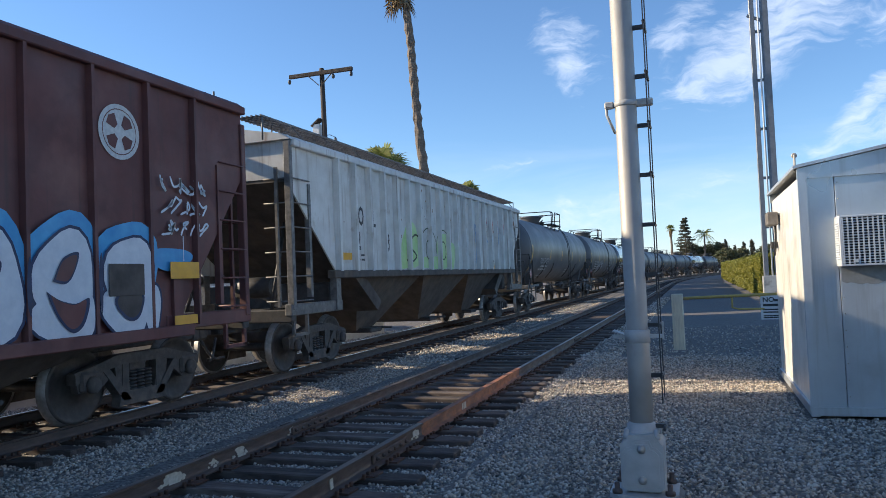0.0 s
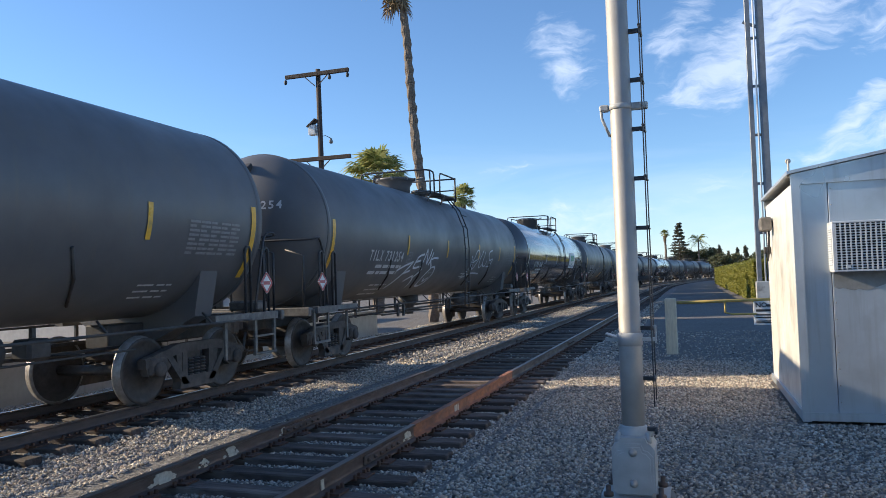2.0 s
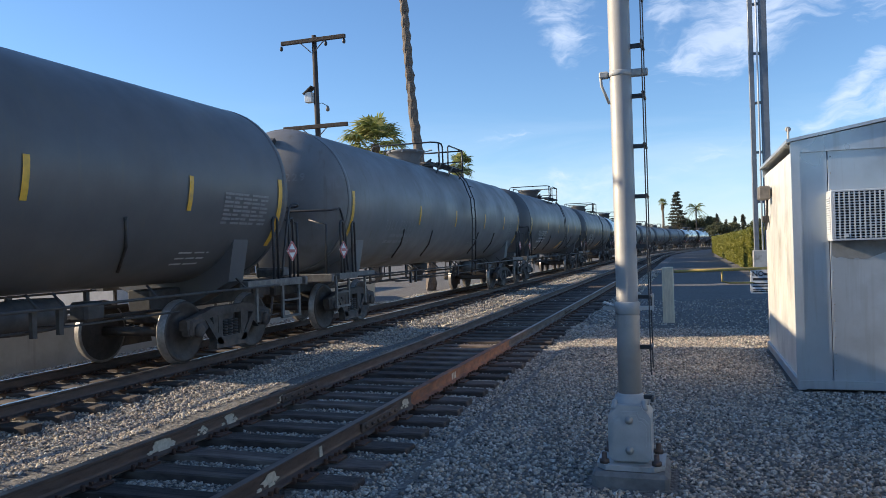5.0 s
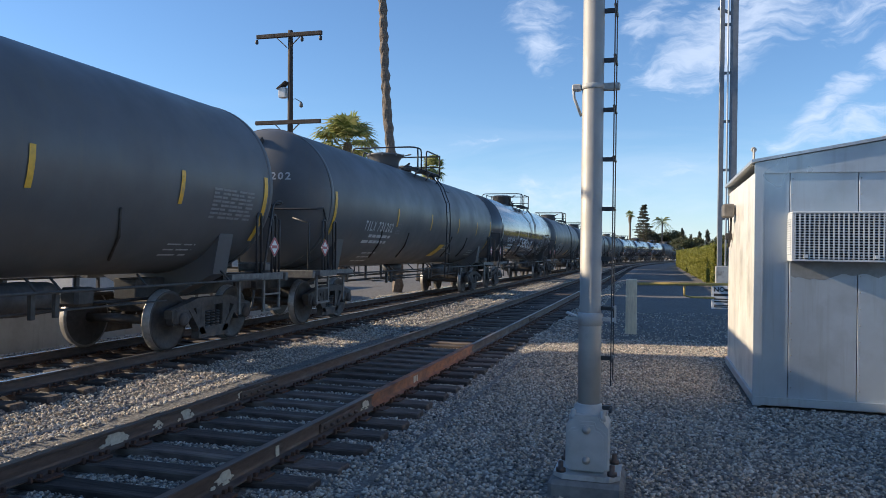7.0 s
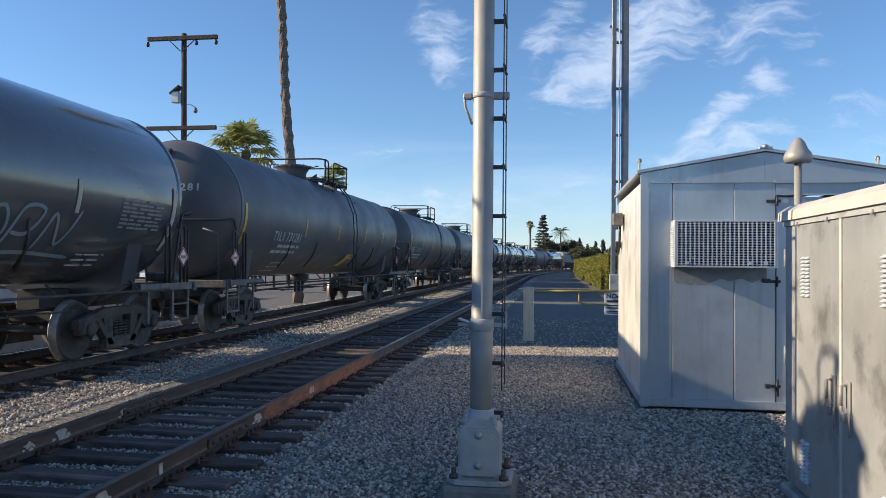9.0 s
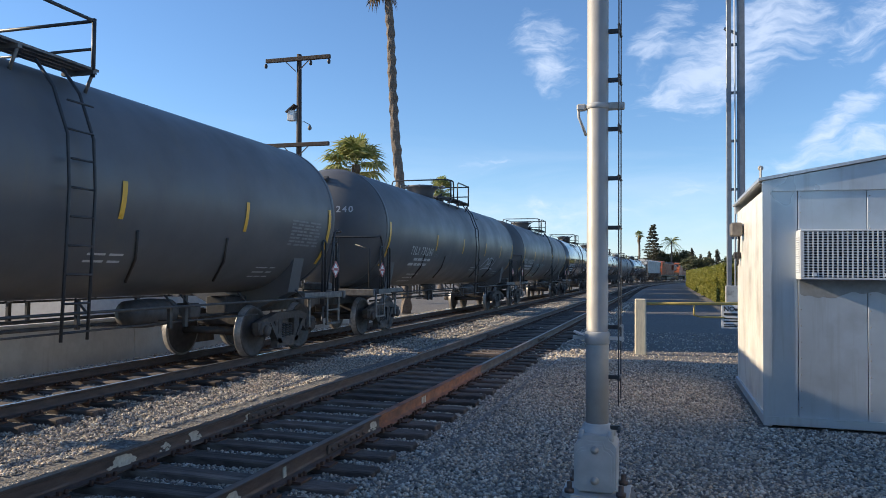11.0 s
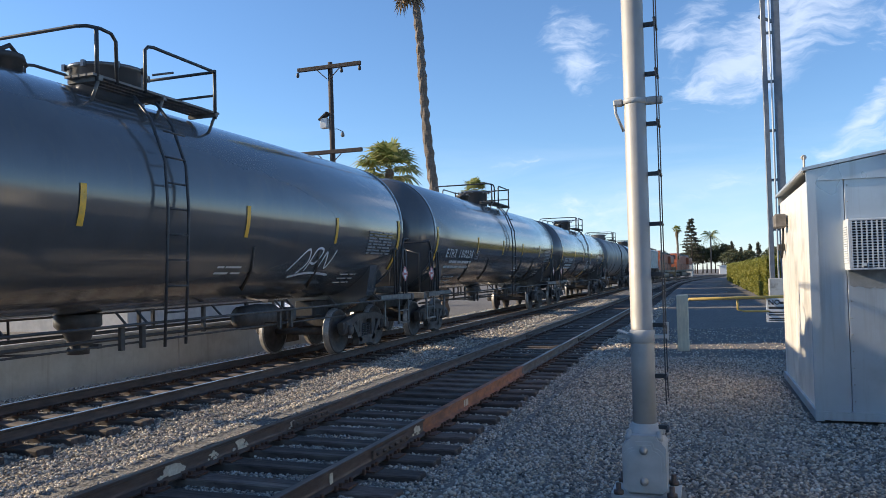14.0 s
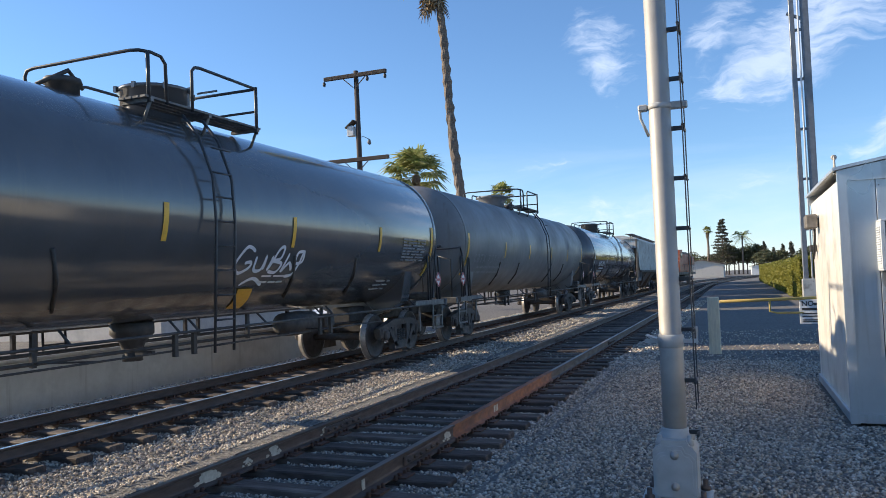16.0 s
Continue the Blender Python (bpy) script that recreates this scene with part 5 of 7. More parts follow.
def locomotive(label):
    car = thing("locomotive", label, "locomotive", "locomotives of the train")
    m = M()
    m.box((0, 0, 1.35), (2.9, 21.6, 0.34), bev=0.04)
    m.box((0, 0.5, 0.78), (2.6, 6.2, 0.95), bev=0.2)
    part("underframe", m, LOCO_DARK, car)
    m = M()
    m.box((0, 1.6, 2.75), (2.0, 15.6, 2.5), bev=0.10)
    m.box((0, 7.6, 3.1), (2.9, 4.6, 1.3), bev=0.15)
    part("hood", m, LOCO_ORANGE, car, "orange long hood")
    m = M()
    m.box((0, 1.6, 4.12), (1.9, 15.0, 0.22), bev=0.06)
    for i in range(3):
        m.rev([(0.55, 4.2), (0.55, 4.38), (0.3, 4.42)], 14, "z", (0, 5.0 + 1.9 * i, 0))
    part("hood_roof", m, LOCO_DARK, car)
    m = M()
    m.ext([(-9.9, 1.5), (-9.9, 2.9), (-9.2, 3.1), (-8.9, 4.3), (-6.2, 4.42), (-6.2, 1.5)], "x", -1.45, 1.45)
    cab = part("cab", m, LOCO_ORANGE, car)
    m = M()
    for s in (-1, 1):
        m.box((s * 0.62, -9.07, 3.72), (0.9, 0.06, 0.62), (-14, 0, 0))
        m.box((s * 1.455, -7.6, 3.6), (0.03, 1.3, 0.66))
    part("cab_window", m, GLASS, cab)
    m = M()
    m.box((0, -10.6, 1.3), (2.9, 0.4, 1.5), bev=0.05)
    m.ext([(-10.9, 0.25), (-10.5, 0.25), (-10.5, 0.9), (-10.75, 0.9)], "x", -1.4, 1.4)
    part("pilot", m, LOCO_DARK, car)
    for s in (-1, 1):
        m = M()
        m.tube([(s * 1.42, -6, 2.5), (s * 1.42, 10.5, 2.5)], 0.025, 6)
        for i in range(9):
            m.tube([(s * 1.42, -6 + 2.06 * i, 2.5), (s * 1.42, -6 + 2.06 * i, 1.5)], 0.022, 6)
        part("walkway_rail", m, SILL_WORN, car)
        coupler(car, s, 11.2)
        t = new("truck")
        t.parent = car
        t.matrix_basis = pose(0, s * 6.9, 0)
        m = M()
        for q in (-1, 1):
            m.box((q * 1.12, 0, 0.72), (0.2, 4.6, 0.36), bev=0.05)
            for k in (-1.9, 0, 1.9):
                m.box((q * 1.14, k, 0.5), (0.24, 0.42, 0.4), bev=0.05)
        part("truck_frame", m, TRUCK, t)
        for k in (-1.9, 0, 1.9):
            w = new("wheelset", WHEELSET)
            w.parent = t
            w.matrix_basis = pose(0, k, 0.457)
    return car


# ---------------------------------------------------------------- standing things
def build_mast():
    t = thing("signal_mast", "galvanised steel signal mast with ladder on cast base", "signal mast", at=pose(-1.0, 6.12, 0))
    m = M()
    m.rev([(0.085, 0.45), (0.085, 1.22), (0.080, 1.23), (0.080, 9.2), (0.02, 9.25)], 28, "z")
    pole = part("pole", m, GALV, t)
    m = M()
    m.rev([(0.082, 1.225), (0.092, 1.23), (0.092, 1.31), (0.082, 1.32)], 28, "z")
    m.box((-0.13, 0, 1.27), (0.10, 0.05, 0.025))
    m.box((0.13, 0, 1.27), (0.12, 0.05, 0.025))
    m.box((0.185, 0, 1.31), (0.012, 0.03, 0.13))
    m.box((-0.14, 0.02, 1.30), (0.08, 0.12, 0.008), (0, 20, 0))
    part("clamp_band", m, CAST_GREY, pole)
    m = M()
    m.rev([(0.082, 2.995), (0.088, 3.0), (0.088, 3.03), (0.082, 3.035)], 28, "z")
    m.box((-0.12, -0.01, 3.015), (0.07, 0.06, 0.05), bev=0.01)
    m.tube([(-0.145, -0.01, 3.02), (-0.14, -0.01, 2.94), (-0.085, -0.01, 2.80)], 0.012, 6)
    m.box((0.13, 0, 3.015), (0.14, 0.05, 0.055), bev=0.008)
    part("collar", m, CAST_GREY, pole, "clamp collar")
    lad = M()
    for y in (-0.15, 0.15):
        lad.box((0.165, y, 5.0), (0.008, 0.028, 8.4))
    rails = part("ladder_rail", lad, STEEL_DARK, t)
    for i in range(22):
        m = M()
        z = 0.61 + 0.372 * i
        m.box((0.12, 0.0, z), (0.10, 0.03, 0.03))
        m.tube([(0.165, -0.15, z), (0.165, 0.15, z)], 0.011, 6)
        part("rung", m, STEEL_DARK, rails)
    # cast junction base
    W = 0.152
    m = M()
    m.ext([(-W, 0.20), (-W + 0.03, 0.175), (W - 0.03, 0.175), (W, 0.20), (W, 0.49), (W - 0.03, 0.53), (0.10, 0.54), (0.085, 0.575), (-0.085, 0.575), (-0.10, 0.54), (-W + 0.03, 0.53), (-W, 0.49)], "y", -0.17, 0.17)
    m.rev([(0.125, 0.56), (0.125, 0.585), (0.10, 0.60), (0.098, 0.63), (0.088, 0.64)], 24, "z")
    for x in (-0.105, 0.105):
        for y in (-0.11, 0.11):
            m.rev([(0.028, 0.53), (0.028, 0.565), (0.018, 0.57), (0.018, 0.60), (0.005, 0.605)], 10, "z", (x, y, 0))
    base = part("junction_base", m, CAST_GREY, t, "grey cast junction box with bolted cover")
    # cover with notched shoulders, a raised rim and a pale plate inside
    def cover(k, ya, yb):
        m = M()
        pts = [(-0.16, 0.20), (-0.13, 0.165), (-0.05, 0.165), (0.0, 0.14), (0.05, 0.165), (0.13, 0.165), (0.16, 0.20), (0.16, 0.40), (0.125, 0.435), (0.085, 0.445), (0.065, 0.49), (-0.065, 0.49), (-0.085, 0.445), (-0.125, 0.435), (-0.16, 0.40)]
        m.ext([(a * k * 0.87, 0.36 + (b - 0.315) * k) for a, b in pts], "y", ya, yb)
        return m
    part("cover_rim", cover(1.0, -0.182, -0.17), CAST_GREY, base)
    part("cover_plate", cover(0.86, -0.192, -0.182), CAST_GREY, base)
    for z in (0.255, 0.475):
        m = M()
        m.rev([(0.030, 0), (0.030, 0.012), (0.020, 0.016), (0.020, 0.034), (0.001, 0.040)], 12, "y", (0, 0, 0))
        m.v = [(a, -0.190 - b, c + z) for a, b, c in m.v]
        part("cover_bolt", m, GALV, base)
    m = M()
    m.ext([(-0.24, -0.15), (-0.17, -0.23), (0.17, -0.23), (0.24, -0.15), (0.24, 0.15), (0.17, 0.23), (-0.17, 0.23), (-0.24, 0.15)], "z", 0.115, 0.15)
    m.box((0, 0, 0.165), (0.25, 0.25, 0.03), bev=0.008)
    part("base_plate", m, CAST_GREY, base)
    for a in (-0.185, 0.185):
        for b in (-0.165, 0.165):
            m = M()
            m.rev([(0.036, 0.15), (0.036, 0.178), (0.019, 0.18), (0.019, 0.225), (0.014, 0.23)], 8, "z", (a, b, 0))
            part("anchor_bolt", m, RAIL, base, "rusty anchor bolt with nut")
    # footing concrete is darkened in its colour for the shadow lying there
    m = M()
    m.box((0, 0, -0.07), (0.54, 0.54, 0.36), bev=0.03)
    part("footing", m, mat("shaded_footing_concrete", (0.24, 0.235, 0.225), (0.15, 0.145, 0.14), 0.85, size=9, bump=0.004), t, "weathered concrete footing coloured dark for the shadow on it")


def build_bungalow():
    x0, x1, y0, y1, H = 0.60, 3.42, 9.74, 13.1, 2.75
    t = thing("signal_house", "silver aluminium railway equipment house with gable roof", "equipment shed")
    m = M()
    m.box(((x0 + x1) / 2, (y0 + y1) / 2, 0.02), (x1 - x0 - 0.3, y1 - y0 - 0.3, 0.12))
    part("skid", m, CONCRETE, t)
    th = 0.06
    edges = [x0, 0.95, 1.66, 2.13, 3.05, x1]
    for i in range(5):
        if i == 3:
            continue
        m = M()
        m.box(((edges[i] + edges[i + 1]) / 2, y0 + th / 2, (0.05 + H) / 2), (edges[i + 1] - edges[i] - 0.006, th, H - 0.05), bev=0.004)
        part("front_panel", m, BUNG, t)
    # door leaf with frame, hinges and two hasps
    m = M()
    m.box((2.59, y0 + th / 2 + 0.012, 1.33), (0.90, th, 2.44), bev=0.004)
    door = part("door", m, BUNG, t, "flush aluminium door, shut")
    m = M()
    m.box((2.59, y0 + 0.02, 2.66), (0.92, 0.06, 0.18))
    m.box((2.59, y0 - 0.02, 2.735), (0.96, 0.06, 0.05))
    part("door_header", m, BUNG, t)
    for z in (0.32, 1.55, 2.5):
        m = M()
        m.box((2.10, y0 - 0.012, z), (0.16, 0.02, 0.035))
        m.tube([(2.14, y0 - 0.02, z - 0.06), (2.14, y0 - 0.02, z + 0.06)], 0.014, 8)
        part("hinge", m, STEEL_DARK, door)
    m = M()
    m.box((2.03, y0 - 0.03, 0.32), (0.05, 0.05, 0.05))
    m.tube([(2.15, y0 - 0.02, 0.20), (2.15, y0 - 0.02, 0.40)], 0.012, 6)
    part("padlock", m, STEEL_DARK, door)
    m = M()
    m.box((2.02, y0 - 0.025, 1.56), (0.10, 0.03, 0.05), bev=0.01)
    part("hasp", m, STEEL_DARK, door)
    # seams and rivets
    m = M()
    for x in (0.95, 1.66):
        for k in range(14):
            m.rev([(0.008, 0), (0.001, 0.006)], 6, "y", (x + 0.03, 0, 0.25 + 0.185 * k))
    m.v = [(a, y0 - b, c) for a, b, c in m.v]
    part("rivets", m, GALV, t)["kind"] = "stuff"
    # track-side wall takes the colour with sunlight painted in
    for nm, x, mt in (("side_wall", x0 + th / 2, BUNG_SUNLIT), ("side_wall", x1 - th / 2, BUNG)):
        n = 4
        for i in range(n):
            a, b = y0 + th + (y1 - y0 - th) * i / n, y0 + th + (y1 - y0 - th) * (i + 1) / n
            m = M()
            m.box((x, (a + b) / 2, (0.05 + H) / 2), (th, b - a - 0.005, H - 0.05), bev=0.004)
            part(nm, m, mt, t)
    m = M()
    m.box(((x0 + x1) / 2, y1 - th / 2, (0.05 + H) / 2), (x1 - x0 - 2 * th, th, H - 0.05))
    part("rear_wall", m, BUNG, t)
    # gable ends and roof
    xr = 2.0
    for y in (y0 - 0.03, y1 - 0.02):
        for a, b in ((x0 - 0.03, xr), (xr, x1 + 0.03)):
            m = M()
            za, zb = (2.84, 3.08) if a < xr else (3.08, 2.84)
            m.ext([(a + 0.002, H - 0.03), (b - 0.002, H - 0.03), (b - 0.002, zb), (a + 0.002, za)], "y", y, y + 0.05)
            part("gable_panel", m, BUNG, t)
    for a, b, za, zb in ((x0 - 0.07, xr, 2.84, 3.09), (xr, x1 + 0.07, 3.09, 2.84)):
        m = M()
        m.ext([(a, za), (b, zb), (b, zb + 0.035), (a, za + 0.035)], "y", y0 - 0.07, y1 + 0.07)
        part("roof_sheet", m, BUNG, t)
    m = M()
    m.box((xr, (y0 + y1) / 2, 3.125), (0.16, y1 - y0 + 0.15, 0.03), bev=0.008)
    m.rev([(0.04, 3.12), (0.04, 3.16), (0.01, 3.17)], 10, "z", (xr, y0 - 0.04, 0))
    part("ridge_cap", m, BUNG, t)
    for x in (x0 + 0.0, x1 - 0.1):
        m = M()
        m.box((x - 0.03, y0 + 0.10, 2.92), (0.02, 0.07, 0.20), bev=0.006)
        m.rev([(0.022, -0.008), (0.032, 0), (0.022, 0.008)], 12, "y", (x - 0.03, y0 + 0.10, 3.01))
        part("lifting_lug", m, GALV, t)
    m = M()
    for x, y in ((x0 + 0.04, y0 + 0.02), (x1 - 0.04, y0 + 0.02)):
        m.box((x - 0.02, y - 0.03, (0.03 + H) / 2), (0.09, 0.05, H - 0.03))
    m.box(((x0 + x1) / 2, y0 - 0.02, 0.09), (x1 - x0, 0.05, 0.09))
    m.box((x0 - 0.012, (y0 + y1) / 2, 0.10), (0.04, y1 - y0, 0.10))
    part("corner_trim", m, BUNG, t)
    # work lamp and conduit on the track side
    m = M()
    m.box((x0 - 0.10, 12.2, 2.42), (0.16, 0.28, 0.20), bev=0.02)
    m.box((x0 - 0.03, 12.2, 2.42), (0.06, 0.12, 0.10))
    lamp = part("floodlight", m, SILL_WORN, t, "small grey floodlight, unlit")
    m = M()
    m.tube([(x0 - 0.05, 12.25, 2.35), (x0 - 0.05, 12.3, 2.15), (x0 - 0.04, 12.5, 2.02), (x0 - 0.04, 12.7, 1.9)], 0.018, 6)
    m.box((x0 - 0.05, 12.6, 2.05), (0.10, 0.10, 0.10), bev=0.01)
    part("conduit", m, STEEL_DARK, t)
    under_ac_patch(t)


def under_ac_patch(t):
    # darker patch with a ragged lower edge, about as wide as the unit
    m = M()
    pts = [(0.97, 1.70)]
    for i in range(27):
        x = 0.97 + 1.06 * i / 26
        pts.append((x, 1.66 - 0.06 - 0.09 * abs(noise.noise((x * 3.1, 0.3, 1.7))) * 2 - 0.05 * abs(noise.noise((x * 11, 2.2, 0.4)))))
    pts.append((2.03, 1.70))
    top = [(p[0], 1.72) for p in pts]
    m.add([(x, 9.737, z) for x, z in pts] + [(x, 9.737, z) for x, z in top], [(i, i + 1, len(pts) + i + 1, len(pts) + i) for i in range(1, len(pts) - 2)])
    part("damp_stain", m, mat("damp_stain", (0.30, 0.31, 0.32), (0.24, 0.25, 0.25), 0.5, metal=0.2, size=14), t, "darker ragged-edged patch below the air conditioner")


def build_ac():
    x0, x1, z0, z1, ya, yb = 0.93, 2.07, 1.71, 2.26, 9.44, 9.735
    t = thing("air_conditioner", "white wall-mounted air conditioner with slotted grille", "air conditioner")
    # solid block in place of the hollow case, its shade put into the colour
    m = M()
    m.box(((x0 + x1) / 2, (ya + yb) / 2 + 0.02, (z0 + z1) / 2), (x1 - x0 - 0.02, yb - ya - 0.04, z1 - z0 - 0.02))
    body = part("inner_case", m, SLOT, t, "near-black block standing for shade behind the grille")
    m = M()
    for z in (z0 + 0.01, z1 - 0.01):
        m.box(((x0 + x1) / 2, (ya + yb) / 2, z), (x1 - x0, yb - ya, 0.022), bev=0.004)
    for x in (x0 + 0.01, x1 - 0.01):
        m.box((x, (ya + yb) / 2, (z0 + z1) / 2), (0.022, yb - ya, z1 - z0 - 0.045))
    part("case", m, AC_MAT, t)
    m = M()
    n = 22
    for i in range(n + 1):
        x = x0 + 0.03 + (x1 - x0 - 0.06) * i / n
        m.box((x, ya + 0.004, (z0 + z1) / 2), (0.014, 0.012, z1 - z0 - 0.045))
    for i in range(17):
        z = z0 + 0.04 + (z1 - z0 - 0.08) * i / 16
        m.box(((x0 + x1) / 2, ya + 0.008, z), (x1 - x0 - 0.05, 0.010, 0.009), (30, 0, 0))
    for x in (x0 + 0.14, x0 + 0.85, x1 - 0.13):
        m.box((x, ya - 0.004, z0 + 0.055), (0.045, 0.01, 0.035))
    part("grille", m, AC_MAT, t)
    m = M()
    for i in range(16):
        m.box((x0 - 0.004, ya + 0.16, z0 + 0.08 + 0.026 * i), (0.012, 0.22, 0.014), (0, 25, 0))
    part("side_louvre", m, AC_MAT, t)


def build_cabinet():
    x0, x1, y0, y1, H = 1.33, 2.25, 4.28, 6.55, 2.08
    t = thing("relay_cabinet", "scuffed silver double-door relay cabinet with cream cap", "equipment cabinet")
    m = M()
    m.box(((x0 + x1) / 2 + 0.02, (y0 + y1) / 2, H / 2 + 0.05), (x1 - x0 - 0.04, y1 - y0, H - 0.1), bev=0.01)
    body = part("body", m, CABINET, t)
    m = M()
    m.ext([(x0 - 0.06, 2.08), (x0 - 0.055, 2.15), (x0 + 0.02, 2.20), ((x0 + x1) / 2, 2.25), (x1 + 0.02, 2.20), (x1 + 0.06, 2.08)], "y", y0 - 0.06, y1 + 0.06)
    part("cap", m, CABINET_TOP, t, "cream rounded cap")
    m = M()
    m.box(((x0 + x1) / 2, (y0 + y1) / 2, 0.0), (x1 - x0 + 0.1, y1 - y0 + 0.1, 0.14), bev=0.02)
    part("plinth", m, CONCRETE, t)
    for a, b in ((y0 + 0.03, 5.37), (5.41, y1 - 0.03)):
        m = M()
        m.box((x0 - 0.005, (a + b) / 2, 1.08), (0.045, b - a, 1.92), bev=0.008)
        d = part("door", m, CABINET, t)
        for zc in (1.66, 0.36):
            m = M()
            for col in (-0.045, 0.045):
                for k in range(11):
                    m.ext([(0, 0), (-0.022, 0.004), (0, 0.020)], "y", -0.036, 0.036)
                    n = len(m.v)
                    m.v[n - 6:] = [(p[0] + x0 - 0.027, p[1] + (a + b) / 2 + col + (0.08 if a > 5 else -0.12), p[2] + zc - 0.14 + 0.0265 * k) for p in m.v[n - 6:]]
            part("louvre", m, AC_MAT, d, "pressed ventilation louvres")
        m = M()
        y = b - 0.10 if a < 5 else a + 0.10
        m.box((x0 - 0.035, y, 0.95), (0.012, 0.075, 0.20), bev=0.004)
        m.tube([(x0 - 0.045, y, 1.02), (x0 - 0.075, y, 1.02), (x0 - 0.075, y, 0.90)], 0.011, 6)
        m.box((x0 - 0.06, y, 0.83), (0.03, 0.05, 0.065), bev=0.008)
        m.tube([(x0 - 0.05, y - 0.05, 0.86), (x0 - 0.05, y - 0.055, 0.72)], 0.007, 5)
        part("handle", m, GALV, d, "hasp handle with padlock")
        for z in (0.35, 1.05, 1.8):
            m = M()
            yy = a - 0.012 if a < 5 else b + 0.012
            m.tube([(x0 - 0.02, yy, z - 0.07), (x0 - 0.02, yy, z + 0.07)], 0.016, 8)
            part("hinge", m, CAST_GREY, d)
    m = M()
    m.box((x0 - 0.02, 5.39, 1.08), (0.03, 0.035, 1.92))
    part("door_astragal", m, CABINET_TOP, t)
    m = M()
    m.box((x0 - 0.01, (y0 + y1) / 2, 2.06), (0.06, y1 - y0 - 0.02, 0.04))
    for y in (4.9, 5.6, 6.2):
        m.rev([(0.012, 0), (0.012, 0.03)], 8, "z", (x0 - 0.045, y, 2.03))
    part("drip_rail", m, CAST_GREY, t)


def build_vent():
    t = thing("vent_pipe", "galvanised vent pipe with mushroom cap behind the cabinet", "vent pipe", at=pose(1.51, 6.9, 0))
    m = M()
    m.rev([(0.03, -0.05), (0.03, 2.62)], 16, "z")
    part("pipe", m, GALV, t)
    m = M()
    m.rev([(0.045, 2.58), (0.098, 2.585), (0.112, 2.62), (0.104, 2.655), (0.072, 2.70), (0.052, 2.75), (0.02, 2.785), (0.001, 2.79)], 20, "z")
    part("cap", m, GALV, t)


def build_gate():
    t = thing("bollard", "weathered square timber bollard", "bollard", at=pose(-1.02, 17.35, 0))
    m = M()
    m.box((0, 0, 0.56), (0.24, 0.20, 1.30), bev=0.02)
    part("post", m, POST_WOOD, t)
    t = thing("barrier_gate", "faded yellow pipe barrier gate across the yard", "barrier")
    m = M()
    m.tube([(-0.92, 18.56, 1.06), (0.2, 18.9, 1.07), (5.2, 20.4, 1.10)], 0.036, 10)
    part("boom", m, BAR_YELLOW, t)
    m = M()
    m.tube([(0.15, 18.9, 1.05), (0.15, 18.9, 0.80), (0.30, 18.95, 0.76), (3.2, 19.8, 0.70)], 0.024, 8)
    part("brace", m, BAR_YELLOW, t)
    m = M()
    m.tube([(5.2, 20.4, -0.1), (5.2, 20.4, 1.25)], 0.07, 10)
    part("post", m, BAR_YELLOW, t)
    m = M()
    m.tube([(3.2, 19.8, -0.1), (3.2, 19.8, 1.1)], 0.05, 10)
    part("post", m, BAR_YELLOW, t)
    s = thing("warning_sign", "white warning sign with dark lettering hung on the barrier", "sign")
    m = M()
    m.box((1.13, 19.10, 0.77), (0.72, 0.02, 0.55), bev=0.004)
    part("panel", m, SIGN_WHITE, s)
    m = M()
    flat = lambda u, v, off: (u, 19.09 - off, v)
    words(m, "NO", 0.16, 0.81, 0.90, flat, 0.004)
    for r, (v, h) in enumerate(((0.91, 0.055), (0.80, 0.055), (0.71, 0.03), (0.65, 0.03), (0.57, 0.025), (0.53, 0.025))):
        u0, u1 = (1.06, 1.45) if r == 0 else (0.82, 1.45)
        m.add([flat(u0, v, 0.004), flat(u1, v, 0.004), flat(u1, v + h, 0.004), flat(u0, v + h, 0.004)], [(0, 1, 2, 3)])
    part("lettering", m, BLACK_INK, s)


def build_twin_pole():
    t = thing("steel_pole", "tall blue-grey twin-leg steel pole with conduit", "pole", at=pose(2.62, 38.0, 0))
    for x, w in ((-0.20, 0.22), (0.34, 0.34)):
        m = M()
        m.box((x, 0, 9.5), (w, 0.26, 19.4), bev=0.02)
        part("leg", m, STEEL_POLE, t)
    m = M()
    m.tube([(0.06, -0.12, 0), (0.06, -0.12, 19)], 0.04, 8)
    part("conduit", m, AC_MAT, t)
    for i in range(8):
        m = M()
        m.box((0.07, 0, 1.2 + 2.3 * i), (0.5, 0.1, 0.12))
        part("tie_bar", m, STEEL_POLE, t)
    m = M()
    m.box((0.0, -0.05, 13.3), (0.9, 0.12, 0.12), (0, 28, 0))
    part("brace", m, STEEL_POLE, t)
    m = M()
    m.box((-0.1, -0.3, 0.6), (0.6, 0.35, 1.3), bev=0.03)
    part("switch_box", m, CABINET, t)


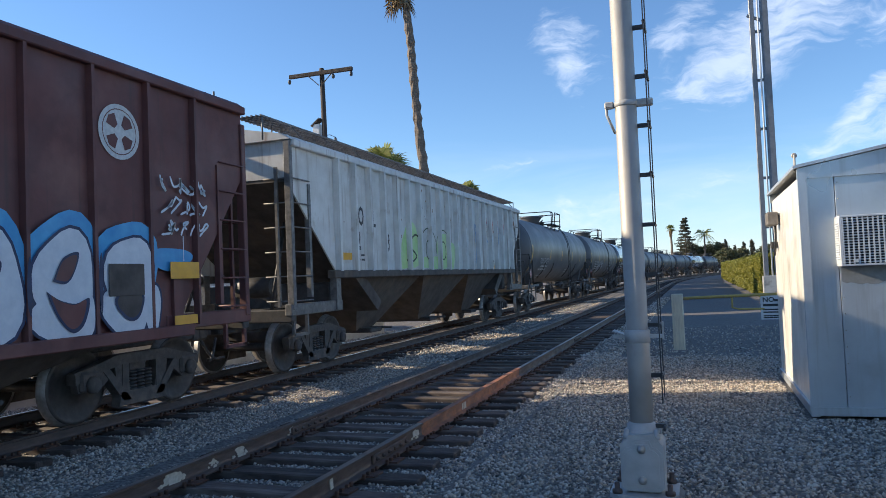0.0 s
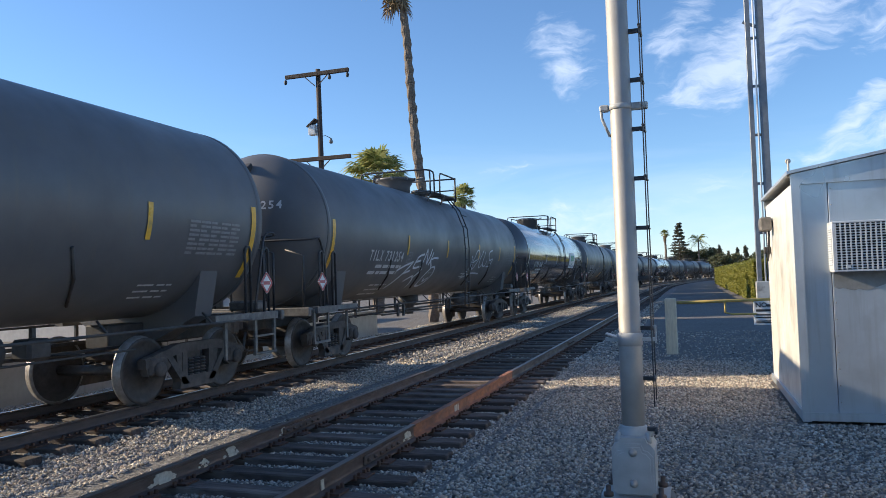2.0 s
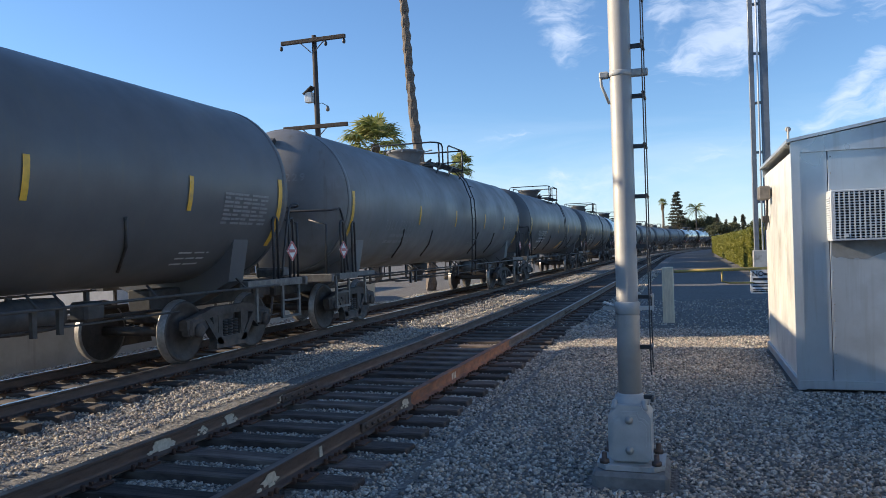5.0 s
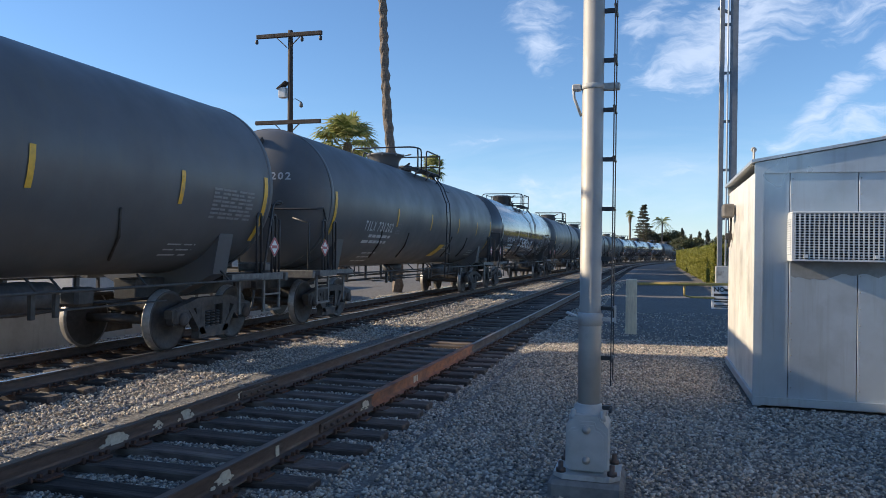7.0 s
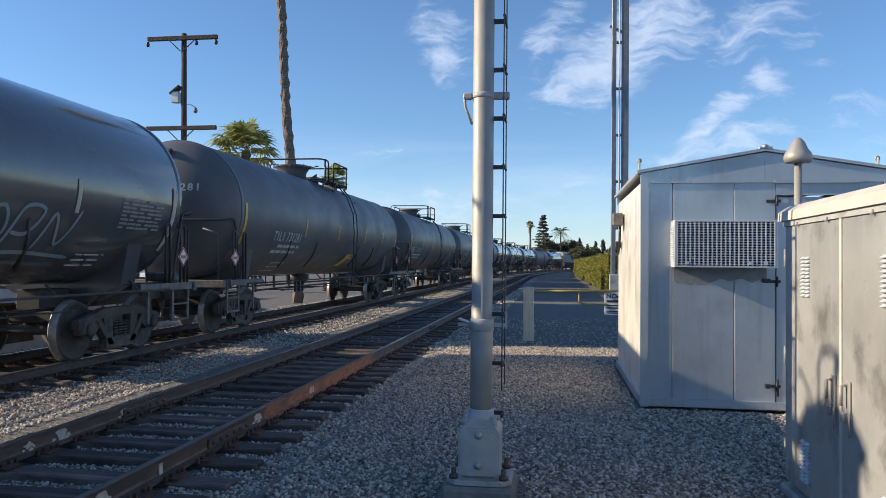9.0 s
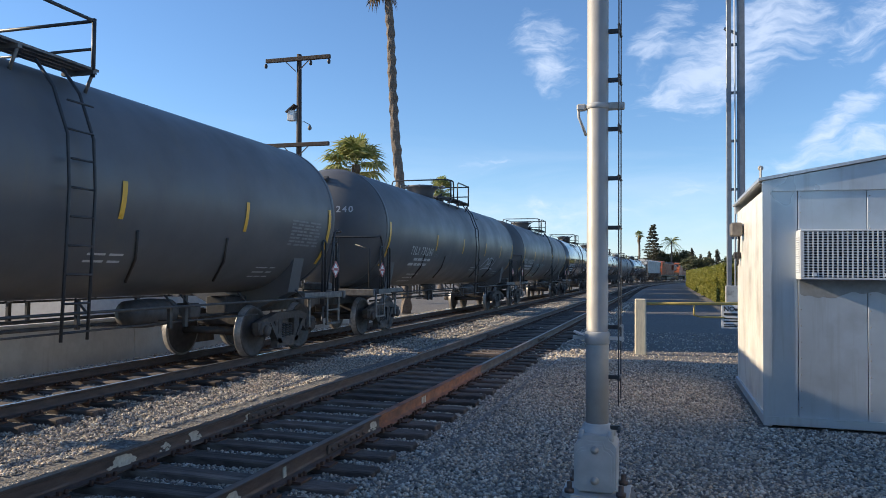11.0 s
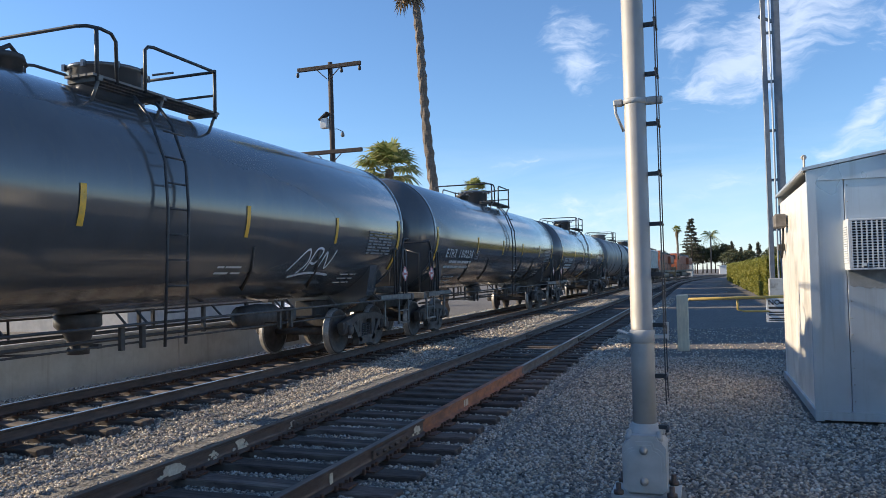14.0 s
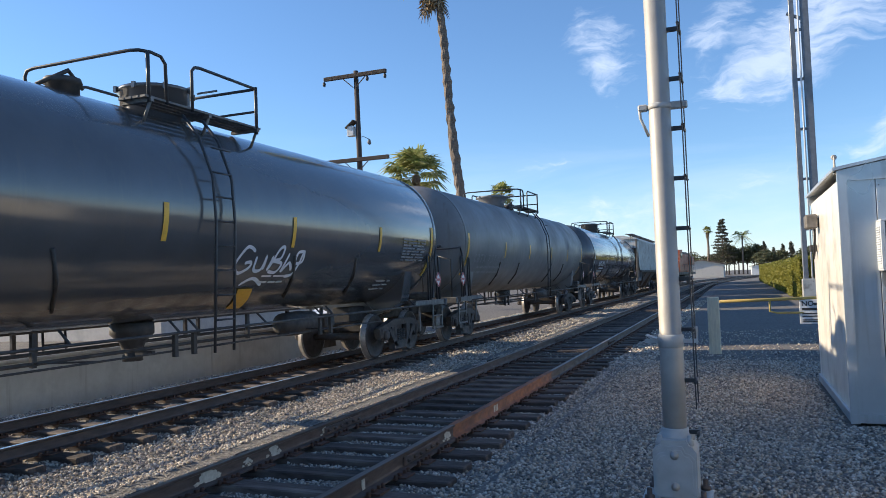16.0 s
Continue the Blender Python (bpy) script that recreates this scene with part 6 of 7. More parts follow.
def build_utility_pole():
    t = thing("utility_pole", "dark wooden utility pole with two crossarms", "utility pole", at=pose(-12.88, 24.0, -0.2))
    m = M()
    m.tube([(0.05, 0, 0), (0.03, 0, 5), (-0.03, 0, 9.62)], 0.115, 12, r2=0.085)
    part("pole", m, POLE_WOOD, t)
    for z, w in ((9.42, 2.5), (6.38, 2.5)):
        m = M()
        m.box((0, -0.16, z), (w, 0.11, 0.14), bev=0.012)
        arm = part("crossarm", m, POLE_WOOD, t)
        m = M()
        for s in (-1, 1):
            m.box((s * 0.28, -0.20, z - 0.24), (0.03, 0.02, 0.62), (0, s * 48, 0))
        part("brace", m, POLE_WOOD, arm)
        for x in (-1.25, 0.5, 1.2) if z > 8 else ():
            m = M()
            m.rev([(0.03, z - 0.09), (0.06, z - 0.15), (0.05, z - 0.24), (0.02, z - 0.26)], 10, "z", (x, -0.16, 0))
            part("insulator", m, STEEL_DARK, arm)
    m = M()
    m.box((-0.28, 0, 7.45), (0.26, 0.24, 0.36), bev=0.01)
    box_ = part("nest_box", m, SIGN_WHITE, t, "small white nest box with pitched roof")
    m = M()
    m.ext([(-0.48, 7.58), (-0.14, 7.84), (-0.12, 7.80), (-0.44, 7.54)], "y", -0.16, 0.16)
    part("nest_box_roof", m, POLE_WOOD, box_)
    m = M()
    m.rev([(0.01, 6.9), (0.06, 6.93), (0.07, 7.0), (0.03, 7.1)], 10, "z", (0.42, 0, 0))
    m.tube([(0.42, 0, 7.1), (0.2, 0, 7.22), (0, 0, 7.2)], 0.012, 5)
    part("lamp_bracket", m, SILL_WORN, t)


def frond_fan(m, rng, base, yaw, pitch, length, blades=16, droop=0.4):
    d = Vector((math.cos(yaw) * math.cos(pitch), math.sin(yaw) * math.cos(pitch), math.sin(pitch)))
    hub = base + d * length * 0.55
    side = d.cross(Vector((0, 0, 1))).normalized()
    upv = side.cross(d)
    m.tube([base, hub], 0.02, 4, r2=0.012, smooth=False)
    for i in range(blades):
        a = radians(-95 + 190 * i / (blades - 1)) + rng.uniform(-0.06, 0.06)
        ln = length * 0.62 * (0.75 + 0.25 * math.cos(a)) * rng.uniform(0.85, 1.1)
        q = (d * math.cos(a) + side * math.sin(a)).normalized()
        w = d * -math.sin(a) + side * math.cos(a)
        mid = hub + q * ln * 0.55 + upv * 0.02
        tip = hub + q * ln - Vector((0, 0, 1)) * droop * ln * rng.uniform(0.4, 1.0)
        m.add([hub, mid + w * 0.04 * length, tip, mid - w * 0.04 * length], [(0, 1, 2, 3)])


def build_palm(x, y, z0, height, lean, r, crown, rng, label, skirt=True, cut=False):
    t = thing("palm_tree", label, "palm tree", "palms", at=pose(x, y, z0))
    m = M()
    n = int(height * 3.2)
    pts, prof = [], []
    vs, fs, seg = [], [], 12
    for i in range(n + 1):
        f = i / n
        cx = lean * (f ** 1.4) + 0.10 * math.sin(f * 9 + x)
        rr = r * (1.25 - 0.40 * f) * (1.0 + (0.11 if i % 2 else -0.07) + rng.uniform(-0.06, 0.06))
        for k in range(seg):
            a = 2 * math.pi * k / seg + 0.3 * (i % 2)
            q = rr * (1 + rng.uniform(-0.13, 0.13))
            vs.append((cx + q * math.cos(a), q * math.sin(a), height * f))
    fs = [(i * seg + k, i * seg + (k + 1) % seg, (i + 1) * seg + (k + 1) % seg, (i + 1) * seg + k) for i in range(n) for k in range(seg)]
    m.add(vs, fs, False)
    part("trunk", m, PALM_BARK, t)
    top = Vector((lean + 0.10 * math.sin(9 + x), 0, height))
    m = M()
    for i in range(44):
        frond_fan(m, rng, top + Vector((0, 0, rng.uniform(-0.2, 0.25))), rng.uniform(0, 6.283), radians(rng.uniform(-35, 80)), crown * rng.uniform(0.75, 1.1))
    part("crown", m, FROND, t, "green fan fronds")
    if skirt:
        m = M()
        for i in range(70):
            a = rng.uniform(0, 6.283)
            z = -rng.uniform(0.0, 1.9)
            frond_fan(m, rng, top + Vector((0.15 * math.cos(a), 0.15 * math.sin(a), z)), a, radians(rng.uniform(-85, -60)), crown * rng.uniform(0.4, 0.7), 7, 0.1)
        part("dead_fronds", m, FROND_DRY, t, "hanging brown dead fronds")


def build_feather_palm(x, y, height, spread, rng, label):
    t = thing("palm_tree", label, "palm tree", "palms", at=pose(x, y, 0))
    m = M()
    m.tube([(0, 0, -0.2), (0.1, 0, height * 0.5), (0.2, 0, height)], 0.34, 10, r2=0.26)
    part("trunk", m, PALM_BARK, t)
    m = M()
    top = Vector((0.2, 0, height))
    for i in range(30):
        yaw, lift = rng.uniform(0, 6.283), radians(rng.uniform(-30, 75))
        ln = spread * rng.uniform(0.8, 1.15)
        rib = []
        for k in range(8):
            f = k / 7
            rib.append(top + Vector((math.cos(yaw) * math.cos(lift), math.sin(yaw) * math.cos(lift), math.sin(lift))) * ln * f - Vector((0, 0, 1)) * ln * 0.45 * f * f)
        m.tube(rib, 0.05, 4, r2=0.015, smooth=False)
        side = Vector((-math.sin(yaw), math.cos(yaw), 0))
        for k in range(1, 7):
            for h in (0.0, 0.5):
                p = rib[k] + (rib[k + 1] - rib[k]) * h
                out = (rib[k + 1] - rib[k]).normalized()
                for q in (-1, 1):
                    tip = p + side * q * ln * 0.20 * (1.1 - 0.1 * k) + out * ln * 0.13 - Vector((0, 0, 0.12 * ln))
                    m.add([p, p + out * 0.10, tip, p - out * 0.05], [(0, 1, 2, 3)])
    part("crown", m, FROND, t, "arching feather fronds")


def leaves(m, rng, c, rad, n, size, hollow=0.45):
    """Small crossed leaf shapes filling an uneven ball."""
    for _ in range(n):
        while True:
            p = Vector((rng.uniform(-1, 1), rng.uniform(-1, 1), rng.uniform(-1, 1)))
            if hollow < p.length < 1:
                break
        q = Vector((c[0] + p.x * rad[0], c[1] + p.y * rad[1], c[2] + p.z * rad[2]))
        a = Vector((rng.uniform(-1, 1), rng.uniform(-1, 1), rng.uniform(-0.6, 0.6))).normalized() * size * rng.uniform(0.6, 1.2)
        b = a.cross(Vector((rng.uniform(-1, 1), rng.uniform(-1, 1), rng.uniform(-1, 1)))).normalized() * size * 0.45
        m.add([q - a, q + b, q + a, q - b], [(0, 1, 2, 3)])


def build_tree(x, y, h, w, kind, rng, label):
    t = thing("tree", label, "tree", "distant trees", at=pose(x, y, -0.1))
    m = M()
    m.tube([(0, 0, 0), (0.1, 0, h * 0.45), (0, 0.1, h * 0.92)], 0.02 * h + 0.05, 8, r2=0.03)
    crown = M()
    if kind == "pine":
        tiers = int(h / 1.35)
        for i in range(tiers):
            z = h * (0.20 + 0.80 * i / tiers)
            rad = w * (1 - i / tiers) ** 0.75 * rng.uniform(0.65, 1.1) + 0.3
            for k in range(7):
                a = 6.283 * k / 7 + rng.uniform(-0.3, 0.3)
                l = rad * rng.uniform(0.6, 1.15)
                tip = Vector((math.cos(a) * l, math.sin(a) * l, z + rng.uniform(-0.2, 0.5)))
                m.tube([(0, 0, z - 0.2), tip], 0.05, 4, r2=0.015)
                leaves(crown, rng, (tip.x * 0.68, tip.y * 0.68, tip.z), (l * 0.38 + 0.15, l * 0.38 + 0.15, 0.42), 44, 0.36, 0)
        leaf = LEAF_DARK
    elif kind == "cypress":
        for i in range(int(h * 2)):
            f = i / (h * 2)
            leaves(crown, rng, (rng.uniform(-0.2, 0.2), rng.uniform(-0.2, 0.2), h * (0.08 + 0.92 * f)), (w * (1 - f) ** 0.7 + 0.1, w * (1 - f) ** 0.7 + 0.1, 0.6), 60, 0.28, 0.2)
        leaf = LEAF_DARK
    else:
        for k in range(9):
            a = 6.283 * k / 9 + rng.uniform(-0.4, 0.4)
            l = w * rng.uniform(0.35, 0.8)
            c = Vector((math.cos(a) * l, math.sin(a) * l, h * rng.uniform(0.5, 0.85)))
            m.tube([(0, 0, h * 0.35), c * 0.6 + Vector((0, 0, h * 0.2)), c], 0.09, 5, r2=0.02)
            leaves(crown, rng, c, (w * 0.42, w * 0.42, h * 0.17), 230, 0.34, 0.2)
        leaf = LEAF_TREE
    part("trunk", m, BARK, t)
    part("crown", crown, leaf, t)


def build_hedge(rng):
    t = thing("hedge", "sunlit yellow-green clipped hedge along the yard", "hedge", at=pose(0, 0, 0))
    m = M()
    x0, x1, y0, y1, H = 2.55, 4.7, 44.0, 118.0, 2.25
    m.box(((x0 + x1) / 2, (y0 + y1) / 2, H / 2 - 0.05), (x1 - x0 - 0.3, y1 - y0 - 0.3, H - 0.2), bev=0.2)
    part("twigs", m, HEDGE_CORE, t)
    m = M()
    for i in range(26000):
        k = rng.random()
        y = y0 + (y1 - y0) * rng.random() ** 1.3
        wob = 0.16 * noise.noise((y * 0.8, 3, 1)) + 0.10 * noise.noise((y * 2.3, 8, 1))
        if k < 0.62:
            z = rng.uniform(0.02, H + wob)
            p = Vector((x0 + 0.10 + 0.15 * noise.noise((y * 0.9, z * 1.3, 5)) + rng.uniform(-0.08, 0.08), y, z))
        elif k < 0.82:
            p = Vector((rng.uniform(x0, x1), y, H + wob + rng.uniform(-0.10, 0.10)))
        else:
            p = Vector((rng.uniform(x0, x1), y0 + rng.uniform(-0.1, 0.15), rng.uniform(0.02, H)))
        a = Vector((rng.uniform(-1, 1), rng.uniform(-1, 1), rng.uniform(-0.5, 1))).normalized() * rng.uniform(0.05, 0.11)
        b = a.cross(Vector((rng.uniform(-1, 1), rng.uniform(-1, 1), rng.uniform(-1, 1)))).normalized() * 0.045
        m.add([p - a, p + b, p + a, p - b], [(0, 1, 2, 3)])
    part("leaves", m, LEAF_HEDGE, t)


def build_wall():
    t = thing("wall_west", "low whitewashed block wall beyond the main track", "wall", kind="structure")
    y = -16.0
    while y < 25.3:
        m = M()
        y2 = min(y + 6.0, 25.45)
        m.box((-11.6, (y + y2) / 2, 0.18), (0.2, y2 - y - 0.015, 1.02), bev=0.01)
        part("wall_panel", m, WALL_WHITE, t)
        m = M()
        m.box((-11.6, (y + y2) / 2, 0.725), (0.26, y2 - y - 0.01, 0.06), bev=0.01)
        part("wall_cap", m, WALL_WHITE, t)
        y = y2


def build_house(x, y, w, d, h, rise, label, paint, turn=0):
    t = thing("house", label, "house", "houses", at=pose(x, y, -0.25, 0, 0, turn))
    m = M()
    m.box((0, 0, h / 2), (w, d, h))
    part("wall", m, paint, t)
    m = M()
    m.ext([(-w / 2 - 0.5, h), (0, h + rise), (w / 2 + 0.5, h), (w / 2 + 0.5, h + 0.15), (0, h + rise + 0.18), (-w / 2 - 0.5, h + 0.15)], "y", -d / 2 - 0.5, d / 2 + 0.5)
    part("roof", m, ROOF, t)
    m = M()
    m.ext([(-w / 2, h), (w / 2, h), (0, h + rise)], "y", -d / 2 + 0.02, d / 2 - 0.02)
    part("gable", m, paint, t)
    for k in range(max(2, int(d / 4))):
        yy = -d / 2 + (k + 0.5) * d / max(2, int(d / 4))
        m = M()
        m.box((w / 2 + 0.01, yy, h * 0.55), (0.06, 1.3, 1.1))
        win = part("window", m, GLASS, t)
        m = M()
        for a, b, c, e in ((0, 0.58, 1.42, 0.07), (0, -0.58, 1.42, 0.07)):
            m.box((w / 2 + 0.03, yy, h * 0.55 + b), (0.08, c, e))
        for a in (-0.68, 0, 0.68):
            m.box((w / 2 + 0.03, yy + a, h * 0.55), (0.08, 0.06, 1.1))
        part("window_frame", m, SIGN_WHITE, win)


def build_parked_car(x, y, turn, paint, label):
    t = thing("parked_car", label, "car", "parked cars", at=pose(x, y, -0.22, 0, 0, turn))
    m = M()
    m.ext([(-2.2, 0.3), (-2.25, 0.75), (-1.9, 0.92), (-1.25, 0.98), (-0.6, 1.45), (0.9, 1.47), (1.6, 1.0), (2.2, 0.9), (2.25, 0.4), (2.1, 0.28)], "x", -0.88, 0.88)
    part("body", m, paint, t)
    for s in (-1, 1):
        m = M()
        m.ext([(-1.05, 1.0), (-0.55, 1.38), (0.85, 1.40), (1.35, 1.0)], "x", s * 0.885, s * 0.875)
        part("side_glass", m, GLASS, t)
    for sx in (-1, 1):
        for yy in (-1.35, 1.35):
            m = M()
            m.rev([(0.2, -0.1), (0.32, -0.1), (0.34, 0), (0.32, 0.1), (0.2, 0.1)], 18, "x", (sx * 0.82, yy, 0.33))
            w = part("wheel", m, TYRE, t)
            m = M()
            m.rev([(0.2, 0.02), (0.19, 0.1), (0.05, 0.08)], 12, "x", (0, 0, 0))
            m.v = [(a * sx + sx * 0.82, b + yy, c + 0.33) for a, b, c in m.v]
            part("rim", m, SILL_WORN, w)


# ---------------------------------------------------------------- build
build_ground()
MAIN = build_track("track_main", X_MAIN, RAIL_Z, -30.0, 420.0, RAIL_TOP, "main track with dark timber ties and worn rails", 3)
SIDE = build_track("track_siding", X_SIDE, RAIL_Z, -12.0, 420.0, RAIL_TOP_OLD, "rusty siding track with creosoted ties", 5)
for side, y in ((1, 7.2), (-1, 8.3), (1, 19.2), (-1, 20.1)):
    splice_bar(SIDE, X_SIDE, side, y, RAIL_Z)
for side, y, w, kind in ((1, 7.9, 0.10, "blob"), (1, 5.97, 0.05, 1), (-1, 5.85, 0.15, "blob"), (-1, 7.9, 0.09, "blob"), (-1, 6.87, 0.11, "blob"), (1, 5.15, 0.12, "blob"),
                         (-1, 8.35, 0.035, 4), (1, 9.6, 0.04, 3), (-1, 6.43, 0.07, "blob")):
    paint_mark(SIDE, X_SIDE, side, y, RAIL_Z, w, kind)
# rusty rail again, with the sunlight on this length put into its orange
rust = M()
loft(rust, [(z_a + (0.003 if z_a > 0 else -0.003), z_b + RAIL_Z - 0.158 + (0.003 if z_b > 0.15 else 0.0)) for z_a, z_b in RAIL_FOOT[2:12]], X_SIDE, 0.75, 8.1, 12.8)
part("rusted_length", rust, mat("sunlit_orange_rust", (0.38, 0.16, 0.08), (0.20, 0.095, 0.06), 0.75, size=14, stain=(0.16, 0.09, 0.065), stain_size=3.0, stain_at=0.52, bump=0.003, stretch=(1, 0.5, 1)), SIDE, "rusted length of rail coloured bright orange for sunlight on it")
gen = np.random.default_rng(4)


def off_rails(px, py):
    ok = np.ones(len(px), bool)
    for xc in (X_MAIN, X_SIDE):
        for s in (-1, 1):
            ok &= np.abs(px - (xc + s * 0.75)) > 0.11
        inside = np.abs(px - xc) < 1.32
        on_tie = np.mod(py + 12.0, 0.515) < 0.25
        ok &= ~(inside & on_tie & (gen.random(len(px)) < 0.9))
    ok &= ~((np.abs(px + 1.0) < 0.33) & (np.abs(py - 6.12) < 0.33))
    ok &= ~((px > 0.55) & (py > 9.7) & (py < 13.2))
    ok &= ~((px > 1.25) & (py > 4.2) & (py < 6.75))
    return ok


stone_cloud("gravel", 195000, (-10.6, 3.2, 3.4, 16.0), 0.018, 0.050, gen, "loose grey crushed stone ballast", off_rails)
stone_cloud("gravel_far", 42000, (-10.6, -2.2, 15.5, 48.0), 0.035, 0.085, gen, "loose grey crushed stone ballast", off_rails)
stone_cloud("gravel_yard", 3500, (-2.3, 3.4, 15.5, 24.0), 0.022, 0.055, gen, "scattered crushed stone on the dusty yard ground", off_rails)
build_mast()
build_bungalow()
build_ac()
build_cabinet()
build_vent()
build_gate()
build_twin_pole()
build_utility_pole()
build_wall()
R_ = random.Random(11)
build_palm(-12.35, 34.0, -0.2, 17.9, -1.45, 0.20, 1.9, R_, "tall slender fan palm with shaggy dead fronds")
build_palm(-19.9, 45.0, -0.2, 8.9, 0.1, 0.30, 2.3, R_, "stout fan palm with bright green crown")
build_palm(-23.0, 75.0, -0.2, 10.5, 0.1, 0.26, 1.55, R_, "fan palm with round crown", False)
build_hedge(random.Random(6))
build_tree(-4.8, 300, 21.5, 5.4, "pine", R_, "tall dark layered pine tree")
build_feather_palm(2.0, 300, 14.4, 4.6, R_, "distant tall feathery palm tree")
build_palm(-10.0, 300, 0, 17.0, 0.1, 0.4, 1.9, R_, "distant tall thin palm tree", True)
for x, y, h, w, kind in ((-7.5, 306, 8.5, 3.6, "broad"), (-3.0, 304, 12.5, 4.2, "broad"), (-1.0, 308, 10.5, 4.0, "broad"), (3.6, 309, 10.0, 4.0, "broad"), (8.0, 303, 11.5, 3.4, "broad"), (-12, 310, 9, 5, "broad"), (0.5, 310, 12, 5, "broad"), (6, 305, 11, 4.6, "broad"), (9.5, 300, 12, 2.2, "cypress"), (-19, 320, 10, 5, "broad"),
                         (-4, 315, 10, 5, "broad"), (7.4, 180, 6.6, 0.9, "cypress"), (9.3, 180, 7.3, 1.0, "cypress"), (11.0, 180, 7.6, 1.0, "cypress"), (6.0, 176, 6.0, 3.6, "broad"),
                         (15.5, 172, 6.4, 4.5, "broad"), (20, 176, 6.5, 4.5, "broad"), (25, 178, 7, 4.5, "broad"), (-26, 330, 10, 6, "broad"), (7.2, 120, 3.6, 2.4, "broad"), (10.5, 122, 4.2, 2.6, "broad")):
    build_tree(x, y, h, w, kind, R_, {"broad": "distant dark green broadleaf tree", "cypress": "distant slim dark green cypress"}[kind])
build_house(-9.0, 215, 11, 20, 3.6, 1.2, "long pale stucco building beside the track", STUCCO)
build_house(8.0, 255, 8, 9, 2.8, 1.0, "distant white house among trees", SIGN_WHITE)
build_house(-27.0, 4.0, 11, 13, 2.7, 1.3, "pale stucco house behind the wall", STUCCO)
build_house(-27.0, 30.0, 10, 12, 2.7, 1.2, "pale stucco house behind the wall", STUCCO)
build_parked_car(-15.4, 3.0, 4, CAR_BLUE, "dark blue parked car behind the wall")
build_parked_car(-15.6, 27.8, 0, CAR_WHITE, "white parked car beyond the wall")

# ---------------------------------------------------------------- the train
SPEED = 17.95
tank_grey = tank_master(TANK_MATTE, "matte dark grey tank car with top platform", -0.75, 0.86, True)
tank_gloss = tank_master(TANK_GLOSS, "glossy black tank car with tall manway dome", -0.75)
tank_black = tank_master(TANK_GLOSS, "glossy black tank car with top platform", 0.55, 0.05)
tank_slate = tank_master(TANK_GREY, "slate grey tank car with top platform", -0.75, 0.86, True)
TR = random.Random(21)
D_ = STENCIL_DIM
FLASH, FLASH_SMALL = (0.75, 1.15, 0.55, 1.42, 1.80), (1.30, 1.01, 0.36, 1.27, 1.58)
NCP = dict(tape=WHITE_TAPE, span=(-6.3, -4.5), tapes=(-3.73, -0.88, 5.07))
LONG = dict(span=(-7.15, -4.35), tapes=(-4.3, -1.4, 1.8, 4.7))
ETH = dict(span=(-6.85, -4.35), tapes=(-4.0, -0.95, 1.94, 5.04))
GHOST = mat("faint_spray_paint", (0.24, 0.29, 0.31), (0.19, 0.23, 0.25), 0.6, size=7)
CARS = [
    (tank_grey, "TILX 731273", dict()),
    (tank_grey, "TILX 731254", dict(tags=((ZIGZAG_TAG, -4.0, 1.42, 2.75, 1.0, GRAF_WHITE, 0.055), (LOOP_TAG, 1.6, 1.62, 2.9, 0.95, GRAF_WHITE, 0.045)))),
    (tank_gloss, "NCPX 068", dict(NCP)),
    (tank_grey, "TILX 731261", dict(arrow=FLASH, tags=((LOOP_TAG, -3.3, 1.5, 2.6, 0.65, GRAF_WHITE, 0.035),))),
    (tank_slate, "TILX 731229", dict(ink=D_)),
    (tank_grey, "TILX 731255", dict(arrow=FLASH)),
    (tank_grey, "TILX 731202", dict(arrow=FLASH)),
    (tank_gloss, "NCPX 024", dict(NCP, tags=((BLOCK_TAG, -3.2, 1.66, 4.2, 0.66, GRAF_WHITE, 0.075), (ARC_TAG, 3.0, 1.55, 2.4, 0.7, GHOST, 0.05)))),
    (tank_grey, "TILX 731281", dict(arrow=FLASH)),
    (tank_grey, "GBRX 702426", dict(span=(-7.5, -4.7), tapes=(-4.5, -1.6, 1.7, 4.6))),
    (tank_grey, "TILX 731240", dict(tags=((ARC_TAG, 2.8, 1.7, 2.2, 0.45, GRAF_WHITE, 0.04),))),
    (tank_grey, "WFRX 160338", dict(span=(-7.6, -4.85), tapes=(-4.67, -1.8, 1.58, 4.4), tags=((ROUND_TAG, -4.0, 1.32, 3.3, 0.76, mat("faint_blue_spray_paint", (0.33, 0.45, 0.48), (0.25, 0.36, 0.39), 0.6, size=7), 0.045),))),
    (tank_black, "CBTX 737331", dict(LONG, tags=((ARC_TAG, 3.4, 1.6, 1.6, 0.5, GRAF_WHITE, 0.04),))),
    (tank_black, "ETHX 100236", dict(ETH)),
    (tank_black, "ETHX 100507", dict(ETH, arrow=FLASH_SMALL, tags=((SCRIPT_TAG, 0.62, 1.56, 1.75, 0.66, GRAF_WHITE, 0.05),))),
    (tank_slate, "CBTX 737410", dict(LONG, ink=D_)),
    (tank_gloss, "NCPX 051", dict(NCP)),
]
SLACK = (0.3, 0.1, -0.1, -0.1, -0.2, -0.4, -0.4, -0.6, -0.5, 0.1, 0.65, 0.9, 0.55, 0.2, 0.0, -0.4, 0.2)      # cars differ a little in length
TRAIN = []      # thing, middle at 0 s, half distance between trucks
for i, (master, mark, extra) in enumerate(CARS):
    first = not any(master is c[0] for c in TRAIN)
    TRAIN.append((master if first else copy_thing(master, pose(0, 0, 0)), 20.05 + 18.385 * (i + 1) + SLACK[i], 6.9, mark, extra))
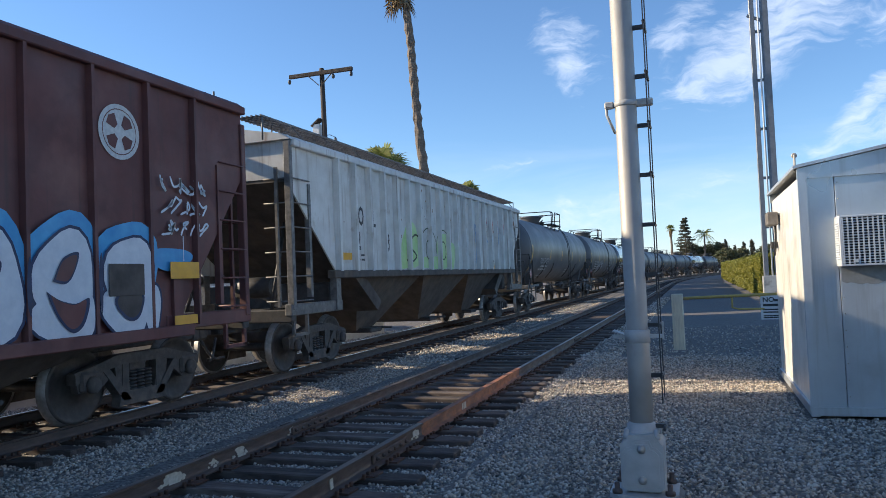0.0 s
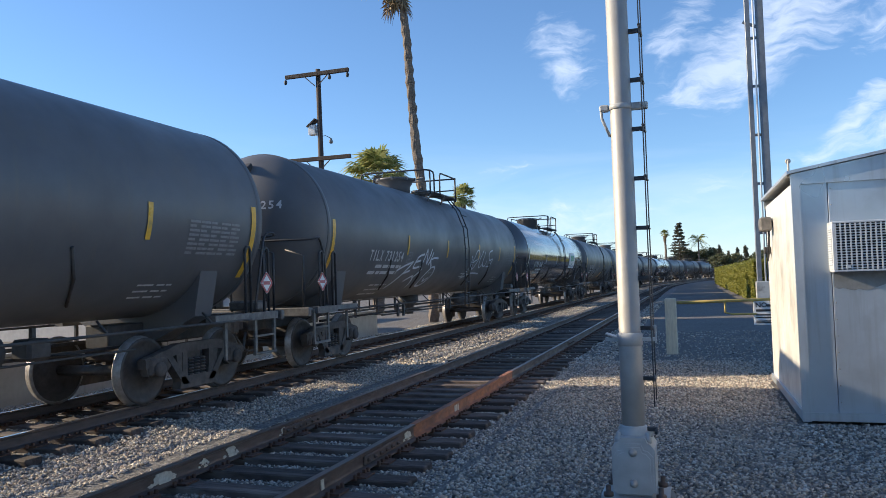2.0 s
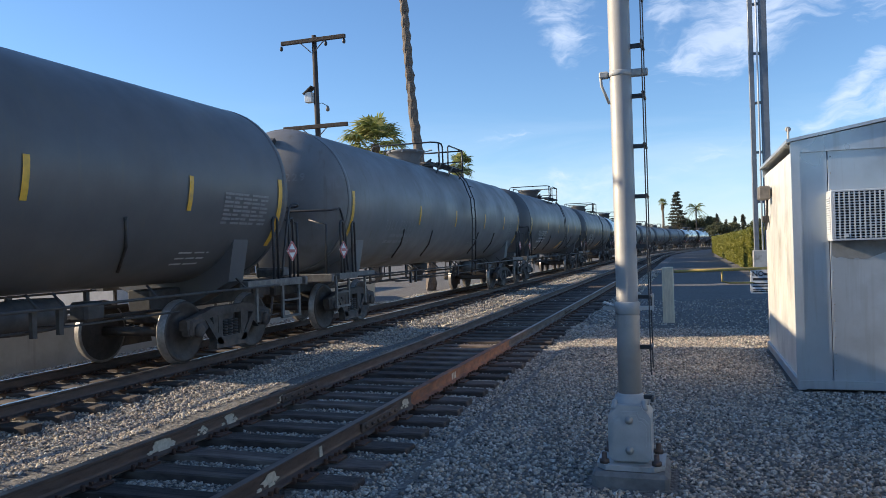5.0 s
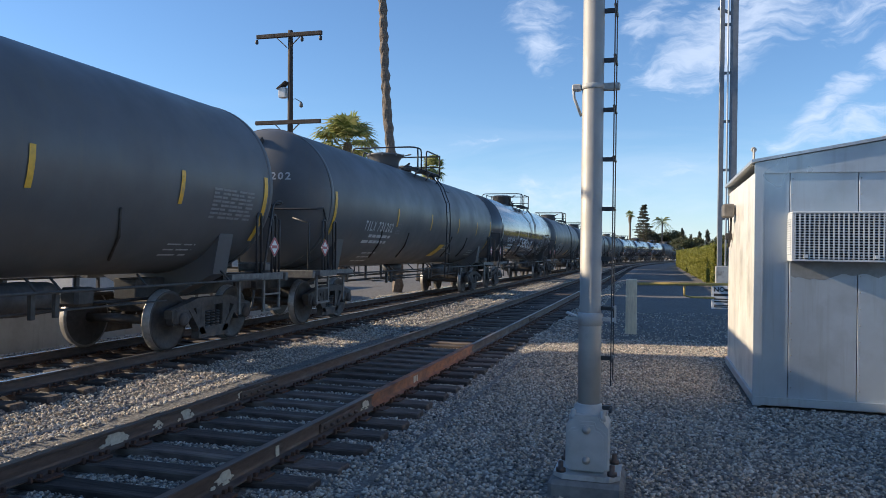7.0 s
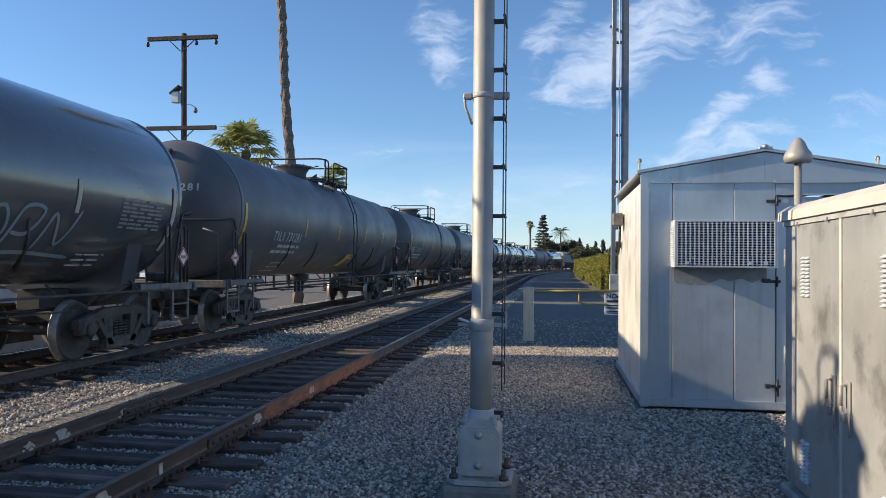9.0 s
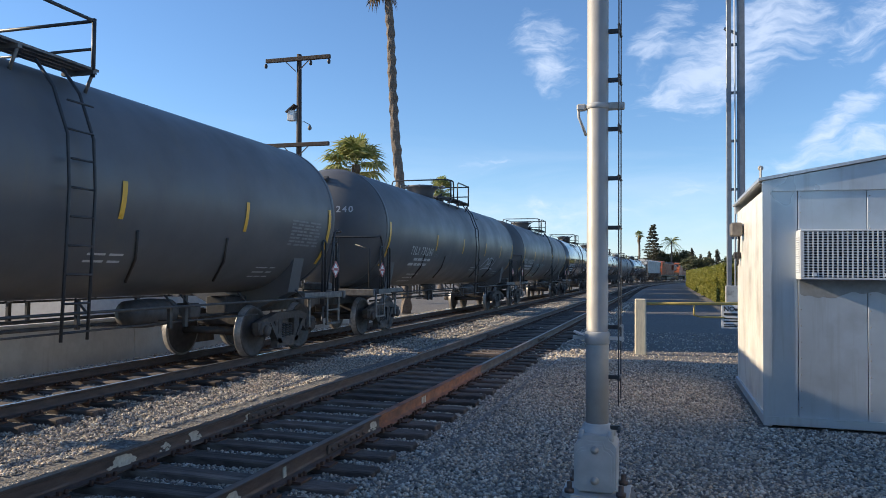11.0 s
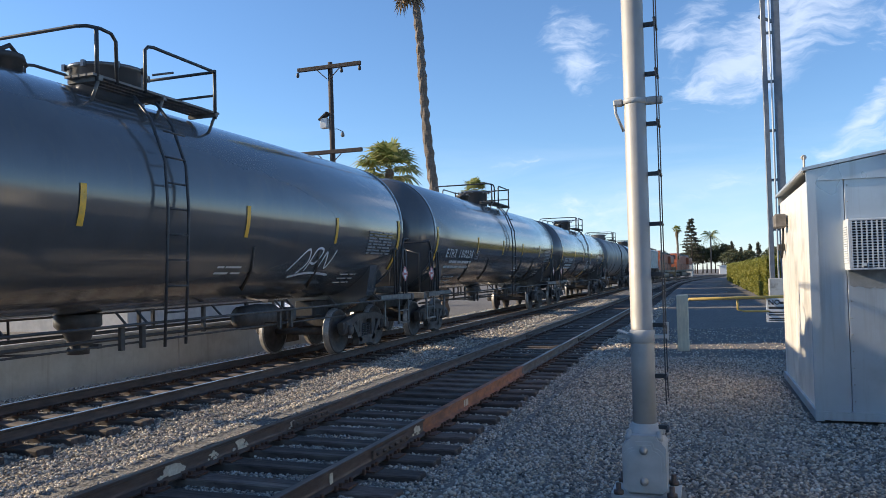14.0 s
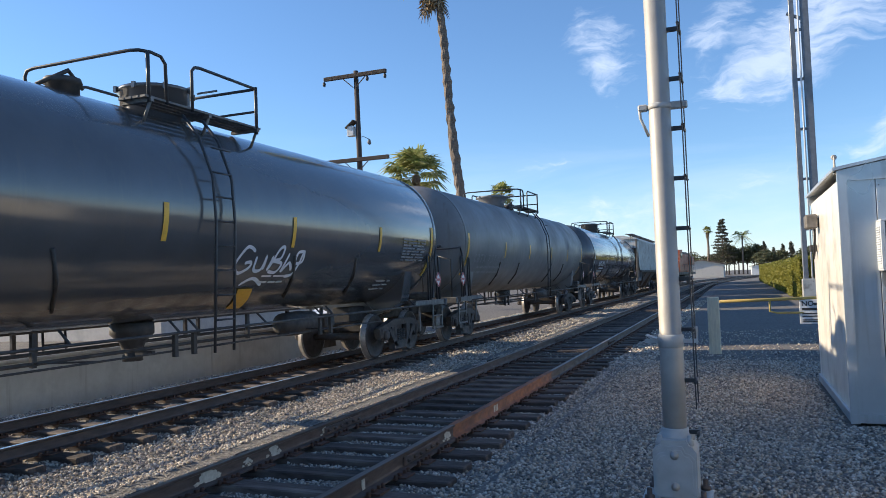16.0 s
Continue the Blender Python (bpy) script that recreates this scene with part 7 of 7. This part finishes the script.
for car, s0, half, mark, extra in TRAIN:
    if mark == "NCPX 068":
        u, v, w, h = 3.15, 2.05, 1.85, 0.86
        m = M()
        m.add([on_shell(u + w * (i % 2), v + h * (i // 2) / 4, 0.014) for i in range(10)], [(2 * i, 2 * i + 1, 2 * i + 3, 2 * i + 2) for i in range(4)])
        panel = part("painted_panel", m, SIGN_WHITE, car, "white painted panel with green marking")
        for a in (0.46, 0.84, 1.20):
            m = M()
            m.add([on_shell(u + a + 0.26 * (k % 2) + 0.05 * (k // 2), v + 0.38 + 0.32 * (k // 2), 0.022) for k in range(4)], [(0, 1, 3, 2)])
            part("panel_mark", m, PANEL_GREEN, panel)
        m = M()
        strokes(m, (((0, 1), (0.5, 0), (1, 1)),), u + 0.55, v + 0.18, 0.75, 0.25, 0.03, lambda p, q, o: on_shell(p, q, 0.018))
        bars(m, 1, u + 0.12, v + 0.08, 1.6, 0.1, 0.06, TR, on_shell, 0.02)
        part("panel_bar", m, STENCIL_DIM, panel)
    dress_tank(car, mark, TR, **extra)
pale = hopper(HOPPER_PALE, "weathered pale grey covered hopper with graffiti", 20, 0.055, 4.06, 1.80, HOPPER_SHEET, ends=(-6.85, 7.08), HL=8.5)
buffer_car = copy_thing(pale, pose(0, 0, 0))
tagged(buffer_car, "weathered pale grey covered hopper next to the locomotives")
dress_pale(pale, TR)
brown = hopper(HOPPER_BROWN, "oxide brown covered hopper with blue and white graffiti", 16, 0.032, 4.30, 1.10, HOPPER_BROWN, False, 0.085, (-6.7, 6.95))
dress_brown(brown, TR)
loco = locomotive("orange and dark green diesel locomotive")
loco_b = copy_thing(loco, pose(0, 0, 0))
TRAIN += [(pale, 20.0, 6.8, "", {}), (brown, 1.95, 6.45, "", {}), (buffer_car, 332.57 + 18.1, 6.8, "", {}),
          (loco, 332.57 + 38.6, 6.9, "", {}), (loco_b, 332.57 + 61.2, 6.9, "", {})]


def motions():
    """The train runs past at a steady speed, towards and beyond the camera; its wheels roll while it is near."""
    for car, s0, half, mark, extra in TRAIN:
        rows = []
        for k in range(33):
            t = 0.5 * k
            s = s0 - SPEED * t
            a, b = on_track(X_MAIN, s - half)[0], on_track(X_MAIN, s + half)[0]
            mid = (a + b) / 2
            rows.append((t, pose(mid.x, mid.y, RAIL_Z, 0, 0, math.degrees(math.atan2(-(b.x - a.x), b.y - a.y)))))
        walk(car, rows)
        # rolling wheels while within sight
        t0, t1 = max(0.0, (s0 - 34) / SPEED), min(16.0, (s0 + 10) / SPEED)
        if t1 <= t0:
            continue
        k0, k1 = math.ceil(t0 * 30), math.floor(t1 * 30)
        turn = math.degrees(SPEED / 30 / 0.457)
        for truck in [o for o in car.children if o.name.startswith("truck")]:
            for w in [o for o in truck.children if o.name.startswith("wheelset")]:
                y = w.matrix_basis.translation.y
                rows = [(0.0, pose(0, y, 0.457))] if k0 > 0 else []
                rows += [(k / 30, pose(0, y, 0.457, turn * (k - k0))) for k in range(k0, k1 + 1)]
                if k1 < 480:
                    rows.append((16.0, pose(0, y, 0.457, turn * (k1 - k0))))
                walk(w, rows)


motions()
